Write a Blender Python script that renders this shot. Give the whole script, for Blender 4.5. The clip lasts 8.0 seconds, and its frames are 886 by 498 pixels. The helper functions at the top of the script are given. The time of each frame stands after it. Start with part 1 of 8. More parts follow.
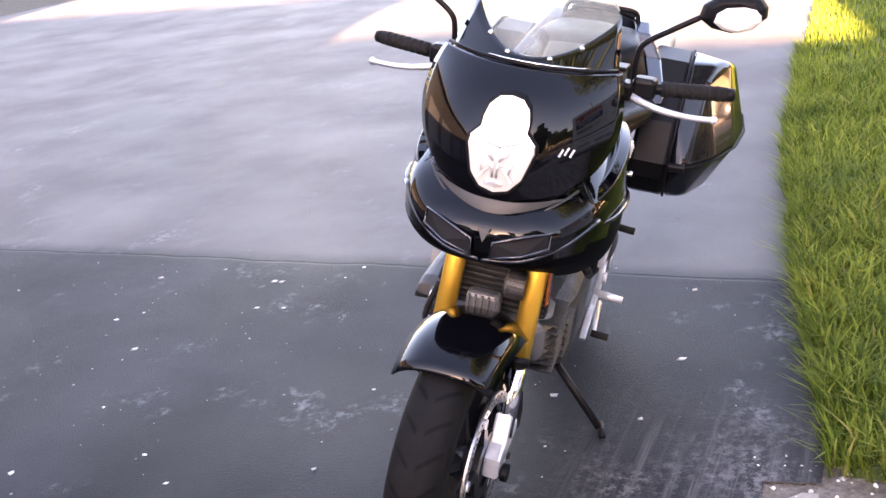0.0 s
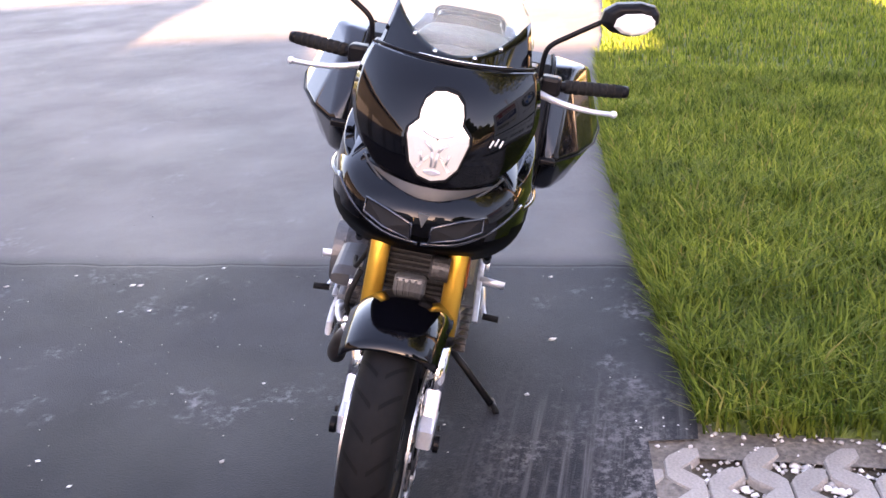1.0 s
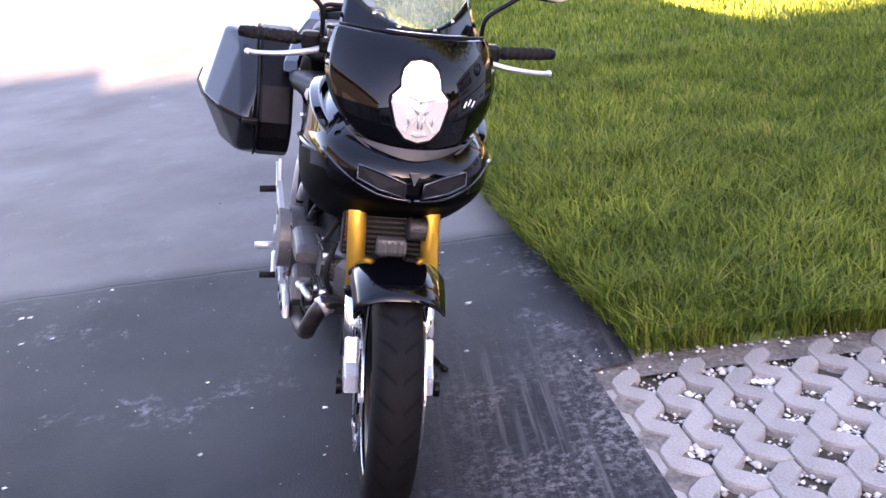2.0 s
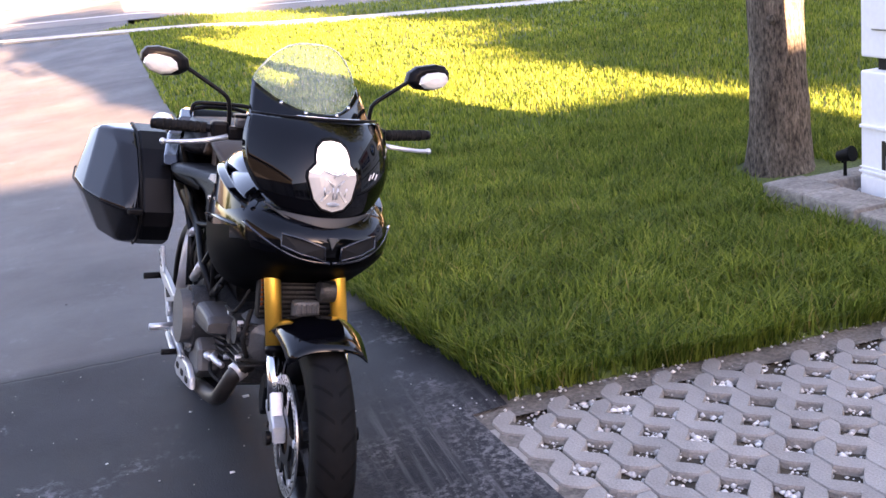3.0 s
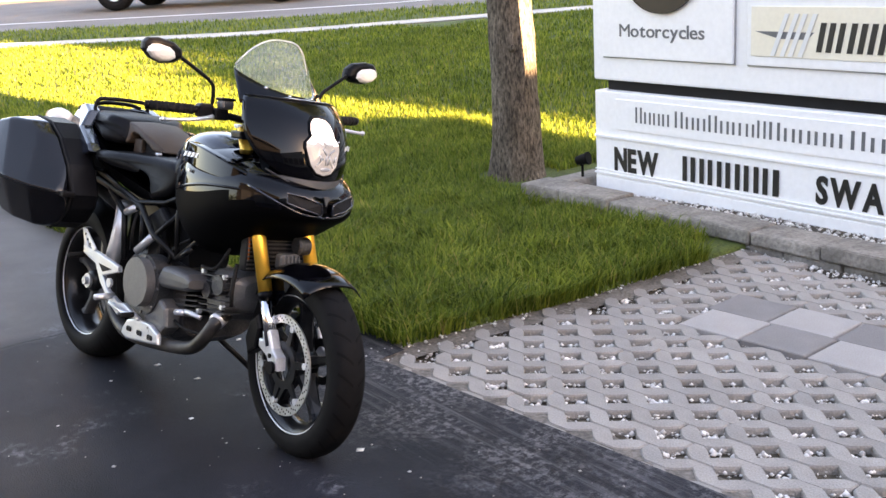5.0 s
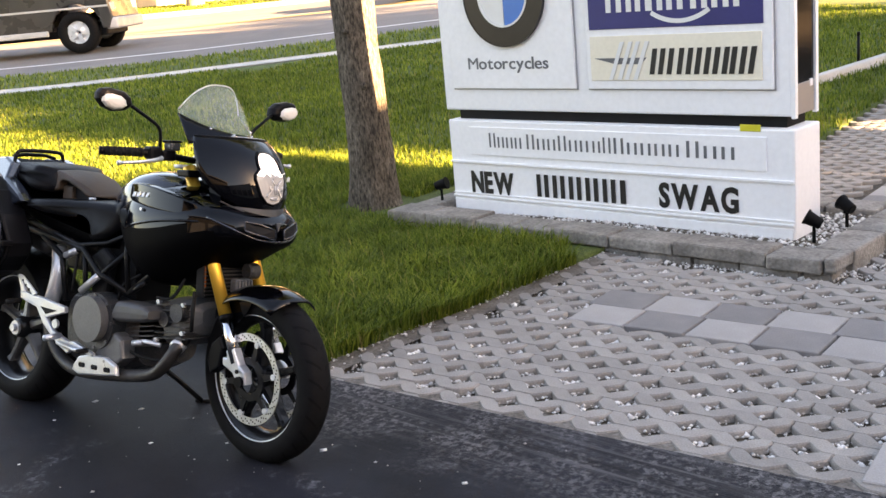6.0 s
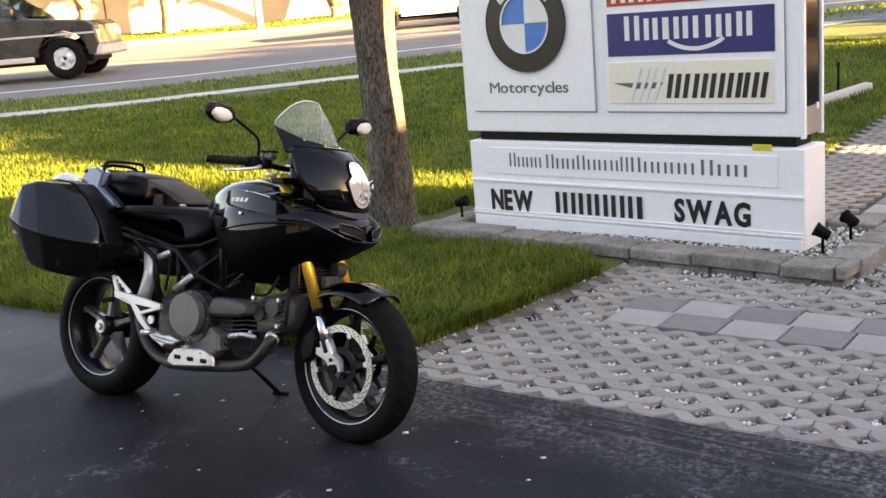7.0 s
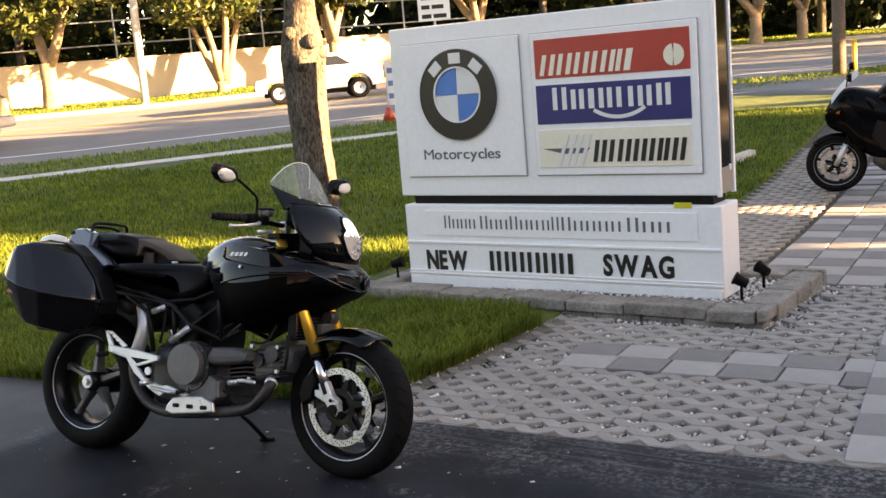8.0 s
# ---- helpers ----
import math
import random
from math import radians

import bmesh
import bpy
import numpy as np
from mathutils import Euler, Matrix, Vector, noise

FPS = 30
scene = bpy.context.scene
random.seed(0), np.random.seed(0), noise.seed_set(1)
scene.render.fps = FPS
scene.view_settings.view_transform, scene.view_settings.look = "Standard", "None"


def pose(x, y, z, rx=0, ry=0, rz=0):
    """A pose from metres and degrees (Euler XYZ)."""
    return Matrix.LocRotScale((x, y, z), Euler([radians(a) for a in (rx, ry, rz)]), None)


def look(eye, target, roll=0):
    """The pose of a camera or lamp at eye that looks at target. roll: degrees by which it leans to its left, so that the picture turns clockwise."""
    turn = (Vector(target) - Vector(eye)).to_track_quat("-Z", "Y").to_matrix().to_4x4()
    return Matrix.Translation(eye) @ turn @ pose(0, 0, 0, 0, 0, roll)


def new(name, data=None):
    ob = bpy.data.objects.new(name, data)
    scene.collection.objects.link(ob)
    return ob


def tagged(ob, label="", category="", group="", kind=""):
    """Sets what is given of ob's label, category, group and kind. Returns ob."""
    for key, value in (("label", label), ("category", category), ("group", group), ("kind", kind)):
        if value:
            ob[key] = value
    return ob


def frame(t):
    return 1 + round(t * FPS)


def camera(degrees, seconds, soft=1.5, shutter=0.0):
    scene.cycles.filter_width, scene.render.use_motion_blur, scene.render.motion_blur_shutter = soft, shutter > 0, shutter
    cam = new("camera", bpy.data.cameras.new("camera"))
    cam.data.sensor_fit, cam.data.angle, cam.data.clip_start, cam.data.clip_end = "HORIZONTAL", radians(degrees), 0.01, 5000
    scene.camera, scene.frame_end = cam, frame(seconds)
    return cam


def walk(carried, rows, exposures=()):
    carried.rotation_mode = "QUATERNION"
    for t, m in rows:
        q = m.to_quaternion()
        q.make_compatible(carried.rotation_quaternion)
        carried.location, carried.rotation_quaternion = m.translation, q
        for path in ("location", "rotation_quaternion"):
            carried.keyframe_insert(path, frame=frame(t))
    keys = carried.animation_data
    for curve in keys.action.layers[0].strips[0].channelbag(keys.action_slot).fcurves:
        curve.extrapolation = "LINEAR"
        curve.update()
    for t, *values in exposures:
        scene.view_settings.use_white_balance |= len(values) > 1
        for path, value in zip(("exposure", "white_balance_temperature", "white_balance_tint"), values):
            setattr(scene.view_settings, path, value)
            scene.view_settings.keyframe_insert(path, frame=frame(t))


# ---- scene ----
cam = camera(44.8, 8.0)
PATH = [
    (0, (3.844, -2.443, 1.464), (2.128, -3.228, 0.801), -6.7),
    (0.5, (3.976, -2.563, 1.485), (2.201, -3.201, 0.82), -6.5),
    (1, (4.087, -2.707, 1.501), (2.249, -3.098, 0.815), -4.2),
    (2.3, (4.475, -3.295, 1.469), (2.586, -3.102, 0.838), -6.0),
    (2.5, (4.548, -3.329, 1.506), (2.655, -3.044, 0.929), -4.6),
    (3, (4.68, -3.584, 1.505), (2.819, -3.097, 0.959), -6.9),
    (3.5, (4.778, -3.873, 1.513), (3.005, -3.073, 1.048), -3.3),
    (4, (4.848, -4.151, 1.506), (3.074, -3.368, 1.014), -4.2),
    (4.5, (4.871, -4.477, 1.514), (3.166, -3.567, 0.999), -5.7),
    (5, (4.931, -4.773, 1.534), (3.352, -3.667, 0.999), -3.5),
    (5.2, (4.993, -4.927, 1.537), (3.471, -3.742, 1.009), -2.7),
    (6.3, (4.928, -5.605, 1.604), (3.612, -4.168, 1.154), -5.4),
    (6.5, (4.901, -5.76, 1.587), (3.588, -4.305, 1.187), -4.6),
    (7, (4.933, -5.986, 1.62), (3.632, -4.535, 1.173), -4.8),
    (7.5, (4.861, -6.345, 1.593), (3.686, -4.766, 1.242), -5.1),
    (8, (4.839, -6.567, 1.634), (3.708, -4.952, 1.302), -4.7),
]
EXPOSURES = [(0.0, 5.38, 7700, 39), (1.0, 5.22, 7550, 39), (2.5, 4.94, 6750, 42), (3.0, 4.60, 7000, 37), (3.5, 4.56, 7250, 33), (4.0, 4.42, 7500, 31), (5.0, 4.66, 8000, 27), (6.5, 4.20, 8300, 25), (7.0, 4.17, 8350, 25), (8.0, 3.82, 8400, 24)]
walk(cam, [(t, look(eye, target, roll)) for t, eye, target, roll in PATH], EXPOSURES)

# ---- light: low evening sun from +x, open sky ----
SUN_AZ, SUN_EL = radians(12.5), radians(12.0)
world = bpy.data.worlds.new("sky")
scene.world = world
world.use_nodes = True
wn = world.node_tree.nodes
sky = wn.new("ShaderNodeTexSky")
sky.sky_type, sky.sun_disc = "NISHITA", False
sky.sun_elevation, sky.sun_rotation = SUN_EL, radians(90) - SUN_AZ
sky.air_density, sky.dust_density = 1.0, 1.2
wn["Background"].inputs["Strength"].default_value = 0.05
world.node_tree.links.new(sky.outputs[0], wn["Background"].inputs["Color"])
sun_data = bpy.data.lights.new("sun", "SUN")
sun_data.energy, sun_data.angle, sun_data.color = 5.0, radians(0.6), (1.0, 0.73, 0.42)
sun = new("sun", sun_data)
SUN_DIR = Vector((math.cos(SUN_AZ) * math.cos(SUN_EL), math.sin(SUN_AZ) * math.cos(SUN_EL), math.sin(SUN_EL)))
sun.matrix_world = look(SUN_DIR * 50, (0, 0, 0))


# ---- materials ----
def material(name, low, high, scale=6.0, rough=0.8, metal=0.0, bump=0.0, bump_scale=40.0, detail=6.0, spread=0.25,
             fine=0.0, coat=0.0, rough_var=0.0, by_piece=0.0, spec=None):
    """Two colours mixed by noise at one size, darkened a little by a finer noise, with fine relief."""
    m = bpy.data.materials.new(name)
    m.use_nodes = True
    nt = m.node_tree
    n, l = nt.nodes, nt.links
    b = n["Principled BSDF"]
    co = n.new("ShaderNodeTexCoord")
    a = n.new("ShaderNodeTexNoise")
    a.inputs["Scale"].default_value, a.inputs["Detail"].default_value = scale, detail
    l.new(co.outputs["Object"], a.inputs["Vector"])
    ramp = n.new("ShaderNodeValToRGB")
    ramp.color_ramp.elements[0].position, ramp.color_ramp.elements[1].position = 0.5 - spread, 0.5 + spread
    ramp.color_ramp.elements[0].color, ramp.color_ramp.elements[1].color = (*low, 1), (*high, 1)
    l.new(a.outputs["Fac"], ramp.inputs["Fac"])
    colour = ramp.outputs["Color"]
    if fine:
        f = n.new("ShaderNodeTexNoise")
        f.inputs["Scale"].default_value, f.inputs["Detail"].default_value = bump_scale, 4
        l.new(co.outputs["Object"], f.inputs["Vector"])
        mr = n.new("ShaderNodeMapRange")
        mr.inputs["From Min"].default_value, mr.inputs["From Max"].default_value = 0.3, 0.7
        mr.inputs["To Min"].default_value, mr.inputs["To Max"].default_value = 1 - fine, 1 + fine
        l.new(f.outputs["Fac"], mr.inputs["Value"])
        mul = n.new("ShaderNodeVectorMath")
        mul.operation = "SCALE"
        l.new(colour, mul.inputs[0])
        l.new(mr.outputs[0], mul.inputs["Scale"])
        colour = mul.outputs[0]
    if by_piece:
        info = n.new("ShaderNodeObjectInfo")
        mr = n.new("ShaderNodeMapRange")
        mr.inputs["To Min"].default_value, mr.inputs["To Max"].default_value = 1 - by_piece, 1 + by_piece
        l.new(info.outputs["Random"], mr.inputs["Value"])
        mul = n.new("ShaderNodeVectorMath")
        mul.operation = "SCALE"
        l.new(colour, mul.inputs[0])
        l.new(mr.outputs[0], mul.inputs["Scale"])
        colour = mul.outputs[0]
    l.new(colour, b.inputs["Base Color"])
    b.inputs["Roughness"].default_value, b.inputs["Metallic"].default_value = rough, metal
    if spec is not None:
        b.inputs["Specular IOR Level"].default_value = spec
    if coat:
        b.inputs["Coat Weight"].default_value, b.inputs["Coat Roughness"].default_value = coat, 0.03
    if rough_var:
        mr = n.new("ShaderNodeMapRange")
        mr.inputs["From Min"].default_value, mr.inputs["From Max"].default_value = 0.3, 0.7
        mr.inputs["To Min"].default_value, mr.inputs["To Max"].default_value = max(rough - rough_var, 0.02), min(rough + rough_var, 1)
        l.new(a.outputs["Fac"], mr.inputs["Value"])
        l.new(mr.outputs[0], b.inputs["Roughness"])
    if bump:
        t = n.new("ShaderNodeTexNoise")
        t.inputs["Scale"].default_value, t.inputs["Detail"].default_value = bump_scale, 5
        l.new(co.outputs["Object"], t.inputs["Vector"])
        bu = n.new("ShaderNodeBump")
        bu.inputs["Strength"].default_value, bu.inputs["Distance"].default_value = bump, 0.01
        l.new(t.outputs["Fac"], bu.inputs["Height"])
        l.new(bu.outputs["Normal"], b.inputs["Normal"])
    return m


def island_material(name, a, b_, rough=0.7, translucent=0.0, spec=0.3):
    """A colour between a and b_ for each separate piece of one mesh."""
    m = bpy.data.materials.new(name)
    m.use_nodes = True
    n, l = m.node_tree.nodes, m.node_tree.links
    b = n["Principled BSDF"]
    g = n.new("ShaderNodeNewGeometry")
    ramp = n.new("ShaderNodeValToRGB")
    ramp.color_ramp.elements[0].color, ramp.color_ramp.elements[1].color = (*a, 1), (*b_, 1)
    l.new(g.outputs["Random Per Island"], ramp.inputs["Fac"])
    l.new(ramp.outputs["Color"], b.inputs["Base Color"])
    b.inputs["Roughness"].default_value = rough
    b.inputs["Specular IOR Level"].default_value = spec
    if translucent:
        tr = n.new("ShaderNodeBsdfTranslucent")
        l.new(ramp.outputs["Color"], tr.inputs["Color"])
        mix = n.new("ShaderNodeMixShader")
        mix.inputs["Fac"].default_value = translucent
        l.new(b.outputs[0], mix.inputs[1])
        l.new(tr.outputs[0], mix.inputs[2])
        l.new(mix.outputs[0], n["Material Output"].inputs["Surface"])
    return m


def asphalt_material():
    """Dark sealed asphalt: an older greyer stretch past a seam, pale stains, tyre scuffs along the paving."""
    m = bpy.data.materials.new("asphalt")
    m.use_nodes = True
    n, l = m.node_tree.nodes, m.node_tree.links
    b = n["Principled BSDF"]
    co, sep = n.new("ShaderNodeTexCoord"), n.new("ShaderNodeSeparateXYZ")
    l.new(co.outputs["Object"], sep.inputs[0])
    X, Y = sep.outputs["X"], sep.outputs["Y"]

    def op(kind, *args):
        q = n.new("ShaderNodeMath")
        q.operation = kind
        for i, a in enumerate(args):
            if isinstance(a, (int, float)):
                q.inputs[i].default_value = a
            else:
                l.new(a, q.inputs[i])
        return q.outputs[0]

    def noise_of(scale, detail=6.0, stretch=(1, 1, 1), rough=0.6, off=0.0, turn=0.0):
        mp = n.new("ShaderNodeMapping")
        mp.inputs["Rotation"].default_value = (0, 0, turn)
        mp.inputs["Scale"].default_value = stretch
        mp.inputs["Location"].default_value = (off, off * 0.7, 0)
        l.new(co.outputs["Object"], mp.inputs["Vector"])
        t = n.new("ShaderNodeTexNoise")
        t.inputs["Scale"].default_value, t.inputs["Detail"].default_value, t.inputs["Roughness"].default_value = scale, detail, rough
        l.new(mp.outputs[0], t.inputs["Vector"])
        return t.outputs["Fac"]

    def ramp(v, a, c):
        r = n.new("ShaderNodeMapRange")
        r.interpolation_type = "SMOOTHSTEP"
        r.inputs["From Min"].default_value, r.inputs["From Max"].default_value = a, c
        l.new(v, r.inputs["Value"])
        return r.outputs[0]

    def mix(f, a, c):
        q = n.new("ShaderNodeMix")
        q.data_type = "RGBA"
        l.new(f, q.inputs["Factor"])
        for sock, v in ((q.inputs[6], a), (q.inputs[7], c)):
            if isinstance(v, tuple):
                sock.default_value = (*v, 1)
            else:
                l.new(v, sock)
        return q.outputs[2]

    broad, fine = noise_of(1.1, 5), noise_of(170, 3)
    col = mix(ramp(broad, 0.35, 0.7), (0.010, 0.0105, 0.0135), (0.021, 0.022, 0.028))
    seam = op("ADD", X, op("MULTIPLY", op("SUBTRACT", noise_of(2.2, 4, off=3), 0.5), 0.10))
    old = op("SUBTRACT", 1.0, ramp(seam, 0.12, 0.32))
    col = mix(old, col, mix(ramp(broad, 0.3, 0.7), (0.070, 0.067, 0.067), (0.108, 0.103, 0.102)))
    # pale stains
    stain = op("MULTIPLY", ramp(noise_of(2.3, 9, off=11, rough=0.72), 0.54, 0.70), ramp(noise_of(34, 5, off=5), 0.42, 0.62))
    col = mix(op("MULTIPLY", stain, 0.75), col, (0.17, 0.17, 0.185))
    # tyre scuffs, drawn out along the edge of the paving
    edge = op("SUBTRACT", op("MULTIPLY", X, 0.09), op("ADD", Y, 2.87))
    band = op("MULTIPLY", op("SUBTRACT", 1.0, ramp(edge, 0.12, 0.62)), ramp(X, 0.95, 1.7))
    drag = ramp(noise_of(9, 7, (0.10, 3.6, 1), 0.72, 2, radians(-5)), 0.46, 0.68)
    crumbs = ramp(noise_of(40, 6, off=8, rough=0.75), 0.44, 0.62)
    dirt = ramp(noise_of(3.2, 5, off=21), 0.36, 0.62)
    scuff = op("MULTIPLY", band, op("MULTIPLY", op("MAXIMUM", op("MULTIPLY", drag, 0.48), op("MULTIPLY", op("MULTIPLY", crumbs, dirt), 0.9)), 0.78))
    col = mix(scuff, col, (0.27, 0.26, 0.26))
    dark = op("MULTIPLY", band, ramp(noise_of(5, 5, (0.10, 4.0, 1), 0.6, 31, radians(-5)), 0.50, 0.66))
    col = mix(op("MULTIPLY", dark, 0.7), col, (0.012, 0.012, 0.014))
    crack = op("SUBTRACT", 1.0, ramp(op("ABSOLUTE", op("SUBTRACT", seam, 0.27)), 0.004, 0.013))
    col = mix(op("MULTIPLY", crack, 0.3), col, (0.008, 0.008, 0.009))
    grain = n.new("ShaderNodeVectorMath")
    grain.operation = "SCALE"
    l.new(col, grain.inputs[0])
    l.new(op("ADD", 0.7, op("MULTIPLY", fine, 0.6)), grain.inputs["Scale"])
    l.new(grain.outputs[0], b.inputs["Base Color"])
    b.inputs["Specular IOR Level"].default_value = 0.11
    l.new(op("ADD", 0.52, op("ADD", op("MULTIPLY", ramp(noise_of(0.9, 6, off=7), 0.3, 0.7), 0.14), op("MULTIPLY", scuff, 0.4))), b.inputs["Roughness"])
    bu = n.new("ShaderNodeBump")
    bu.inputs["Strength"].default_value, bu.inputs["Distance"].default_value = 0.45, 0.006
    l.new(op("ADD", fine, op("ADD", op("MULTIPLY", scuff, 0.5), op("MULTIPLY", crack, -1.0))), bu.inputs["Height"])
    l.new(bu.outputs["Normal"], b.inputs["Normal"])
    return m


def bark_material():
    """Dark furrowed bark: long upright ridges, broken across, with greyer weathered patches."""
    m = bpy.data.materials.new("bark")
    m.use_nodes = True
    n, l = m.node_tree.nodes, m.node_tree.links
    b = n["Principled BSDF"]
    co = n.new("ShaderNodeTexCoord")

    def noise_of(scale, stretch, detail):
        mp = n.new("ShaderNodeMapping")
        mp.inputs["Scale"].default_value = stretch
        l.new(co.outputs["Object"], mp.inputs["Vector"])
        t = n.new("ShaderNodeTexNoise")
        t.inputs["Scale"].default_value, t.inputs["Detail"].default_value, t.inputs["Roughness"].default_value = scale, detail, 0.62
        l.new(mp.outputs[0], t.inputs["Vector"])
        return t.outputs["Fac"]

    ridge, patch = noise_of(62, (1, 1, 0.34), 7), noise_of(5, (1, 1, 0.5), 5)
    r1, r2 = n.new("ShaderNodeValToRGB"), n.new("ShaderNodeValToRGB")
    r1.color_ramp.elements[0].position, r1.color_ramp.elements[1].position = 0.36, 0.68
    r1.color_ramp.elements[0].color, r1.color_ramp.elements[1].color = (0.034, 0.029, 0.025, 1), (0.215, 0.185, 0.15, 1)
    r2.color_ramp.elements[0].position, r2.color_ramp.elements[1].position = 0.35, 0.68
    r2.color_ramp.elements[0].color, r2.color_ramp.elements[1].color = (0.62, 0.60, 0.58, 1), (1.25, 1.24, 1.22, 1)
    l.new(ridge, r1.inputs["Fac"])
    l.new(patch, r2.inputs["Fac"])
    mul = n.new("ShaderNodeVectorMath")
    mul.operation = "MULTIPLY"
    l.new(r1.outputs["Color"], mul.inputs[0])
    l.new(r2.outputs["Color"], mul.inputs[1])
    l.new(mul.outputs[0], b.inputs["Base Color"])
    b.inputs["Roughness"].default_value, b.inputs["Specular IOR Level"].default_value = 0.95, 0.2
    bu = n.new("ShaderNodeBump")
    bu.inputs["Strength"].default_value, bu.inputs["Distance"].default_value = 1.0, 0.02
    l.new(ridge, bu.inputs["Height"])
    l.new(bu.outputs["Normal"], b.inputs["Normal"])
    return m


def grass_material():
    """Each blade has its own green; drifts of yellower and darker grass run through the lawn."""
    m = island_material("grass_blade", (0.040, 0.084, 0.009), (0.285, 0.335, 0.038), 0.55, 0.48, 0.14)
    n, l = m.node_tree.nodes, m.node_tree.links
    b, g = n["Principled BSDF"], n["Geometry"]
    ramp = n["Color Ramp"]
    e = ramp.color_ramp.elements.new(0.93)
    e.color = (0.25, 0.31, 0.05, 1)
    ramp.color_ramp.elements[2].color = (0.30, 0.25, 0.09, 1)
    t = n.new("ShaderNodeTexNoise")
    t.inputs["Scale"].default_value, t.inputs["Detail"].default_value, t.inputs["Roughness"].default_value = 1.6, 7, 0.7
    l.new(g.outputs["Position"], t.inputs["Vector"])
    r2 = n.new("ShaderNodeValToRGB")
    r2.color_ramp.elements[0].position, r2.color_ramp.elements[1].position = 0.34, 0.66
    r2.color_ramp.elements[0].color, r2.color_ramp.elements[1].color = (0.55, 0.62, 0.6, 1), (1.3, 1.22, 1.1, 1)
    l.new(t.outputs["Fac"], r2.inputs["Fac"])
    mul = n.new("ShaderNodeVectorMath")
    mul.operation = "MULTIPLY"
    l.new(ramp.outputs["Color"], mul.inputs[0])
    l.new(r2.outputs["Color"], mul.inputs[1])
    l.new(mul.outputs[0], b.inputs["Base Color"])
    l.new(mul.outputs[0], n["Translucent BSDF"].inputs["Color"])
    return m


M_SOIL = material("soil", (0.035, 0.028, 0.02), (0.10, 0.08, 0.055), 9, 0.95, bump=0.8, bump_scale=60, fine=0.3)
M_TURF = material("turf", (0.040, 0.066, 0.013), (0.095, 0.125, 0.026), 5, 0.95, bump=0.9, bump_scale=70, fine=0.4)
M_ASPHALT = asphalt_material()
M_ROAD = material("road_asphalt", (0.13, 0.125, 0.12), (0.19, 0.18, 0.17), 0.8, 0.85, bump=0.4, bump_scale=90, fine=0.2)
M_CONCRETE = material("concrete", (0.40, 0.38, 0.34), (0.58, 0.55, 0.50), 2.2, 0.85, bump=0.4, bump_scale=80, fine=0.12)
M_PAVER = material("paver_concrete", (0.245, 0.225, 0.205), (0.370, 0.343, 0.315), 6, 0.9, bump=0.5, bump_scale=150, fine=0.16, by_piece=0.10)
M_TILE_LIGHT = material("light_grey_paver", (0.30, 0.283, 0.268), (0.375, 0.355, 0.34), 5, 0.85, bump=0.3, bump_scale=160, fine=0.1, by_piece=0.06)
M_TILE_DARK = material("dark_grey_paver", (0.178, 0.168, 0.163), (0.235, 0.222, 0.216), 5, 0.85, bump=0.3, bump_scale=160, fine=0.1, by_piece=0.06)
M_DIRT = material("dusty_dirt", (0.10, 0.085, 0.070), (0.22, 0.195, 0.17), 11, 0.95, bump=0.8, bump_scale=70, fine=0.35)
M_STONE = material("border_stone", (0.15, 0.135, 0.118), (0.33, 0.30, 0.265), 8, 0.92, bump=1.0, bump_scale=50, fine=0.25, by_piece=0.12)
M_WHITE_LINE = material("road_paint_white", (0.6, 0.6, 0.58), (0.8, 0.8, 0.78), 8, 0.7, fine=0.1)
M_YELLOW_LINE = material("road_paint_yellow", (0.55, 0.36, 0.05), (0.7, 0.48, 0.08), 8, 0.7, fine=0.1)
M_WALL = material("garden_wall_stucco", (0.54, 0.42, 0.30), (0.66, 0.53, 0.39), 1.2, 0.9, bump=0.3, bump_scale=50, fine=0.08)
M_SIGN = material("white_sign_paint", (0.83, 0.83, 0.835), (0.88, 0.88, 0.885), 1.6, 0.45, bump=0.05, bump_scale=30, fine=0.03)
M_BARK = bark_material()
M_GRASS = grass_material()
M_LEAF = island_material("tree_leaf", (0.025, 0.05, 0.01), (0.10, 0.14, 0.03), 0.5, 0.3)
M_GRIT = island_material("driveway_grit", (0.05, 0.05, 0.05), (0.40, 0.38, 0.36), 0.9)
M_GRAVEL = island_material("white_gravel", (0.30, 0.28, 0.26), (0.85, 0.83, 0.80), 0.8)


# ---- helpers for building ----
def mesh_from(name, bm, mat=None, smooth=False):
    me = bpy.data.meshes.new(name)
    bm.to_mesh(me)
    bm.free()
    if mat:
        me.materials.append(mat)
    if smooth:
        me.shade_smooth()
    return me


def thing(name, data=None, label="", category="", group="", kind=""):
    return tagged(new(name, data), label, category, group, kind)


def part(name, bm, mat, parent, label="", smooth=False, m=None):
    ob = new(name, mesh_from(name, bm, mat, smooth))
    ob.parent = parent
    if m is not None:
        ob.matrix_local = m
    if label:
        ob["label"] = label
    return ob


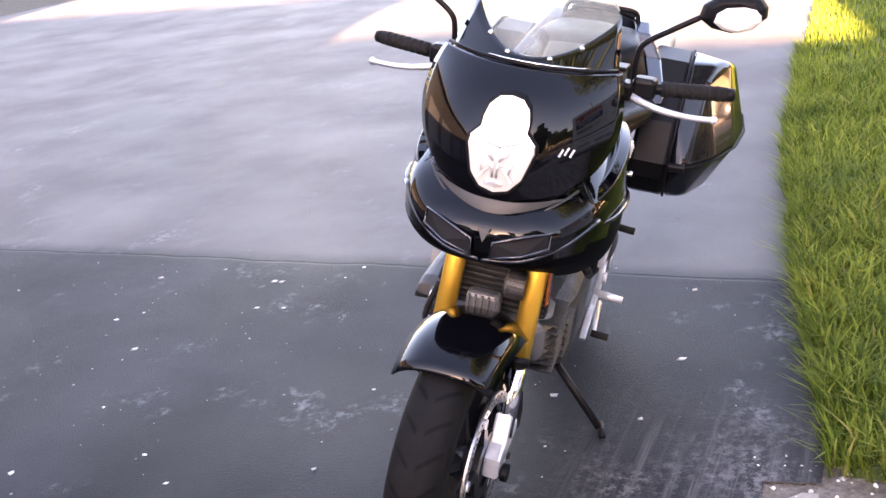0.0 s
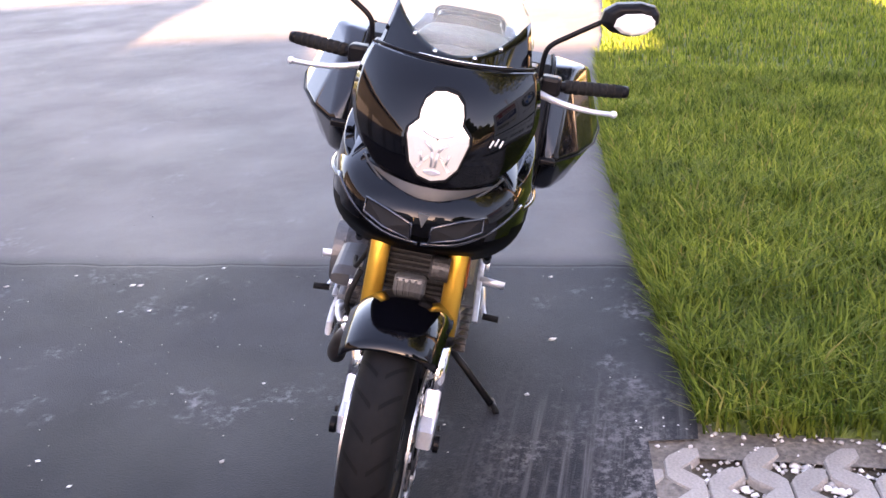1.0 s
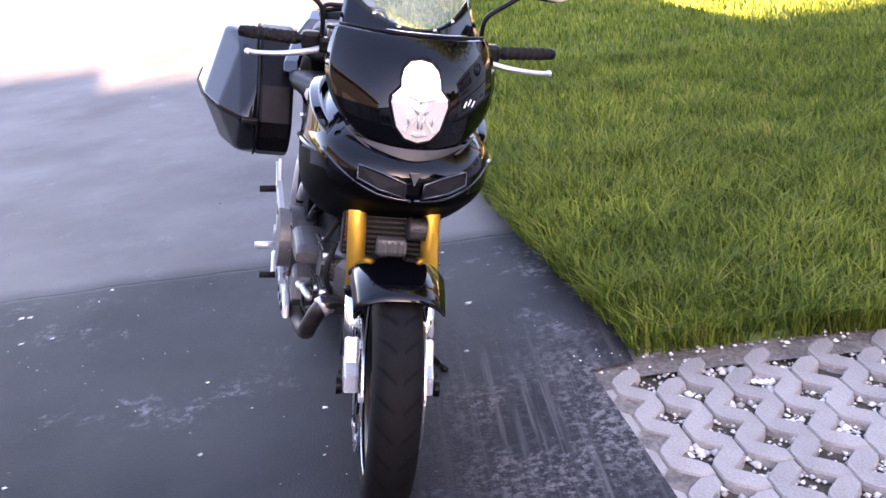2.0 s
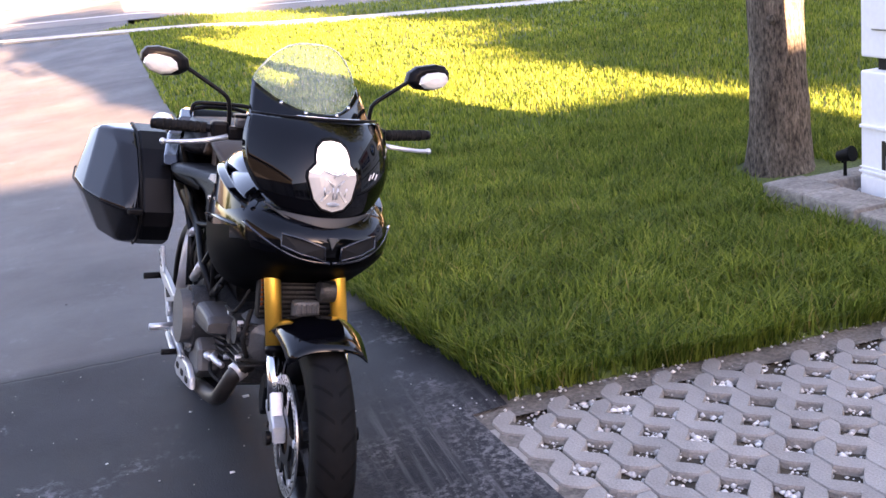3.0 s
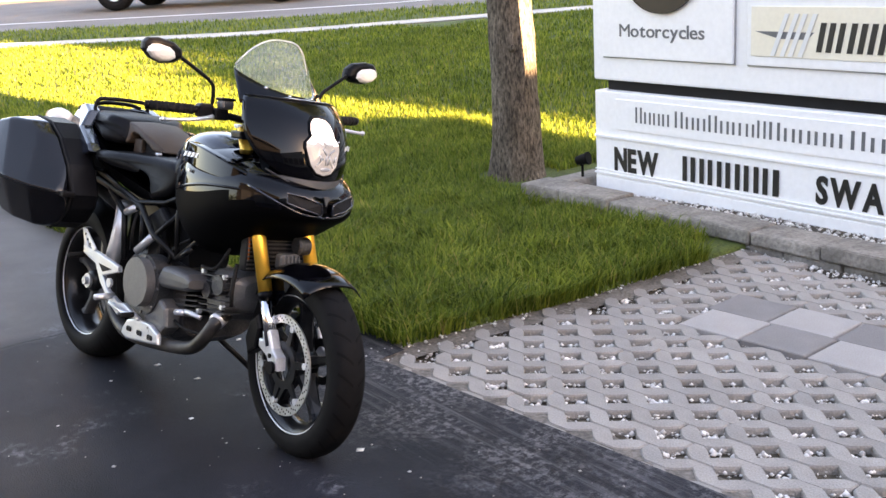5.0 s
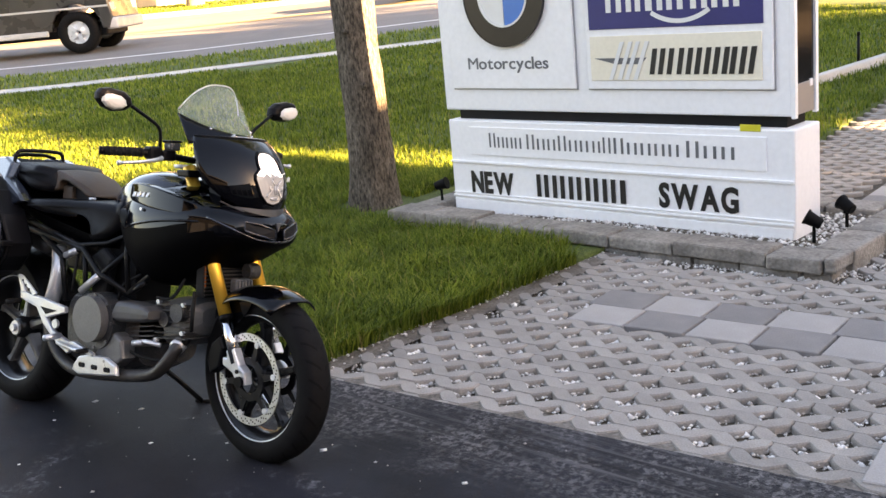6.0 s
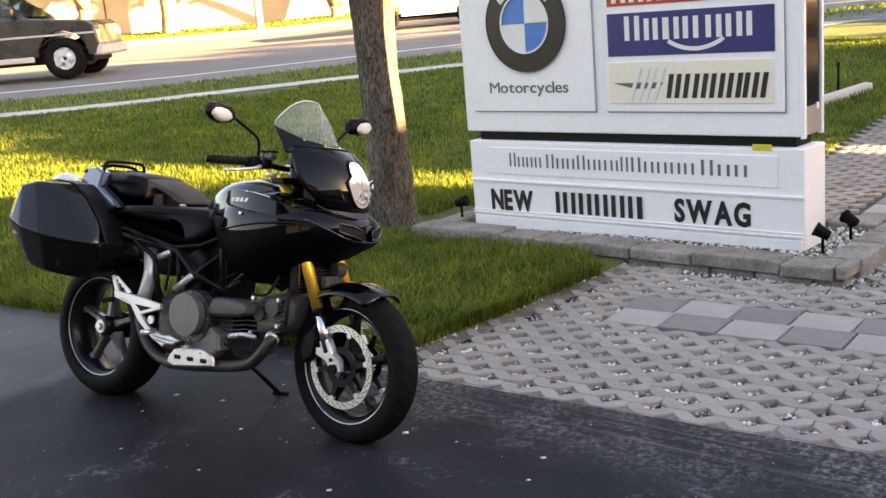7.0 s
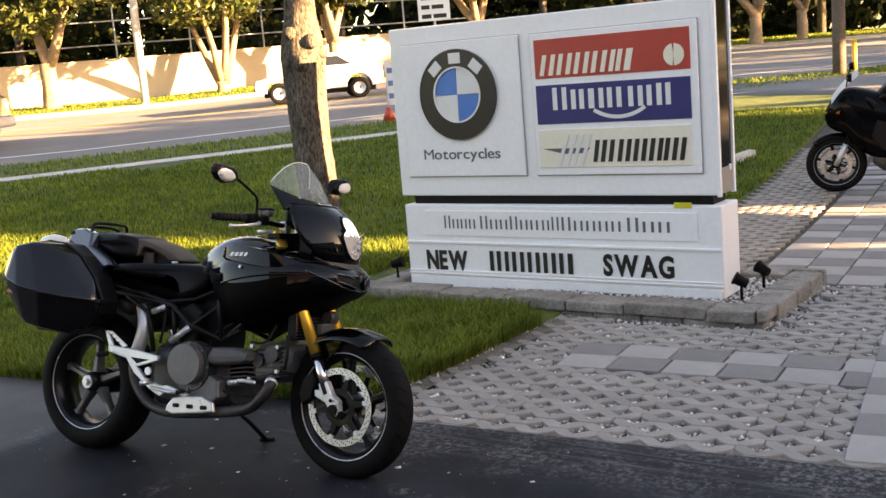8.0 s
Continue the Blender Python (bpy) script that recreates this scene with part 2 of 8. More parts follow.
def raw(name, verts, faces, mat, parent=None, smooth=False):
    """A mesh object from vertex and face arrays (all faces with the same number of corners, or a list)."""
    me = bpy.data.meshes.new(name)
    if isinstance(faces, np.ndarray):
        nv, nf, k = len(verts), len(faces), faces.shape[1]
        me.vertices.add(nv)
        me.vertices.foreach_set("co", np.asarray(verts, np.float32).ravel())
        me.loops.add(nf * k)
        me.loops.foreach_set("vertex_index", faces.astype(np.int32).ravel())
        me.polygons.add(nf)
        me.polygons.foreach_set("loop_start", np.arange(0, nf * k, k, dtype=np.int32))
        me.update(calc_edges=True)
    else:
        me.from_pydata([tuple(v) for v in verts], [], faces)
    me.materials.append(mat)
    if smooth:
        me.shade_smooth()
    ob = new(name, me)
    ob.parent = parent
    return ob


def box(bm, x0, x1, y0, y1, z0, z1, bevel=0.0, seg=2):
    r = bmesh.ops.create_cube(bm, size=1, matrix=Matrix.LocRotScale(((x0 + x1) / 2, (y0 + y1) / 2, (z0 + z1) / 2), None, (x1 - x0, y1 - y0, z1 - z0)))
    if bevel:
        vs = set(r["verts"])
        es = [e for e in bm.edges if e.verts[0] in vs and e.verts[1] in vs]
        bmesh.ops.bevel(bm, geom=es, offset=bevel, segments=seg, affect="EDGES", profile=0.5)
    return bm


def solid(x0, x1, y0, y1, z0, z1, bevel=0.0, seg=2):
    return box(bmesh.new(), x0, x1, y0, y1, z0, z1, bevel, seg)


def smoothstep(a, b, x):
    t = np.clip((x - a) / (b - a), 0, 1)
    return t * t * (3 - 2 * t)


# ---- ground height: level by the driveway, a slight dip at the tree, rising to the street ----
RN, RD, RP = (-0.692, 0.722), (0.722, 0.692), (-15.5, 5.0)   # across and along the street; a point on its edge line


def street_uv(x, y):
    return (x - RP[0]) * RN[0] + (y - RP[1]) * RN[1], (x - RP[0]) * RD[0] + (y - RP[1]) * RD[1]


def from_uv(u, v):
    return RP[0] + u * RN[0] + v * RD[0], RP[1] + u * RN[1] + v * RD[1]


def ground_z(x, y):
    x, y = np.asarray(x, float), np.asarray(y, float)
    u, v = street_uv(x, y)
    z = -0.035 * smoothstep(-2.6, -1.3, y) - 0.075 * smoothstep(1.3, -1.2, x) * smoothstep(-2.6, -0.3, y)
    rise = np.interp(u, [-60, -14, -11, -8, -4.75, -1.8, 0, 18, 22, 60, 400], [0, 0, 0.06, 0.27, 0.50, 0.60, 0.66, 1.1, 1.35, 1.5, 2.0])
    along = 0.028 * np.clip(v - 2, 0, 14) * smoothstep(-14, -5, u)
    return z + rise + along


def sheet(name, us, vs, place, mat, off=0.0, thick=0.0):
    """A strip of ground: place(a, b) gives x, y for the grid lines a, b; it follows the ground's height."""
    A, B = np.meshgrid(us, vs, indexing="ij")
    X, Y = place(A, B)
    Z = ground_z(X, Y) + off
    na, nb = A.shape
    verts = np.stack([X, Y, Z], -1).reshape(-1, 3)
    i = np.arange(na * nb).reshape(na, nb)
    faces = np.stack([i[:-1, :-1], i[1:, :-1], i[1:, 1:], i[:-1, 1:]], -1).reshape(-1, 4)
    p = verts[faces[0]]
    if np.cross(p[1] - p[0], p[2] - p[0])[2] < 0:
        faces = faces[:, ::-1]
    if thick:
        edge = list(i[0, :]) + list(i[1:, -1]) + list(i[-1, ::-1][1:]) + list(i[::-1, 0][1:-1])
        low = verts[edge] - (0, 0, thick)
        k = len(verts)
        n = len(edge)
        side = np.array([[edge[a], edge[(a + 1) % n], k + (a + 1) % n, k + a] for a in range(n)])
        verts, faces = np.concatenate([verts, low]), np.concatenate([faces, side])
    return raw(name, verts, faces, mat, smooth=False)


def drive_edge(x):
    """Where the asphalt driveway meets the lawn."""
    return np.interp(x, [-60, -22, -12, -9, -7, -4, -1.6, 0, 1.45], [-3.8, -3.62, -3.42, -3.33, -3.24, -3.12, -2.98, -2.80, -2.56])


PAVE_TURN = radians(5.0)
LAWN_E = 1.46

# ---- ground, road, pavement ----
far = np.concatenate([-np.geomspace(60, 1500, 9)[::-1], np.arange(-50, 51, 2.0), np.geomspace(60, 1500, 9)])
ground = sheet("ground", far, far, lambda a, b: (a - 4, b + 4), M_SOIL, -0.10)
tagged(ground, "flat sandy soil and turf reaching the horizon", "ground", kind="structure")

driveway = sheet("driveway", np.concatenate([np.arange(-40, -6, 2.0), np.arange(-6, 1.3, 0.5), [1.39, 1.41, 1.52, 1.54], np.arange(1.7, 6.1, 0.5), [8, 12]]), np.linspace(0, 1, 14) ** 1.0,
                 lambda a, b: (a, np.where(a < 1.53, np.where(a < 1.4, drive_edge(np.minimum(a, 1.45)) + 0.10, -2.60), -2.725 + 0.09 * (a - 1.6)) * (1 - b) + b * -16), M_ASPHALT, 0.005)
tagged(driveway, "dark sealed asphalt driveway with pale scuffs and specks", "driveway", kind="structure")

road = sheet("road", [-1.8, 0, 9, 18], np.arange(-90, 91, 3.0), lambda a, b: from_uv(a, b), M_ROAD, 0.012)
tagged(road, "sunlit grey asphalt street with painted lines", "road", kind="structure")
for nm, u0, u1, mt, lb in (("edge_line", -0.09, 0.09, M_WHITE_LINE, "white painted edge line on the street"),
                           ("centre_line", 8.85, 8.97, M_YELLOW_LINE, "yellow painted centre line on the street"),
                           ("centre_line", 9.13, 9.25, M_YELLOW_LINE, "yellow painted centre line on the street")):
    tagged(sheet(nm, [u0, u1], np.arange(-90, 91, 3.0), lambda a, b: from_uv(a, b), mt, 0.018), lb, "road line", kind="structure")
sidewalk = sheet("sidewalk", [-4.75, -4.15], np.arange(-12, 60, 1.5), lambda a, b: from_uv(a, b), M_CONCRETE, 0.03, 0.15)
tagged(sidewalk, "pale concrete sidewalk along the street", "sidewalk", kind="structure")
verge = sheet("verge", [-4.15, -1.8], np.arange(-9, 60, 1.5), lambda a, b: from_uv(a, b), M_TURF, 0.015)
tagged(verge, "narrow grass verge between sidewalk and street", "grass verge", kind="structure")
far_kerb = sheet("far_kerb", [18, 18.35], np.arange(-90, 91, 3.0), lambda a, b: from_uv(a, b), M_CONCRETE, 0.15, 0.25)
tagged(far_kerb, "pale concrete kerb across the street", "kerb", kind="structure")
apron = sheet("apron", np.linspace(-2.55, 7, 8), np.linspace(0, 1, 5), lambda a, b: (a, (11.75 - 0.24 * (a + 1.7)) * (1 - b) + b * (13.95 + 0.27 * (a + 2.3))), M_ROAD, 0.035, 0.1)
tagged(apron, "grey asphalt drive crossing the grass to the street", "driveway", kind="structure")
far_lawn = sheet("far_lawn", [18.35, 20, 22, 40], np.arange(-90, 91, 3.0), lambda a, b: from_uv(a, b), M_TURF, 0.12)
tagged(far_lawn, "grass strip in front of the garden wall", "lawn", kind="structure")


def lawn_place(a, b):
    x = a
    south = drive_edge(x)
    u_line = RP[1] + (-4.75 - (x - RP[0]) * RN[0]) / RN[1]
    y = south * (1 - b) + b * np.maximum(u_line, south + 0.05)
    x = a + (np.interp(y, [0.5, 4, 10, 20], [LAWN_E, 1.1, 0.6, 0.2]) - LAWN_E) * smoothstep(-1.0, LAWN_E, a)
    return x, south * (1 - b) + b * np.maximum(u_line, south + 0.05)


lawn = sheet("lawn", np.concatenate([np.arange(-17.5, -4, 0.5), np.arange(-4, LAWN_E, 0.2), [LAWN_E]]), np.linspace(0, 1, 60), lawn_place, M_TURF, 0.015, 0.06)
tagged(lawn, "green mown lawn beside the driveway", "lawn", kind="structure")


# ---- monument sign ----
# near-black for dark parts, and for shade painted into gaps, slots and holes
M_DARK = material("dark_part_and_recess_shade", (0.004, 0.004, 0.005), (0.010, 0.010, 0.011), 5, 0.6, spec=0.15)
M_BLACK_LETTER = material("black_letter_plastic", (0.006, 0.006, 0.007), (0.012, 0.012, 0.013), 20, 0.4)
M_GREY_LETTER = material("grey_letter_vinyl", (0.10, 0.105, 0.115), (0.14, 0.145, 0.155), 20, 0.45)
M_PANEL_SHADOW = material("grey_panel_shadow", (0.28, 0.28, 0.29), (0.36, 0.36, 0.37), 6, 0.5)
M_RED = material("red_sign_vinyl", (0.42, 0.035, 0.022), (0.52, 0.05, 0.03), 4, 0.4, fine=0.04)
M_NAVY = material("navy_sign_vinyl", (0.012, 0.014, 0.12), (0.02, 0.022, 0.16), 4, 0.4, fine=0.04)
M_CREAM = material("cream_sign_vinyl", (0.78, 0.72, 0.58), (0.84, 0.79, 0.66), 2, 0.45, fine=0.03)
M_BLUE = material("blue_enamel", (0.03, 0.16, 0.50), (0.045, 0.22, 0.60), 6, 0.3)
M_BADGE_WHITE = material("white_enamel", (0.68, 0.69, 0.68), (0.78, 0.78, 0.76), 6, 0.3)
M_BADGE_BLACK = material("black_enamel", (0.008, 0.007, 0.007), (0.02, 0.016, 0.014), 8, 0.3)
M_LAMP = material("black_lamp_housing", (0.0015, 0.0015, 0.0015), (0.003, 0.003, 0.003), 20, 0.6, spec=0.1)
M_BARE = material("bare_end_metal", (0.35, 0.35, 0.36), (0.50, 0.50, 0.51), 3, 0.35, metal=0.8, rough_var=0.1)
M_STEEL = material("dark_end_metal", (0.02, 0.017, 0.015), (0.05, 0.043, 0.038), 3, 0.10, metal=0.9, rough_var=0.04)
M_YELLOW = material("yellow_sticker", (0.55, 0.50, 0.02), (0.70, 0.62, 0.04), 9, 0.5)


def plate(x0, x1, z0, z1, y0, y1, bevel=0.004):
    return solid(x0, x1, y0, y1, z0, z1, bevel)


def prism(points, y0, y1):
    """A flat shape in the x-z plane with a small depth along y."""
    bm = bmesh.new()
    a = [bm.verts.new((x, y0, z)) for x, z in points]
    c = [bm.verts.new((x, y1, z)) for x, z in points]
    bm.faces.new(a)
    bm.faces.new(c[::-1])
    n = len(points)
    for i in range(n):
        bm.faces.new((a[i], c[i], c[(i + 1) % n], a[(i + 1) % n]))
    bmesh.ops.recalc_face_normals(bm, faces=bm.faces)
    return bm


def letter_mesh(ch, thick, bold):
    cu = bpy.data.curves.new("letter", "FONT")
    cu.body, cu.size, cu.extrude, cu.resolution_u = ch, 1.0, thick, 3
    cu.offset = bold
    ob = bpy.data.objects.new("letter", cu)
    scene.collection.objects.link(ob)
    bpy.context.view_layer.update()
    me = bpy.data.meshes.new_from_object(ob.evaluated_get(bpy.context.evaluated_depsgraph_get()))
    bpy.data.objects.remove(ob)
    bm = bmesh.new()
    bm.from_mesh(me)
    return bm


def lettering(text, x0, x1, z0, z1, y, mat, parent, thick=0.004, gap=0.14, name="letter", bold=0.004):
    """One raised letter a character, spread over x0..x1, standing on z0."""
    made = []
    for ch in text:
        bm = letter_mesh(ch, 0.5, 0.0 if ch == "M" else bold)
        xs = [v.co.x for v in bm.verts]
        made.append((ch, bm, min(xs), max(xs)))
    cap = 0.729
    sz = (z1 - z0) / cap
    total = sum(b - a for _, _, a, b in made) + gap * (len(made) - 1) * 0.5
    sx = (x1 - x0) / total
    x = x0
    for ch, bm, a, b in made:
        bmesh.ops.transform(bm, verts=bm.verts, matrix=Matrix(((sx, 0, 0, x - a * sx), (0, 0, -thick, y), (0, sz, 0, z0), (0, 0, 0, 1))))
        bmesh.ops.recalc_face_normals(bm, faces=bm.faces)
        part(name, bm, mat, parent)
        x += (b - a + gap * 0.5) * sx


def bars(widths, x0, x1, z0, z1, y, mat, parent, slant=0.0, gap=0.18, tall=None, thick=0.004, name="letter_bar", stroke=0.32):
    """Plain upright bars in place of a maker's name: two slim ones for a wide place, one for a narrow one."""
    total = sum(widths) + gap * (len(widths) - 1)
    k = (x1 - x0) / total
    x = x0
    for i, w in enumerate(widths):
        top = z1 if tall is None else z0 + (z1 - z0) * tall[i]
        s1 = slant * (top - z0)
        for a, b in (((0, stroke), (w - stroke, w)) if w > 0.6 else ((0, w),)):
            part(name, prism([(x + a * k, z0), (x + b * k, z0), (x + b * k + s1, top), (x + a * k + s1, top)], y - thick, y), mat, parent)
        x += (w + gap) * k


def arc_band(cx, cz, r0, r1, a0, a1, y0, y1, n=48):
    bm = bmesh.new()
    full = abs(a1 - a0) >= 2 * math.pi - 1e-6
    k = n if full else n + 1
    rows = []
    for i in range(k):
        a = a0 + (a1 - a0) * i / n
        c, s = math.cos(a), math.sin(a)
        rows.append([bm.verts.new((cx + r * c, y, cz + r * s)) for r, y in ((r0, y1), (r0, y0), (r1, y0), (r1, y1))])
    for i in range(k if full else k - 1):
        p, q = rows[i], rows[(i + 1) % k]
        for j in range(4):
            bm.faces.new((p[j], p[(j + 1) % 4], q[(j + 1) % 4], q[j]))
    if not full:
        bm.faces.new(rows[0])
        bm.faces.new(rows[-1][::-1])
    bmesh.ops.recalc_face_normals(bm, faces=bm.faces)
    return bm


def wedge(cx, cz, r, a0, a1, y0, y1, n=14):
    return prism([(cx, cz)] + [(cx + r * math.cos(a0 + (a1 - a0) * i / n), cz + r * math.sin(a0 + (a1 - a0) * i / n)) for i in range(n + 1)], y0, y1)


def build_sign():
    s = thing("monument_sign", None, "white monument sign with round badge and black changeable letters", "sign")
    up = part("upper_cabinet", solid(-0.10, 2.405, 0.0, 0.28, 0.69, 1.94, 0.012, 3), M_SIGN, s)
    part("end_panel", solid(2.404, 2.412, 0.035, 0.247, 0.73, 1.93, 0.002, 1), M_STEEL, up, "brushed metal end panel")
    part("end_trim", solid(2.40, 2.425, -0.004, 0.03, 0.68, 1.945, 0.004), M_SIGN, up)
    part("end_trim", solid(2.40, 2.425, 0.25, 0.284, 0.68, 1.945, 0.004), M_SIGN, up)
    part("end_latch", solid(2.410, 2.420, 0.19, 0.225, 0.83, 0.87, 0.004), M_SIGN, up, "small white latch")
    part("end_foot", solid(2.404, 2.416, 0.035, 0.247, 0.695, 0.86, 0.003), M_BARE, up, "bare metal lower end plate")
    # the gap's shade is put in as a near-black block
    part("recess", solid(0.0, 2.36, 0.03, 0.25, 0.60, 0.70), M_DARK, s, "near-black block standing in for the shade between the two cabinets")
    low = part("lower_cabinet", solid(-0.06, 2.435, -0.033, 0.276, -0.02, 0.628, 0.010, 3), M_SIGN, s)
    part("name_panel", plate(0.13, 2.275, 0.395, 0.585, -0.041, -0.03, 0.003), M_SIGN, low)
    part("letter_rail", solid(-0.055, 2.43, -0.047, -0.03, 0.335, 0.352, 0.003), M_SIGN, low)
    part("letter_rail", solid(-0.055, 2.43, -0.052, -0.03, 0.100, 0.112, 0.003), M_SIGN, low)
    part("letter_rail", solid(-0.055, 2.43, -0.046, -0.03, 0.125, 0.131, 0.002), M_SIGN, low)
    part("base_plinth", solid(-0.05, 2.425, -0.045, 0.285, -0.06, 0.085, 0.006), M_SIGN, low)
    # left panel with the round badge
    lp = part("left_panel", plate(0.005, 1.02, 0.838, 1.815, -0.022, 0.002, 0.006), M_SIGN, s)
    # the shadow round the panel, put in as a slightly larger grey plate
    part("panel_edge", plate(-0.001, 1.026, 0.831, 1.821, -0.010, 0.001, 0.002), M_PANEL_SHADOW, lp, "grey plate standing in for the shadow round the panel")
    cx, cz, y = 0.503, 1.432, -0.022
    badge = part("badge_ring", arc_band(cx, cz, 0.198, 0.322, 0, 2 * math.pi, y - 0.022, y, 64), M_BADGE_BLACK, lp, "black round badge ring")
    part("badge_rim", arc_band(cx, cz, 0.190, 0.202, 0, 2 * math.pi, y - 0.027, y, 64), M_BADGE_WHITE, badge)
    part("badge_rim", arc_band(cx, cz, 0.318, 0.326, 0, 2 * math.pi, y - 0.025, y, 64), M_BADGE_BLACK, badge)
    for k in range(4):
        part("badge_quarter", wedge(cx, cz, 0.193, k * math.pi / 2 + 0.02, (k + 1) * math.pi / 2 - 0.02, y - 0.016, y), (M_BADGE_WHITE, M_BLUE)[k % 2], badge,
             ("white enamel quarter", "blue enamel quarter")[k % 2])
    for a in (132, 90, 48):
        c, d = math.cos(radians(a)), math.sin(radians(a))
        bm = solid(-0.05, 0.05, y - 0.026, y - 0.02, -0.038, 0.038, 0.004)
        bmesh.ops.transform(bm, verts=bm.verts, matrix=Matrix.Translation((cx + 0.26 * c, 0, cz + 0.26 * d)) @ Matrix.Rotation(radians(90 - a), 4, "Y"))
        part("badge_mark", bm, M_BADGE_WHITE, badge)
    lettering("Motorcycles", 0.158, 0.822, 0.966, 1.045, y - 0.001, M_GREY_LETTER, lp, gap=0.10, bold=0.010)
    # right panel with three maker plates
    rp = part("right_panel", plate(1.115, 2.312, 0.838, 1.808, -0.022, 0.002, 0.006), M_SIGN, s)
    # painted shadow again: a grey plate that shows round the panel
    part("panel_edge", plate(1.109, 2.318, 0.831, 1.814, -0.010, 0.001, 0.002), M_PANEL_SHADOW, rp, "grey plate standing in for the shadow round the panel")
    red = part("maker_plate", plate(1.150, 2.266, 1.502, 1.765, -0.028, -0.02, 0.002), M_RED, rp, "red maker plate")
    bars((1, 1, 1, 1, 0.8, 0.45), 1.185, 1.855, 1.520, 1.660, -0.028, M_CREAM, red, slant=0.22, gap=0.28)
    part("maker_disc", wedge(2.160, 1.598, 0.070, radians(100), radians(262), -0.032, -0.028), M_CREAM, red)
    part("maker_disc", wedge(2.160, 1.598, 0.070, radians(-90), radians(88), -0.032, -0.028), M_CREAM, red)
    navy = part("maker_plate", plate(1.146, 2.261, 1.190, 1.456, -0.028, -0.02, 0.002), M_NAVY, rp, "navy blue maker plate")
    bars((1, 0.9, 0.4, 0.9, 1.1, 0.9, 0.9), 1.275, 2.128, 1.285, 1.425, -0.028, M_BADGE_WHITE, navy, tall=(1.08, 0.94, 0.94, 0.94, 0.94, 0.94, 1.0), gap=0.32)
    part("maker_swoosh", arc_band(1.760, 1.560, 0.325, 0.350, radians(238), radians(304), -0.032, -0.0285, 24), M_BADGE_WHITE, navy)
    cream = part("maker_plate", plate(1.146, 2.252, 0.890, 1.150, -0.028, -0.02, 0.002), M_CREAM, rp, "cream maker plate")
    part("maker_wing", prism([(1.175, 1.022), (1.54, 1.022), (1.50, 0.985), (1.33, 0.985)], -0.030, -0.028), M_GREY_LETTER, cream)
    for x in (1.275, 1.335, 1.385, 1.445):
        part("maker_stroke", prism([(x, 0.895), (x + 0.028, 0.895), (x + 0.115, 1.115), (x + 0.088, 1.115)], -0.033, -0.029), M_BADGE_WHITE, cream)
    bars((0.9, 1, 0.9, 0.9, 0.8, 0.9), 1.555, 2.20, 0.925, 1.072, -0.028, M_BLACK_LETTER, cream, slant=0.18, gap=0.28)
    # shop name as plain bars, changeable letters
    name_row = ((0.303, 0.573, 4, (1, .74, .74, .74)), (0.62, 1.10, 6, (1, .74, .74, 1, .74, .74)), (1.135, 1.265, 2, (.74, 1)), (1.29, 1.735, 5, (1, .74, .74, .74, .74)), (1.785, 2.085, 3, (1, .74, .74)))
    for x0, x1, k, tall in name_row:
        bars((1,) * k, x0, x1, 0.452, 0.548, -0.041, M_GREY_LETTER, low, tall=tall, gap=0.42, thick=0.003, stroke=0.24)
    lettering("NEW", 0.112, 0.480, 0.140, 0.285, -0.036, M_BLACK_LETTER, low, gap=0.16, thick=0.006, name="changeable_letter", bold=0.036)
    bars((1, 1, 1, 1, 1, 0.4), 0.678, 1.355, 0.143, 0.290, -0.036, M_BLACK_LETTER, low, gap=0.42, thick=0.006, name="changeable_bar")
    lettering("SWAG", 1.588, 2.100, 0.150, 0.296, -0.036, M_BLACK_LETTER, low, gap=0.16, thick=0.006, name="changeable_letter", bold=0.036)
    part("yellow_sticker", solid(2.118, 2.240, -0.037, -0.03, 0.612, 0.65, 0.003), M_YELLOW, low, "yellow sticker")
    return s


build_sign()


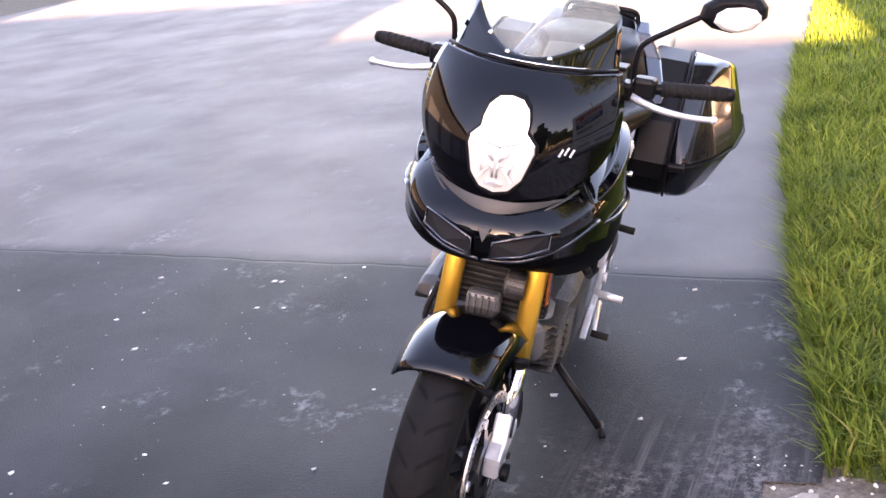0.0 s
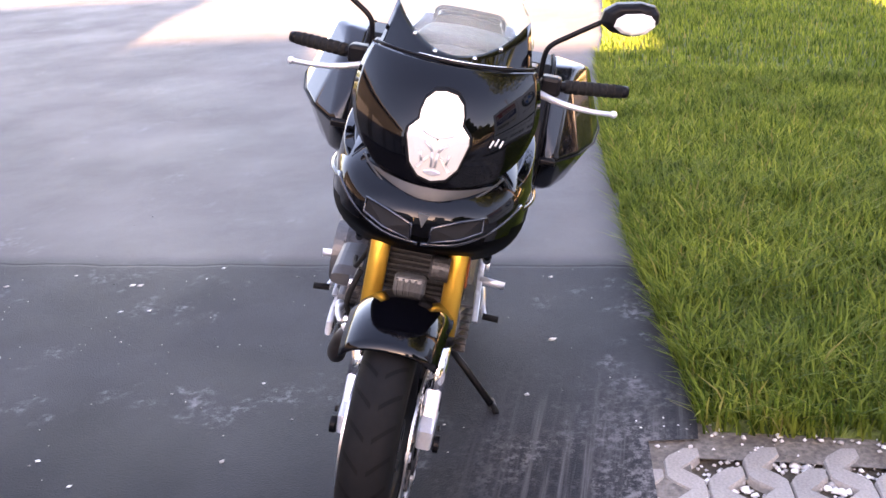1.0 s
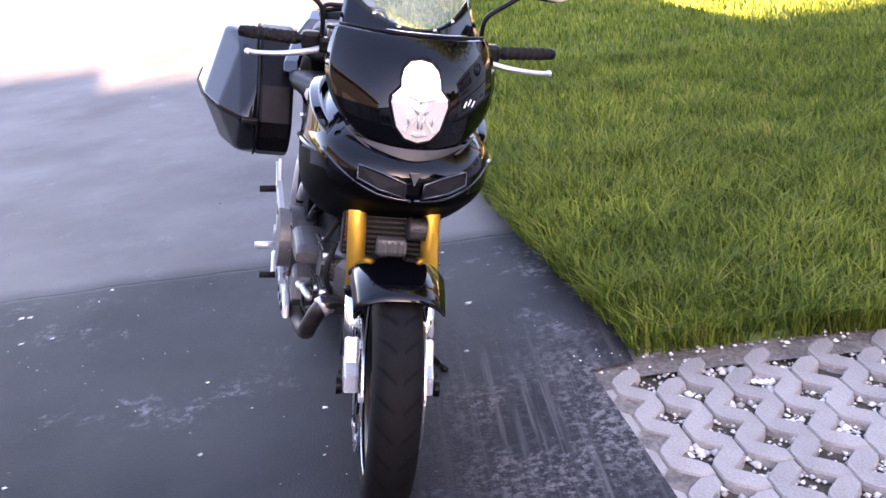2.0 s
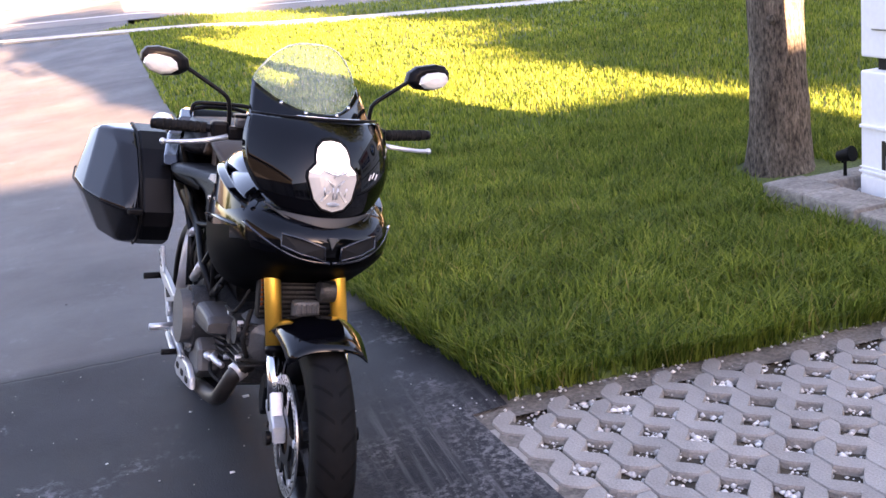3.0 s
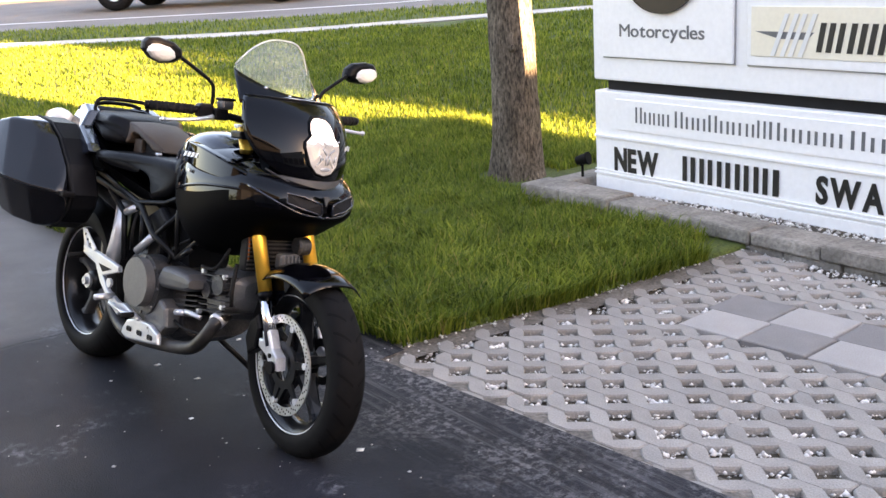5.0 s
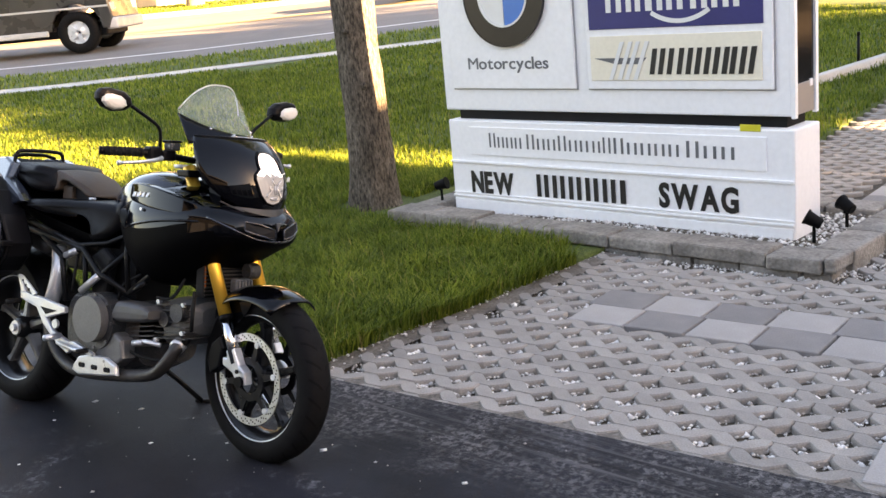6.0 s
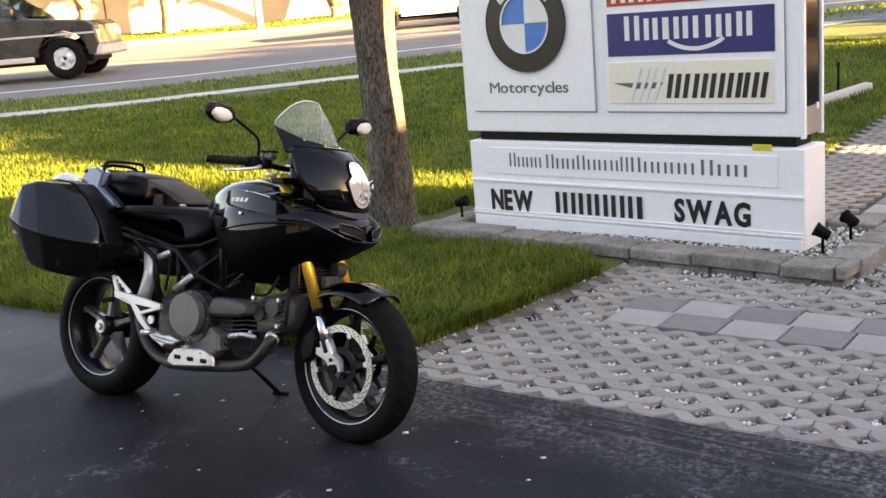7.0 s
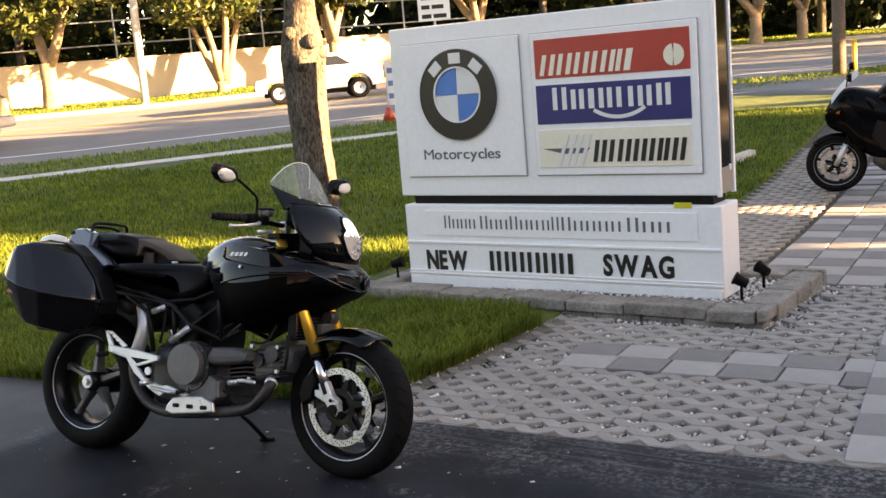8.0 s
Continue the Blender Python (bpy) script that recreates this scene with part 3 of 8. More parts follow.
def build_border():
    """Low stone edging round the sign's gravel bed: capstones on a lower course."""
    bed = sheet("gravel_bed", np.linspace(-0.2, 2.72, 18), np.linspace(-0.32, 0.62, 8), lambda a, b: (a, b), M_SOIL, 0.0)
    bed.data.transform(Matrix.Translation((0, 0, 0.06)))
    tagged(bed, "dark soil bed with white gravel round the sign", "flower bed", kind="structure")
    rng = random.Random(4)

    def stone(x0, x1, y0, y1, z0, z1, owner):
        bm = solid(x0 + .004, x1 - .004, y0 + .004, y1 - .004, z0, z1, 0.012, 2)
        bmesh.ops.subdivide_edges(bm, edges=bm.edges, cuts=1)
        for v in bm.verts:
            v.co += 0.006 * noise.noise_vector(v.co * 14 + Vector((x0 * 7, y0 * 9, 0)))
        ob = part("stone", bm, M_STONE, owner)
        return ob

    border = thing("stone_border", None, "low edging of rough grey stone blocks round the sign bed", "stone edging")
    x = -0.30
    k = 0
    while x < 2.80:
        w = rng.choice((0.30, 0.42, 0.55)) if k else 0.36
        x1 = min(x + w, 2.84)
        z = 0.062 + rng.uniform(-0.006, 0.006) + (0.012 if x < 0.1 else 0)
        stone(x, x1, -0.47 + rng.uniform(-.012, .012), -0.23, z - 0.075, z, border)
        x, k = x1, k + 1
    x = -0.27
    while x < 2.80:
        x1 = min(x + rng.choice((0.22, 0.28, 0.34)), 2.81)
        stone(x, x1, -0.445 + rng.uniform(-.01, .01), -0.25, -0.16, -0.012, border)
        x = x1
    for xa, xb in ((2.62, 2.84), (-0.30, -0.10)):
        y = -0.225
        while y < 0.80:
            y1 = min(y + rng.choice((0.3, 0.4)), 0.86)
            z = 0.060 + rng.uniform(-0.006, 0.006)
            stone(xa, xb, y, y1, z - 0.16, z, border)
            y = y1
    y0 = 0.62
    x = -0.10
    while x < 2.61:
        x1 = min(x + 0.4, 2.615)
        stone(x, x1, y0, 0.86, -0.1, 0.06, border)
        x = x1


build_border()


def build_lamp(px, py, turn, tilt):
    lamp = thing("garden_spotlight", None, "small black landscape spotlight on a stake in the bed", "spotlight", "spotlights round the sign")
    z0 = 0.055
    bm = bmesh.new()
    bmesh.ops.create_cone(bm, cap_ends=True, segments=14, radius1=0.012, radius2=0.010, depth=0.11, matrix=Matrix.Translation((0, 0, 0.05)))
    part("stake", bm, M_LAMP, lamp)
    bm = bmesh.new()
    bmesh.ops.create_cone(bm, cap_ends=True, segments=18, radius1=0.034, radius2=0.046, depth=0.10)
    bmesh.ops.bevel(bm, geom=bm.edges[:], offset=0.004, segments=1, affect="EDGES")
    tm = Matrix.Translation((0, 0, 0.135)) @ Matrix.Rotation(radians(tilt), 4, "Y")
    bmesh.ops.transform(bm, verts=bm.verts, matrix=tm)
    part("lamp_head", bm, M_LAMP, lamp, smooth=False)
    bm = bmesh.new()
    bmesh.ops.create_cone(bm, cap_ends=True, segments=18, radius1=0.050, radius2=0.050, depth=0.014, matrix=tm @ Matrix.Translation((0, 0, 0.05)))
    part("lamp_rim", bm, M_LAMP, lamp)
    bm = solid(-0.008, 0.008, -0.03, 0.03, 0.09, 0.105, 0.003)
    part("bracket", bm, M_LAMP, lamp)
    lamp.matrix_world = pose(px, py, z0, 0, 0, turn) @ Matrix.Scale(0.85, 4)


build_lamp(-0.17, -0.05, 20, 75)
build_lamp(2.58, -0.13, 200, 60)
build_lamp(2.60, 0.24, 165, 65)


# ---- motorcycle on its side stand ----
M_PAINT = material("black_gloss_paint", (0.001, 0.001, 0.0015), (0.002, 0.002, 0.003), 5, 0.10, coat=0.5, rough_var=0.05, spec=0.03)
M_SATIN = material("black_satin_plastic", (0.003, 0.003, 0.004), (0.007, 0.007, 0.008), 9, 0.36, bump=0.08, bump_scale=200, fine=0.1, spec=0.09)
M_RUBBER_PART = material("black_rubber", (0.008, 0.008, 0.008), (0.014, 0.0135, 0.0135), 14, 0.75, bump=0.2, bump_scale=160, fine=0.15, spec=0.12)
M_BELLY = material("black_belly_plastic", (0.0012, 0.0012, 0.0015), (0.0022, 0.0022, 0.0026), 9, 0.5, bump=0.05, bump_scale=200, fine=0.1, spec=0.03)
M_SEAT = material("black_seat_vinyl", (0.002, 0.002, 0.003), (0.005, 0.005, 0.006), 10, 0.42, bump=0.12, bump_scale=240, fine=0.12, spec=0.12)
M_FRAME = material("black_frame_paint", (0.004, 0.004, 0.004), (0.008, 0.008, 0.009), 12, 0.35, spec=0.15)
M_GOLD = material("gold_anodised_fork", (0.85, 0.45, 0.05), (0.98, 0.58, 0.09), 6, 0.36, metal=0.8, rough_var=0.05)
M_CHROME = material("chrome", (0.62, 0.62, 0.63), (0.75, 0.75, 0.76), 8, 0.12, metal=1.0)
M_ALLOY = material("cast_alloy", (0.52, 0.54, 0.57), (0.64, 0.66, 0.69), 12, 0.36, metal=0.6, bump=0.1, bump_scale=120, fine=0.06, rough_var=0.1)
M_ENGINE = material("engine_grey_casting", (0.035, 0.035, 0.037), (0.085, 0.085, 0.088), 14, 0.42, metal=0.6, bump=0.3, bump_scale=130, fine=0.25)
M_CASE = material("engine_cover", (0.095, 0.097, 0.10), (0.14, 0.142, 0.145), 9, 0.45, metal=0.4, bump=0.12, bump_scale=150, fine=0.1)
M_BELT = material("belt_cover_plastic", (0.040, 0.040, 0.042), (0.060, 0.060, 0.062), 10, 0.5, fine=0.1)
M_EXHAUST = material("dulled_exhaust_steel", (0.025, 0.023, 0.022), (0.07, 0.065, 0.062), 9, 0.5, metal=0.6, fine=0.2, rough_var=0.12)
M_PIPE = material("brushed_exhaust_steel", (0.48, 0.48, 0.49), (0.60, 0.60, 0.61), 8, 0.36, metal=0.6, rough_var=0.08)
M_RIM = material("black_wheel_paint", (0.006, 0.006, 0.007), (0.011, 0.011, 0.012), 9, 0.3, coat=0.2, spec=0.15)
M_DISC = material("brake_disc_steel", (0.46, 0.47, 0.49), (0.64, 0.66, 0.69), 30, 0.34, metal=0.95, rough_var=0.06)
M_CASE_BLACK = material("pannier_gloss_black", (0.004, 0.004, 0.005), (0.008, 0.008, 0.010), 7, 0.12, coat=0.7, rough_var=0.04, spec=0.05)
M_AMBER = material("amber_reflector", (0.22, 0.05, 0.008), (0.28, 0.07, 0.012), 20, 0.25)


def tyre_material():
    m = bpy.data.materials.new("tyre_rubber")
    m.use_nodes = True
    n, l = m.node_tree.nodes, m.node_tree.links
    b = n["Principled BSDF"]
    co, sep = n.new("ShaderNodeTexCoord"), n.new("ShaderNodeSeparateXYZ")
    l.new(co.outputs["Object"], sep.inputs[0])

    def op(kind, *args):
        q = n.new("ShaderNodeMath")
        q.operation = kind
        for i, a in enumerate(args):
            if isinstance(a, (int, float)):
                q.inputs[i].default_value = a
            else:
                l.new(a, q.inputs[i])
        return q.outputs[0]

    ang = op("ARCTAN2", sep.outputs["X"], sep.outputs["Z"])
    side = op("ABSOLUTE", sep.outputs["Y"])
    saw = op("FRACT", op("ADD", op("MULTIPLY", ang, 14 / math.pi), op("MULTIPLY", side, 14.0)))
    cut = op("LESS_THAN", saw, 0.17)
    cut = op("MULTIPLY", cut, op("GREATER_THAN", side, 0.008))
    reach = op("SQRT", op("ADD", op("MULTIPLY", sep.outputs["X"], sep.outputs["X"]), op("MULTIPLY", sep.outputs["Z"], sep.outputs["Z"])))
    cut = op("MULTIPLY", cut, op("GREATER_THAN", reach, 0.276))
    noi = n.new("ShaderNodeTexNoise")
    noi.inputs["Scale"].default_value, noi.inputs["Detail"].default_value = 30, 5
    l.new(co.outputs["Object"], noi.inputs["Vector"])
    ramp = n.new("ShaderNodeValToRGB")
    ramp.color_ramp.elements[0].color, ramp.color_ramp.elements[1].color = (0.004, 0.004, 0.0045, 1), (0.010, 0.0095, 0.0095, 1)
    l.new(noi.outputs["Fac"], ramp.inputs["Fac"])
    # shade inside the tread grooves is put into the colour
    groove_shade = n.new("ShaderNodeVectorMath")
    groove_shade.operation = "SCALE"
    l.new(ramp.outputs[0], groove_shade.inputs[0])
    l.new(op("SUBTRACT", 1.0, op("MULTIPLY", cut, 0.6)), groove_shade.inputs["Scale"])
    l.new(groove_shade.outputs[0], b.inputs["Base Color"])
    b.inputs["Roughness"].default_value = 0.7
    b.inputs["Specular IOR Level"].default_value = 0.09
    bu = n.new("ShaderNodeBump")
    bu.inputs["Strength"].default_value, bu.inputs["Distance"].default_value = 1.0, 0.006
    l.new(op("ADD", op("MULTIPLY", cut, -1.0), op("MULTIPLY", noi.outputs["Fac"], 0.08)), bu.inputs["Height"])
    l.new(bu.outputs["Normal"], b.inputs["Normal"])
    return m


def glass_material(name, colour, rough=0.02, fac=0.85):
    """Thin clear plastic: mostly see-through, with a real gloss."""
    m = bpy.data.materials.new(name)
    m.use_nodes = True
    n, l = m.node_tree.nodes, m.node_tree.links
    b = n["Principled BSDF"]
    b.inputs["Base Color"].default_value = (*colour, 1)
    b.inputs["Roughness"].default_value, b.inputs["IOR"].default_value = rough, 1.45
    t = n.new("ShaderNodeBsdfTransparent")
    t.inputs["Color"].default_value = (*colour, 1)
    mix = n.new("ShaderNodeMixShader")
    mix.inputs["Fac"].default_value = fac
    l.new(b.outputs[0], mix.inputs[1])
    l.new(t.outputs[0], mix.inputs[2])
    l.new(mix.outputs[0], n["Material Output"].inputs["Surface"])
    return m


def glow_material(name, colour, strength, base=0.8):
    m = bpy.data.materials.new(name)
    m.use_nodes = True
    b = m.node_tree.nodes["Principled BSDF"]
    b.inputs["Base Color"].default_value = (base, base, base, 1)
    b.inputs["Emission Color"].default_value, b.inputs["Emission Strength"].default_value = (*colour, 1), strength
    b.inputs["Roughness"].default_value = 0.15
    return m


M_HUMP = material("worn_brown_vinyl", (0.024, 0.014, 0.008), (0.050, 0.029, 0.016), 9, 0.55, bump=0.2, bump_scale=200, fine=0.2)
M_TAIL = material("blue_black_gloss_paint", (0.006, 0.008, 0.014), (0.012, 0.015, 0.024), 5, 0.15, coat=1.0, rough_var=0.05, spec=0.3)
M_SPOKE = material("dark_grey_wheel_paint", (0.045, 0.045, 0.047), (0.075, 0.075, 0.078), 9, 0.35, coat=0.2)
M_LIP = material("grey_satin_lip", (0.022, 0.020, 0.018), (0.038, 0.034, 0.031), 8, 0.5, fine=0.1)
M_TYRE = tyre_material()
M_SCREEN = glass_material("clear_screen_acrylic", (0.90, 0.94, 0.92), 0.02, 0.90)
M_SPORT_SCREEN = glass_material("pale_screen_acrylic", (0.80, 0.84, 0.88), 0.05, 0.45)
M_LIT = glow_material("lit_headlamp", (1.0, 0.96, 0.88), 0.12)
M_LIT_LOW = glow_material("lit_headlamp_low", (1.0, 0.95, 0.88), 0.012, 0.24)
M_LENS_WHITE = material("white_indicator_lens", (0.55, 0.53, 0.50), (0.7, 0.68, 0.64), 12, 0.12, coat=0.5)
M_MIRROR = material("mirror_glass", (0.85, 0.85, 0.86), (0.9, 0.9, 0.91), 3, 0.02, metal=1.0)


def loft(loops, caps=True, closed=True):
    """Skin a list of loops of equal length."""
    bm = bmesh.new()
    rows = [[bm.verts.new(p) for p in loop] for loop in loops]
    n = len(rows[0])
    for a, b in zip(rows, rows[1:]):
        for i in range(n if closed else n - 1):
            j = (i + 1) % n
            bm.faces.new((a[i], a[j], b[j], b[i]))
    if caps and closed:
        bm.faces.new(rows[0][::-1])
        bm.faces.new(rows[-1])
    bmesh.ops.recalc_face_normals(bm, faces=bm.faces)
    return bm


def oval(x, zt, zb, w, n=28, p=2.6, zm=0.5, y=0.0):
    """A superellipse across the bike at x: top, bottom, half width; zm says how high it is widest."""
    mid = zb + (zt - zb) * zm
    pts = []
    for i in range(n):
        a = 2 * math.pi * i / n
        c, s = math.cos(a), math.sin(a)
        yy = w * math.copysign(abs(c) ** (2 / p), c)
        h = (zt - mid) if s > 0 else (mid - zb)
        pts.append((x, y + yy, mid + h * math.copysign(abs(s) ** (2 / p), s)))
    return pts


def rows_between(rows, k=3):
    """More stations between the given ones, eased by Catmull-Rom."""
    out = []
    r = [np.array(a, float) for a in rows]
    for i in range(len(r) - 1):
        p0, p1, p2, p3 = r[max(i - 1, 0)], r[i], r[i + 1], r[min(i + 2, len(r) - 1)]
        for j in range(k):
            t = j / k
            out.append(0.5 * ((2 * p1) + (-p0 + p2) * t + (2 * p0 - 5 * p1 + 4 * p2 - p3) * t * t + (-p0 + 3 * p1 - 3 * p2 + p3) * t ** 3))
    return out + [r[-1]]


def tube(points, r, n=10, eased=4, radii=None):
    """A round tube along points, rounded at its bends."""
    src = [(*p, (radii[i] if radii else r)) for i, p in enumerate(points)]
    line = rows_between(src, eased) if len(points) > 2 and eased else [np.array(p, float) for p in src]
    pts = [Vector(p[:3]) for p in line]
    loops = []
    ref = None
    for i, p in enumerate(pts):
        d = (pts[min(i + 1, len(pts) - 1)] - pts[max(i - 1, 0)]).normalized()
        if ref is None:
            ref = d.orthogonal().normalized()
        ref = (ref - d * ref.dot(d)).normalized()
        side = d.cross(ref)
        loops.append([p + float(line[i][3]) * (math.cos(2 * math.pi * k / n) * ref + math.sin(2 * math.pi * k / n) * side) for k in range(n)])
    return loft(loops)


def lathe(profile, n=64, close=True):
    """Turn a profile of (radius, y) round the y axis."""
    bm = bmesh.new()
    rows = [[bm.verts.new((r * math.cos(2 * math.pi * i / n), y, r * math.sin(2 * math.pi * i / n))) for r, y in profile] for i in range(n)]
    k = len(profile)
    for i in range(n):
        a, b = rows[i], rows[(i + 1) % n]
        for j in range(k if close else k - 1):
            bm.faces.new((a[j], a[(j + 1) % k], b[(j + 1) % k], b[j]))
    bmesh.ops.recalc_face_normals(bm, faces=bm.faces)
    return bm


def slab(points, y0, y1, bevel=0.004, seg=2):
    """A flat casting: an outline in x and z, with a thickness along y and rounded edges."""
    bm = prism(points, y0, y1)
    if bevel:
        es = [e for e in bm.edges if abs(e.verts[0].co.y - e.verts[1].co.y) < 1e-6]
        bmesh.ops.bevel(bm, geom=es, offset=bevel, segments=seg, affect="EDGES", profile=0.5)
    return bm


def drum(cx, y0, y1, cz, r, bevel=0.006, n=36):
    bm = lathe([(0.001, y0), (r - bevel, y0), (r, y0 + bevel * (1 if y1 > y0 else -1)), (r, y1), (0.001, y1)], n)
    bmesh.ops.translate(bm, verts=bm.verts, vec=(cx, 0, cz))
    return bm


def wheel(owner, x, z, R, W, rim_r, rim_w, spokes, name, spoke_mat=None):
    w = part(name, lathe([(rim_r + 0.012, -rim_w / 2), (rim_r - 0.004, -rim_w / 2 + 0.006), (rim_r - 0.022, -rim_w / 2 + 0.016), (rim_r - 0.034, -0.01), (rim_r - 0.034, 0.01),
                          (rim_r - 0.022, rim_w / 2 - 0.016), (rim_r - 0.004, rim_w / 2 - 0.006), (rim_r + 0.012, rim_w / 2), (rim_r + 0.006, 0)], 72), M_RIM, owner, "black cast wheel rim", smooth=True, m=pose(x, 0, z))
    prof = []
    for i in range(17):
        a = math.pi * (i / 16 - 0.5)
        s = math.sin(a)
        prof.append((rim_r + 0.004 + (R - rim_r - 0.004) * math.cos(a) ** 0.62, W / 2 * math.copysign(abs(s) ** 0.85, s)))
    prof += [(rim_r - 0.004, rim_w / 2 - 0.004), (rim_r - 0.004, -rim_w / 2 + 0.004)]
    part("tyre", lathe(prof, 96), M_TYRE, w, "black grooved road tyre", smooth=True)
    for sgn in (-1, 1):
        part("rim_lip", lathe([(rim_r + 0.002, sgn * (rim_w / 2 + 0.001)), (rim_r - 0.003, sgn * (rim_w / 2 + 0.002)), (rim_r - 0.005, sgn * (rim_w / 2 - 0.002)), (rim_r, sgn * (rim_w / 2 - 0.003))], 72), M_ALLOY, w, "bright machined rim edge", smooth=True)
    part("hub", lathe([(0.012, -rim_w * 0.42), (0.035, -rim_w * 0.42), (0.045, -rim_w * 0.34), (0.05, 0), (0.045, rim_w * 0.34), (0.035, rim_w * 0.42), (0.012, rim_w * 0.42)], 32), M_RIM, w, smooth=True)
    for k in range(spokes):
        a = 2 * math.pi * k / spokes + 0.3
        bm = bmesh.new()
        loops = []
        for r, hw, th in ((0.035, 0.022, 0.034), (0.07, 0.017, 0.028), (0.12, 0.013, 0.022), (rim_r - 0.05, 0.014, 0.022), (rim_r - 0.026, 0.022, 0.028)):
            c, s = math.cos(a), math.sin(a)
            loops.append([(r * c - q * s, y, r * s + q * c) for q, y in ((-hw, -th * 0.6), (-hw * 0.6, -th), (hw * 0.6, -th), (hw, -th * 0.6), (hw, th * 0.6), (hw * 0.6, th), (-hw * 0.6, th), (-hw, th * 0.6))])
        bm = loft(loops)
        part("spoke", bm, spoke_mat or M_RIM, w, smooth=False)
    return w


def brake_disc(owner, y, r0, r1, m):
    d = part("brake_disc", lathe([(r0, y - 0.0025), (r1, y - 0.0025), (r1, y + 0.0025), (r0, y + 0.0025)], 72), M_DISC, owner, "drilled steel brake disc", m=m)
    # near-black plugs stand in for the shade inside the drilled holes
    holes = bmesh.new()
    for k in range(30):
        for j, rr in enumerate((r0 + 0.007, (r0 + r1) / 2, r1 - 0.007)):
            a = 2 * math.pi * (k + j * 0.33) / 30
            bmesh.ops.create_cone(holes, cap_ends=True, segments=8, radius1=0.0032, radius2=0.0032, depth=0.0064,
                                  matrix=Matrix.Translation((rr * math.cos(a), y, rr * math.sin(a))) @ Matrix.Rotation(math.pi / 2, 4, "X"))
    part("drilled_hole", holes, M_DARK, d)["kind"] = "stuff"
    part("disc_carrier", lathe([(0.05, y - 0.004), (r0 - 0.058, y - 0.004), (r0 - 0.058, y + 0.004), (0.05, y + 0.004)], 48), M_RIM, d)
    for k in range(6):
        a = 2 * math.pi * k / 6 + 0.2
        bm = bmesh.new()
        bmesh.ops.create_cone(bm, cap_ends=True, segments=12, radius1=0.011, radius2=0.011, depth=0.012,
                              matrix=Matrix.Translation(((r0 - 0.004) * math.cos(a), y, (r0 - 0.004) * math.sin(a))) @ Matrix.Rotation(math.pi / 2, 4, "X"))
        part("disc_button", bm, M_ALLOY, d)
        c, s = math.cos(a), math.sin(a)
        part("disc_arm", loft([[(r * c - q * s, yy, r * s + q * c) for q, yy in ((-hw, y - .004), (hw, y - .004), (hw, y + .004), (-hw, y + .004))] for r, hw in ((r0 - 0.066, 0.014), (r0 - 0.006, 0.007))]), M_RIM, d)
    return d


def shield(rows, n=25, p=2.3, thick=0.004):
    """A bowed shell seen from the front: rows of height, half width, x in the middle and x at the sides."""
    loops = []
    for z, w, xf, xb in rows_between(rows, 3):
        loop = []
        for i in range(n):
            s = -1 + 2 * i / (n - 1)
            loop.append((xf - (xf - xb) * abs(s) ** p, w * s, z))
        loops.append(loop)
    bm = loft(loops, caps=False, closed=False)
    bmesh.ops.solidify(bm, geom=bm.faces[:], thickness=thick)
    bmesh.ops.recalc_face_normals(bm, faces=bm.faces)
    return bm


def shell_between(base, top, n=33, k=7, thick=0.003, bow=0.0):
    loops = []
    for j in range(k):
        t = j / (k - 1)
        loop = []
        for i in range(n):
            s = -1 + 2 * i / (n - 1)
            a, b = np.array(base(s)), np.array(top(s))
            q = a + (b - a) * t
            q[0] += bow * 4 * t * (1 - t) * (1 - s * s)
            loop.append(q)
        loops.append(loop)
    bm = loft(loops, caps=False, closed=False)
    bmesh.ops.remove_doubles(bm, verts=bm.verts, dist=1e-4)
    bmesh.ops.solidify(bm, geom=bm.faces[:], thickness=thick)
    return bm


def mirror_of(points):
    return [(x, -y, z) for x, y, z in points]


def both(points, side):
    return [(x, y * side, z) for x, y, z in points]


def soften(ob, width=0.007):
    """Round the hard edges of a moulded shell."""
    mod = ob.modifiers.new("edge", "BEVEL")
    mod.width, mod.segments, mod.limit_method, mod.angle_limit = width, 3, "ANGLE", radians(9)
    ob.data.shade_smooth()
    w = ob.modifiers.new("normals", "WEIGHTED_NORMAL")
    w.keep_sharp = True


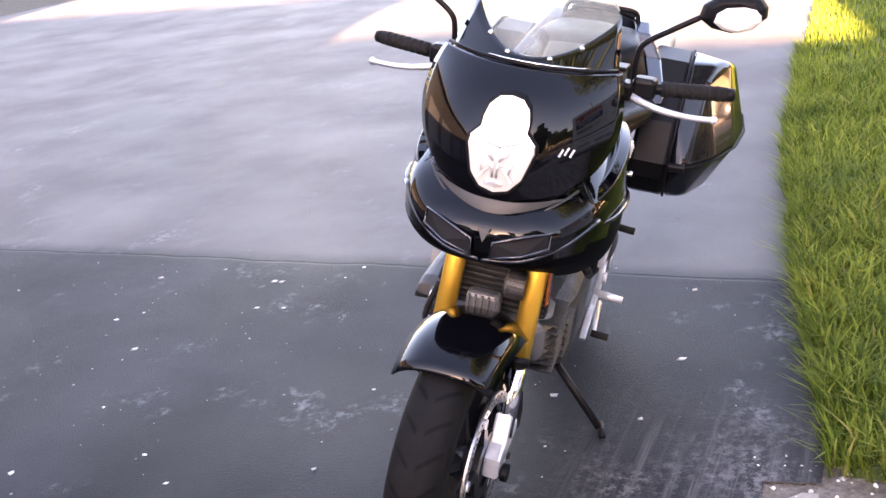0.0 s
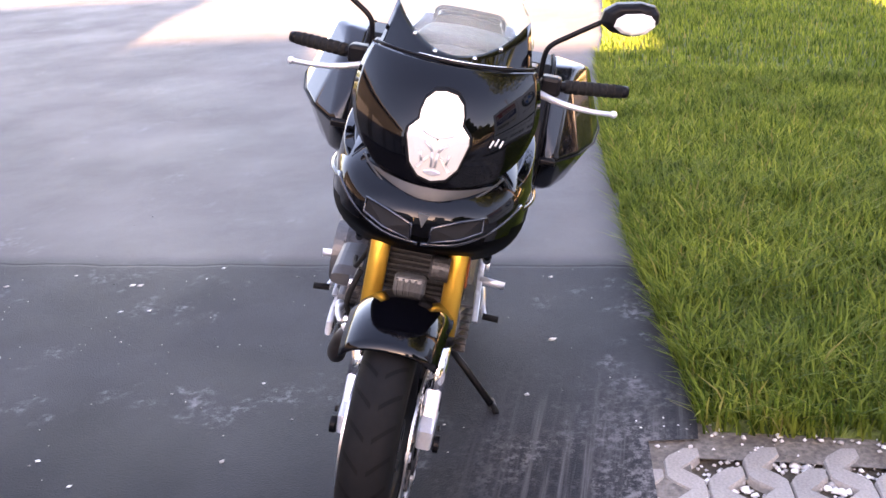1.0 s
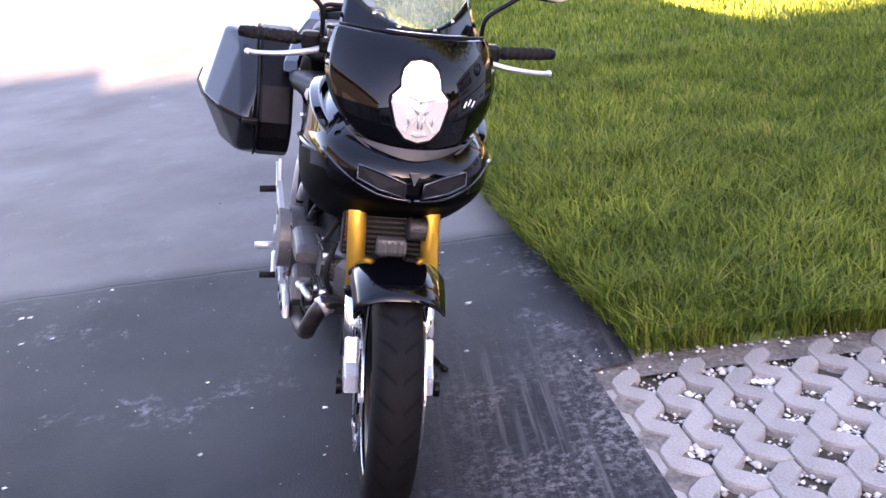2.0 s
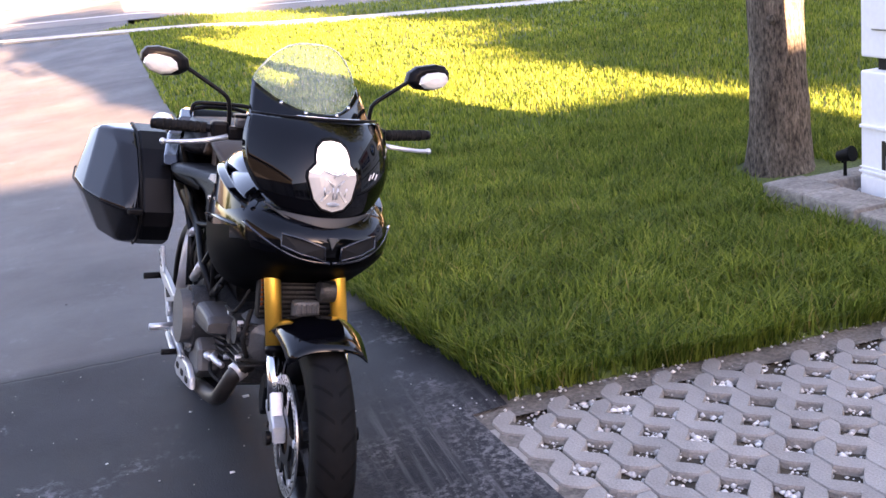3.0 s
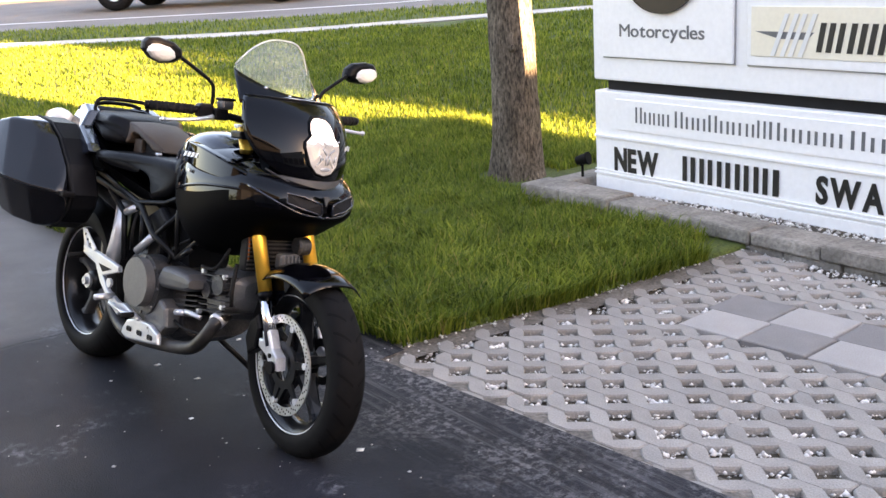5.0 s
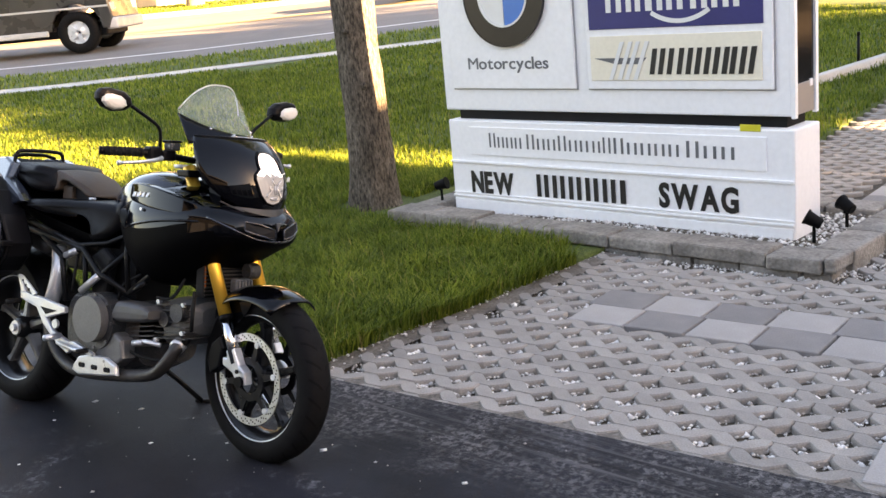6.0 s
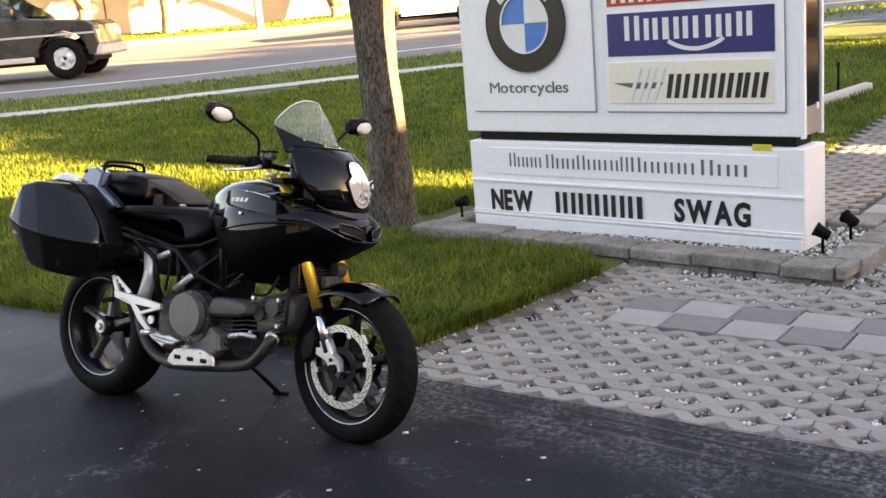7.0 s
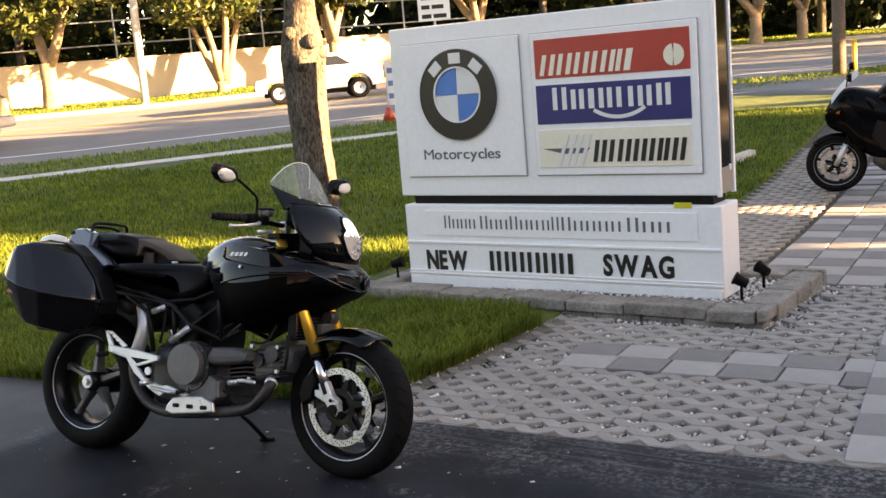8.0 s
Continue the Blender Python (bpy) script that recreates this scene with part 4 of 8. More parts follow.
def build_bike():
    b = thing("motorcycle", None, "black touring motorcycle with gold fork and panniers on its side stand", "motorcycle")
    fw = wheel(b, 0.0, 0.30, 0.30, 0.114, 0.222, 0.094, 5, "front_wheel")
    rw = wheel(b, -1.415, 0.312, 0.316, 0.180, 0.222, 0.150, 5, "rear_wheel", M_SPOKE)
    fw["label"], rw["label"] = "black front wheel", "black rear wheel"
    for y in (-0.072, 0.072):
        brake_disc(fw, y, 0.134, 0.160, pose(0, 0, 0))
    part("axle_nut", drum(0, -0.072, -0.088, 0, 0.017, 0.003, 6), M_ALLOY, rw)
    part("axle_washer", drum(0, -0.060, -0.074, 0, 0.030, 0.004), M_PIPE, rw)

    # fork
    for sd in (-1, 1):
        y = 0.091 * sd
        f = part("fork_leg", tube([(-0.330, y, 1.02), (-0.195, y, 0.715), (-0.108, y, 0.503)], 0.0230, 20, 0), M_GOLD, b, "gold upside-down fork leg", smooth=True)
        part("fork_tube", tube([(-0.112, y, 0.510), (-0.046, y, 0.352)], 0.0215, 18, 0), M_CHROME, f, "chromed fork tube", smooth=True)
        part("fork_seal", tube([(-0.111, y, 0.512), (-0.104, y, 0.494)], 0.0255, 18, 0), M_SATIN, f, smooth=True)
        foot = part("fork_foot", slab([(-0.085, 0.392), (-0.044, 0.404), (-0.016, 0.350), (0.016, 0.328), (0.020, 0.286), (-0.020, 0.280), (-0.050, 0.318), (-0.104, 0.340), (-0.104, 0.366), (-0.080, 0.368)], y - 0.018, y + 0.018, 0.006), M_ALLOY, f, "cast alloy fork foot")
        part("axle_clamp", drum(0.0, y + 0.02 * sd, y + 0.034 * sd, 0.295, 0.020, 0.003, 20), M_SATIN, foot)
        part("caliper", slab([(-0.165, 0.30), (-0.115, 0.33), (-0.095, 0.40), (-0.115, 0.44), (-0.160, 0.41), (-0.185, 0.35)], y - 0.034 - 0.010 * sd, y + 0.02 - 0.010 * sd, 0.008), M_SATIN, f, "black brake caliper")
        part("clamp_bolt", drum(-0.012, y + 0.024 * sd, y + 0.030 * sd, 0.33, 0.008, 0.001, 6), M_SATIN, foot)
        part("reflector", solid(-0.218, -0.192, y + 0.024 * sd - 0.003, y + 0.024 * sd + 0.003, 0.60, 0.69, 0.003), M_AMBER, f, "amber side reflector")
    part("lower_yoke", slab([(-0.235, 0.745), (-0.165, 0.745), (-0.175, 0.785), (-0.245, 0.785)], -0.125, 0.125, 0.006), M_SATIN, b)
    part("upper_yoke", slab([(-0.355, 0.985), (-0.285, 0.985), (-0.290, 1.010), (-0.360, 1.010)], -0.125, 0.125, 0.006), M_SATIN, b)
    part("steering_head", tube([(-0.20, 0, 0.73), (-0.325, 0, 1.0)], 0.038, 18, 0), M_FRAME, b, smooth=True)

    # front mudguard: a hood over the tyre with pointed ends
    loops = []
    for i in range(15):
        a = radians(128 - i * 68 / 14)
        w = 0.113 - 0.010 * abs(i - 7) / 7
        r = 0.322
        drop = 0.045 if i > 2 else 0.07
        loop = []
        for k in range(13):
            s = -1 + 2 * k / 12
            rr = r - drop * abs(s) ** 3
            loop.append((rr * math.cos(a), w * (s if abs(s) < 1 else s), 0.30 + rr * math.sin(a)))
        loops.append(loop)
    bm = loft(loops, caps=False, closed=False)
    bmesh.ops.solidify(bm, geom=bm.faces[:], thickness=0.004)
    part("front_mudguard", bm, M_PAINT, b, "glossy black front mudguard", smooth=True)
    for sd in (-1, 1):
        part("mudguard_stay", slab([(-0.13, 0.55), (-0.05, 0.58), (0.02, 0.585), (-0.02, 0.53), (-0.09, 0.47), (-0.135, 0.50)], sd * 0.066 - 0.003, sd * 0.066 + 0.003, 0.002), M_PAINT, b)

    # main fairing
    rows = [(0.024, 0.826, 0.786, 0.034, .5), (0.012, 0.846, 0.762, 0.088, .5), (-0.022, 0.872, 0.742, 0.146, .55), (-0.10, 0.908, 0.712, 0.196, .60), (-0.205, 0.938, 0.662, 0.222, .58),
            (-0.32, 0.960, 0.610, 0.232, .55), (-0.44, 0.966, 0.578, 0.226, .55), (-0.53, 0.950, 0.604, 0.205, .55), (-0.60, 0.925, 0.680, 0.172, .5), (-0.66, 0.900, 0.780, 0.14, .5)]
    def fairing_half(upper):
        bm = loft([oval(x, zt, zb, w, 48, 2.7, zm) for x, zt, zb, w, zm in rows_between(rows, 6)])
        split = lambda c: 0.792 + 0.10 * max(0.0, -0.05 - c.x) - 0.16 * max(0.0, -0.30 - c.x)
        bmesh.ops.delete(bm, geom=[f for f in bm.faces if (f.calc_center_median().z > split(f.calc_center_median())) != upper], context="FACES")
        return bm

    fairing = part("fairing", fairing_half(True), M_PAINT, b, "glossy black fairing", smooth=True)
    part("belly_panel", fairing_half(False), M_BELLY, b, "dull black lower fairing panel", smooth=True)
    for sd in (-1, 1):
        mouth = [(0.037, 0.020, 0.781), (0.024, 0.080, 0.794), (-0.004, 0.126, 0.810), (-0.008, 0.124, 0.840), (0.020, 0.078, 0.833), (0.036, 0.022, 0.814)]
        part("air_intake", loft([[(x + dx, sd * (0.066 + (y - 0.066) * k), 0.812 + (z - 0.812) * k) for x, y, z in mouth] for dx, k in ((-0.04, 0.8), (0.002, 0.96))]), M_DARK, fairing, "dark front air intake")
        part("intake_rim", tube(both([(x + 0.001, y, z) for x, y, z in mouth + mouth[:1]], sd), 0.0032, 8, 0), M_TAIL, fairing, "glossy black intake edge", smooth=True)
        part("chin_trim", tube(both([(0.028, 0.003, 0.772), (0.012, 0.080, 0.780), (-0.030, 0.150, 0.812), (-0.11, 0.202, 0.850)], sd), 0.0045, 8), M_TAIL, fairing, smooth=True)
        part("side_crease", tube(both([(-0.085, 0.176, 0.83), (-0.19, 0.224, 0.832), (-0.32, 0.237, 0.826), (-0.46, 0.226, 0.806), (-0.55, 0.198, 0.785)], sd), 0.0045, 8), M_PAINT, fairing, smooth=True)
        part("fairing_bolt", drum(-0.42, sd * 0.224, sd * 0.232, 0.86, 0.006, 0.001, 12), M_ALLOY, fairing)
        # cheek panel that climbs from the beak to the tank
        soften(part("cheek_panel", loft([[(x, sd * (w - 0.008), z0), (x, sd * w, z0 + 0.01), (x, sd * (w - 0.006), z1), (x, sd * (w - 0.03), z1 + 0.004), (x, sd * (w - 0.04), z1 - 0.01)]
                                  for x, w, z0, z1 in rows_between([(-0.10, 0.178, 0.840, 0.872), (-0.18, 0.212, 0.842, 0.896), (-0.28, 0.226, 0.848, 0.922), (-0.40, 0.222, 0.862, 0.944), (-0.52, 0.194, 0.882, 0.950), (-0.575, 0.160, 0.898, 0.926)], 4)]), M_PAINT, fairing, smooth=False), 0.010)
    bm = prism([(-0.012, 0.862), (0.012, 0.862), (0.0, 0.832)], -0.003, 0.003)
    bmesh.ops.transform(bm, verts=bm.verts, matrix=pose(0.028, 0, -0.024, 0, 0, 90))
    part("nose_badge", bm, M_CASE, fairing, "small bright nose badge")
    part("lip_panel", shield([(0.848, 0.048, -0.002, -0.010), (0.856, 0.085, -0.001, -0.034), (0.872, 0.122, -0.006, -0.066), (0.890, 0.146, -0.016, -0.095)], 25, 2.2, 0.004), M_LIP, fairing, "grey-brown satin lip under the headlamp", smooth=True)
    part("lip_trim", tube([(-0.100, -0.152, 0.905), (-0.052, -0.115, 0.880), (-0.010, -0.052, 0.849), (0.001, 0, 0.845), (-0.010, 0.052, 0.849), (-0.052, 0.115, 0.880), (-0.100, 0.152, 0.905)], 0.0026, 8), M_LIP, fairing, smooth=True)

    # lamp housing with the headlamp
    rows = [(0.868, 0.038, -0.018, -0.026), (0.89, 0.109, -0.010, -0.056), (0.93, 0.163, -0.008, -0.104), (0.97, 0.190, -0.012, -0.138), (1.02, 0.204, -0.027, -0.168), (1.07, 0.200, -0.058, -0.190), (1.105, 0.190, -0.098, -0.208), (1.122, 0.182, -0.124, -0.218)]
    housing = part("lamp_housing", shield(rows, 33, 2.3, 0.005), M_PAINT, b, "glossy black lamp housing", smooth=True)
    rim_line = [(-0.134 - 0.094 * abs(y / 0.182) ** 2.3, y * 0.985, 1.125) for y in np.linspace(-0.176, 0.176, 15)]
    # the dark gap under the screen, put in as a black tube
    part("screen_gap_band", tube(rim_line, 0.0038, 8, 0), M_SATIN, housing, "black tube standing in for the dark gap between lamp housing and screen", smooth=True)
    # thin chrome line added for the glints along the gap
    part("gap_glint", tube([(x + 0.001, y, z + 0.005) for x, y, z in rim_line[4:13]], 0.0016, 6, 0), M_CHROME, housing, smooth=True)
    for dy, dz in ((0.0, 0.0), (0.010, 0.004), (0.020, 0.001)):
        part("maker_mark", tube([(-0.045 - 0.5 * dy, 0.108 + dy, 0.982 + dz), (-0.049 - 0.5 * dy, 0.114 + dy, 0.997 + dz)], 0.0022, 6, 0), M_LENS_WHITE, housing, "small pale mark")
    part("housing_back", loft([[(x, w * s, z) for s, z in ((-1, z0), (1, z0), (1, z1), (-1, z1))] for x, w, z0, z1 in ((-0.150, 0.105, 0.92, 1.075), (-0.21, 0.105, 0.93, 1.07))]), M_SATIN, housing)

    def lamp_outline(k, dx):
        pts = [(0.000, 1.082), (0.024, 1.078), (0.040, 1.062), (0.046, 1.040), (0.046, 1.022), (0.066, 1.000), (0.068, 0.985), (0.052, 0.930), (0.030, 0.905), (0.0, 0.897)]
        full = pts + [(-y, z) for y, z in pts[-2:0:-1]]
        out = []
        for y, z in full:
            yy, zz = y * k, 0.99 + (z - 0.99) * k
            xf = float(np.interp(zz, [a[0] for a in rows], [a[2] for a in rows]))
            xb = float(np.interp(zz, [a[0] for a in rows], [a[3] for a in rows]))
            w = float(np.interp(zz, [a[0] for a in rows], [a[1] for a in rows]))
            out.append((xf - (xf - xb) * abs(yy / w) ** 2.3 + dx, yy, zz))
        return out

    lamp = part("headlamp", loft([lamp_outline(1.04, -0.01), lamp_outline(1.05, 0.008), lamp_outline(0.98, 0.012), lamp_outline(0.95, 0.004)], caps=False), M_SATIN, housing, "headlamp switched on", smooth=False)

    def lamp_face(upper, dx, k0):
        """The lens, bowed like the housing: its upper or its lower lamp."""
        bm = bmesh.new()
        rings = [[bm.verts.new(q) for q in lamp_outline(k0 * k, dx + 0.004 * (1 - k))] for k in (1.0, 0.8, 0.6, 0.4, 0.2, 0.03)]
        n = len(rings[0])
        for a, c in zip(rings, rings[1:]):
            for i in range(n):
                q = (a[i], a[(i + 1) % n], c[(i + 1) % n], c[i])
                if (sum(v.co.z for v in q) / 4 > 1.0) == upper:
                    bm.faces.new(q)
        bmesh.ops.delete(bm, geom=[v for v in bm.verts if not v.link_faces], context="VERTS")
        r = bmesh.ops.extrude_face_region(bm, geom=bm.faces[:])
        bmesh.ops.translate(bm, verts=[v for v in r["geom"] if isinstance(v, bmesh.types.BMVert)], vec=(-0.006, 0, 0))
        bmesh.ops.recalc_face_normals(bm, faces=bm.faces)
        return bm

    part("main_beam", lamp_face(True, 0.009, 0.95), M_LIT, lamp, "glaring lit lamp")
    part("dipped_beam", lamp_face(False, 0.009, 0.95), M_LIT_LOW, lamp, "lit lower lamp")
    for sd in (-1, 1):
        part("reflector_facet", loft([[(0.0085 + dx, sd * 0.010, 0.955), (0.0085 + dx, sd * 0.014, 0.957), (0.004 + dx, sd * 0.036, 0.930), (0.004 + dx, sd * 0.031, 0.926)] for dx in (-0.006, 0.001)]), M_LENS_WHITE, lamp)
    for y0, z0, y1, z1 in ((-0.022, 0.985, -0.006, 0.968), (0.022, 0.985, 0.006, 0.968), (-0.006, 0.965, -0.004, 0.935), (0.006, 0.965, 0.004, 0.935), (-0.030, 0.965, -0.026, 0.945), (0.030, 0.965, 0.026, 0.945)):
        part("reflector_rib", tube([(0.012, y0, z0), (0.011, y1, z1)], 0.0026, 6, 0), M_PIPE, lamp, smooth=True)
    part("bulb_shield", loft([[(0.004 + dx, 0.018 * k * math.cos(a), 0.921 + 0.006 * k * math.sin(a)) for a in np.linspace(0, 2 * math.pi, 16, endpoint=False)] for dx, k in ((-0.01, 1.0), (0.001, 1.0), (0.003, 0.7))]), M_ALLOY, lamp)
    part("lamp_divider", tube([(0.0095, -0.040, 1.012), (0.013, 0.0, 0.998), (0.0095, 0.040, 1.012)], 0.0022, 6), M_ALLOY, lamp, smooth=True)

    # screen
    def edge(s):
        return (-0.150 - 0.190 * abs(s) ** 1.7, 0.152 * s, 1.138 + 0.070 * abs(s) ** 2.4)

    def rim(s):
        return (-0.285 - 0.065 * abs(s) ** 2.4, 0.146 * s * (0.70 + 0.30 * abs(s)), 1.316 - 0.102 * abs(s) ** 3.4)

    def low(s):
        return (-0.122 - 0.125 * abs(s) ** 1.5, 0.176 * s, 1.112 - 0.012 * abs(s) ** 1.3)

    screen = part("windscreen", shell_between(edge, rim, 33, 9, 0.003, 0.02), M_SCREEN, b, "clear curved windscreen", smooth=True)
    screen.visible_shadow = False
    part("screen_edge", tube([rim(s) for s in np.linspace(-0.98, 0.98, 25)], 0.0028, 6, 0), glass_material("polished_edge", (0.9, 0.92, 0.85), 0.1, 0.35), screen, "bright polished edge", smooth=True)
    base = part("screen_base", shell_between(low, edge, 33, 5, 0.004), M_PAINT, b, "black screen base", smooth=True)
    for s in (-0.62, -0.28, 0.28, 0.62):
        e = np.array(edge(s))
        bm = bmesh.new()
        bmesh.ops.create_uvsphere(bm, u_segments=10, v_segments=6, radius=0.006, matrix=Matrix.Translation(e + (0.006, 0, -0.006)))
        part("screen_bolt", bm, M_CHROME, base, smooth=True)
    part("cockpit", solid(-0.30, -0.16, -0.10, 0.10, 1.04, 1.11, 0.015), M_SATIN, b, "dark instrument panel")

    # handlebar, levers, mirrors
    bar_run = [(-0.405, 0.385, 1.070), (-0.368, 0.265, 1.068), (-0.345, 0.185, 1.062), (-0.325, 0.09, 1.045), (-0.322, 0.0, 1.042)]
    bar = part("handlebar", tube(mirror_of(bar_run) + bar_run[-2::-1], 0.012, 12), M_SATIN, b, smooth=True)
    for sd in (-1, 1):
        part("bar_clamp", solid(-0.345, -0.305, sd * 0.05 - 0.018, sd * 0.05 + 0.018, 1.005, 1.062, 0.006), M_ALLOY, bar)
        g0, g1 = np.array((-0.366, 0.258 * sd, 1.068)), np.array((-0.407, 0.388 * sd, 1.070))
        grip = part("grip", tube([g0, g1], 0.0155, 16, 0), M_RUBBER_PART, bar, "ribbed rubber grip", smooth=True)
        d = (g1 - g0) / np.linalg.norm(g1 - g0) * 0.004
        for k in range(7):
            a = g0 + (g1 - g0) * (0.08 + k * 0.13)
            part("grip_rib", tube([a - d, a + d], 0.0165, 14, 0), M_RUBBER_PART, grip, smooth=True)
        part("bar_end", tube(both([(-0.406, 0.387, 1.070), (-0.412, 0.402, 1.070)], sd), 0.0145, 14, 0), M_SATIN, bar, smooth=True)
        lever = part("lever", tube(both([(-0.345, 0.190, 1.052), (-0.318, 0.225, 1.046), (-0.300, 0.27, 1.040), (-0.306, 0.325, 1.034), (-0.326, 0.374, 1.031)], sd), 0.006, 10, 4, (0.009, 0.008, 0.007, 0.006, 0.006)), M_ALLOY, bar, "bare alloy lever", smooth=True)
        bm = bmesh.new()
        bmesh.ops.create_uvsphere(bm, u_segments=12, v_segments=8, radius=0.009, matrix=Matrix.Translation((-0.328, 0.378 * sd, 1.031)))
        part("lever_ball", bm, M_ALLOY, lever, smooth=True)
        part("switch_block", solid(-0.382, -0.332, sd * 0.225 - 0.025, sd * 0.225 + 0.025, 1.045, 1.090, 0.01), M_SATIN, bar, "black switch block")
        part("master_cylinder", solid(-0.372, -0.318, sd * 0.180 - 0.026, sd * 0.180 + 0.026, 1.040, 1.078, 0.008), M_SATIN, bar, "black master cylinder")
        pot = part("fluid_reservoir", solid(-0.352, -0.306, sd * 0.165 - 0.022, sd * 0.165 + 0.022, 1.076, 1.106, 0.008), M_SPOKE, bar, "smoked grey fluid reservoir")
        part("reservoir_lid", solid(-0.355, -0.303, sd * 0.165 - 0.025, sd * 0.165 + 0.025, 1.104, 1.113, 0.004), M_SATIN, pot, "black lid")
        part("mirror_stem", tube(both([(-0.355, 0.200, 1.075), (-0.350, 0.200, 1.125), (-0.348, 0.210, 1.158), (-0.352, 0.255, 1.190), (-0.362, 0.315, 1.228)], sd), 0.0062, 10), M_SATIN, b, smooth=True)
        # mirror housing: a rounded leaf, the glass faces backwards
        cx, cy, cz = -0.372, 0.372 * sd, 1.243
        ring = [(-0.066, -0.018), (-0.060, 0.010), (-0.034, 0.030), (0.020, 0.040), (0.052, 0.036), (0.066, 0.020), (0.068, 0.000), (0.044, -0.026), (0.006, -0.040), (-0.036, -0.036)]

        def mirror_loops(rows, oy=0.0, oz=0.0):
            return [[(cx + dx, cy + sd * (oy + q * k), cz + oz + h * k) for q, h in ring] for dx, k in rows]

        mh = part("mirror", loft(mirror_loops(((0.030, 0.62), (0.026, 0.80), (0.016, 0.95), (0.002, 1.0), (-0.012, 1.0), (-0.016, 0.95)))), M_SATIN, b, "black rear-view mirror", smooth=False)
        soften(mh, 0.005)
        part("indicator_lens", loft(mirror_loops(((0.020, 0.70), (0.032, 0.64), (0.038, 0.50), (0.041, 0.25)), 0.012, -0.008)), M_LENS_WHITE, mh, "clear white indicator lens", smooth=False)
        part("mirror_glass", loft(mirror_loops(((-0.014, 0.9), (-0.018, 0.88)))), M_MIRROR, mh, "mirror glass")

    # tank, seat, tail
    rows = [(-0.26, 0.940, 0.84, 0.10, .5), (-0.34, 0.972, 0.82, 0.145, .5), (-0.45, 0.998, 0.80, 0.168, .5), (-0.56, 0.994, 0.80, 0.168, .45), (-0.65, 0.965, 0.80, 0.148, .4), (-0.715, 0.922, 0.80, 0.118, .4), (-0.752, 0.868, 0.80, 0.085, .4)]
    tank = part("fuel_tank", loft([oval(x, zt, zb, w, 32, 3.3, zm) for x, zt, zb, w, zm in rows_between(rows, 4)]), M_TAIL, b, "glossy black fuel tank", smooth=True)
    bm = lathe([(0.001, 0.0), (0.042, 0.0), (0.045, -0.006), (0.045, -0.014), (0.001, -0.014)], 28)
    bmesh.ops.transform(bm, verts=bm.verts, matrix=Matrix.Translation((-0.46, 0, 1.012)) @ Matrix.Rotation(radians(-90), 4, "X"))
    for sd in (-1, 1):
        for k in range(4):
            x0 = -0.395 - k * 0.024
            part("tank_mark", loft([[(x0, sd * (0.217 + d), 0.904), (x0 - 0.016, sd * (0.215 + d), 0.903), (x0 - 0.011, sd * (0.211 + d), 0.919), (x0 + 0.005, sd * (0.213 + d), 0.920)] for d in (-0.012, 0.006)]), M_BADGE_WHITE, tank, "pale maker mark")
    part("filler_cap", bm, M_ALLOY, tank, "round filler cap")
    def cushion(outline, widths, top, r=0.026):
        # a padded block: its rounded side outline across the bike; half widths by x, drawn in towards the top
        pts = [np.array(p) for p in outline]
        for _ in range(2):
            pts = [q for a, c in zip(pts, pts[1:] + pts[:1]) for q in (0.75 * a + 0.25 * c, 0.25 * a + 0.75 * c)]
        n = len(pts)
        inward = []
        for k in range(n):
            d = pts[(k + 1) % n] - pts[k - 1]
            inward.append(np.array((d[1], -d[0])) / max(np.linalg.norm(d), 1e-6))
        z0, z1 = min(p[1] for p in pts), max(p[1] for p in pts)
        arc = [radians(a) for a in (90, 66, 42, 20, 0)]
        steps = [(-1, math.sin(a), r * (1 - math.cos(a))) for a in arc] + [(0, 0.0, -0.006)] + [(1, math.sin(a), r * (1 - math.cos(a))) for a in arc[::-1]]
        loops = []
        for sign, k, deep in steps:
            loops.append([])
            for p, w in zip(pts, inward):
                q = p + w * deep
                w_at = float(np.interp(q[0], *zip(*widths))) * (1.0 - top * smoothstep(z0, z1, q[1]))
                loops[-1].append((q[0], sign * (w_at - r * (1 - k)), q[1]))
        return loft(loops)

    part("rider_seat", cushion([(-1.20, 0.850), (-1.13, 0.867), (-0.91, 0.870), (-0.76, 0.868), (-0.695, 0.860), (-0.662, 0.828), (-0.685, 0.757), (-0.800, 0.710), (-0.828, 0.732), (-0.840, 0.786), (-0.905, 0.799), (-1.113, 0.826)], [(-1.20, 0.19), (-1.12, 0.236), (-1.04, 0.236), (-0.92, 0.188), (-0.82, 0.160), (-0.66, 0.128)], 0.06), M_SEAT, b, "black vinyl rider seat", smooth=True)
    part("pillion_seat", cushion([(-1.45, 0.955), (-1.45, 0.992), (-1.34, 1.012), (-1.20, 1.006), (-1.115, 0.988), (-1.085, 0.960), (-1.080, 0.897), (-1.155, 0.892), (-1.29, 0.935)], [(-1.45, 0.13), (-1.28, 0.165), (-1.17, 0.182), (-1.08, 0.105)], 0.14), M_SEAT, b, "black vinyl passenger seat", smooth=True)
    hump = part("seat_hump", cushion([(-1.125, 0.900), (-1.125, 0.984), (-1.085, 0.978), (-0.985, 0.946), (-0.890, 0.896), (-0.882, 0.880), (-0.935, 0.880), (-0.958, 0.903), (-1.015, 0.934), (-1.080, 0.946), (-1.085, 0.900)], [(-1.13, 0.122), (-1.0, 0.116), (-0.88, 0.070)], 0.14, 0.010), M_HUMP, b, "worn brown hump ahead of the passenger seat", smooth=True)
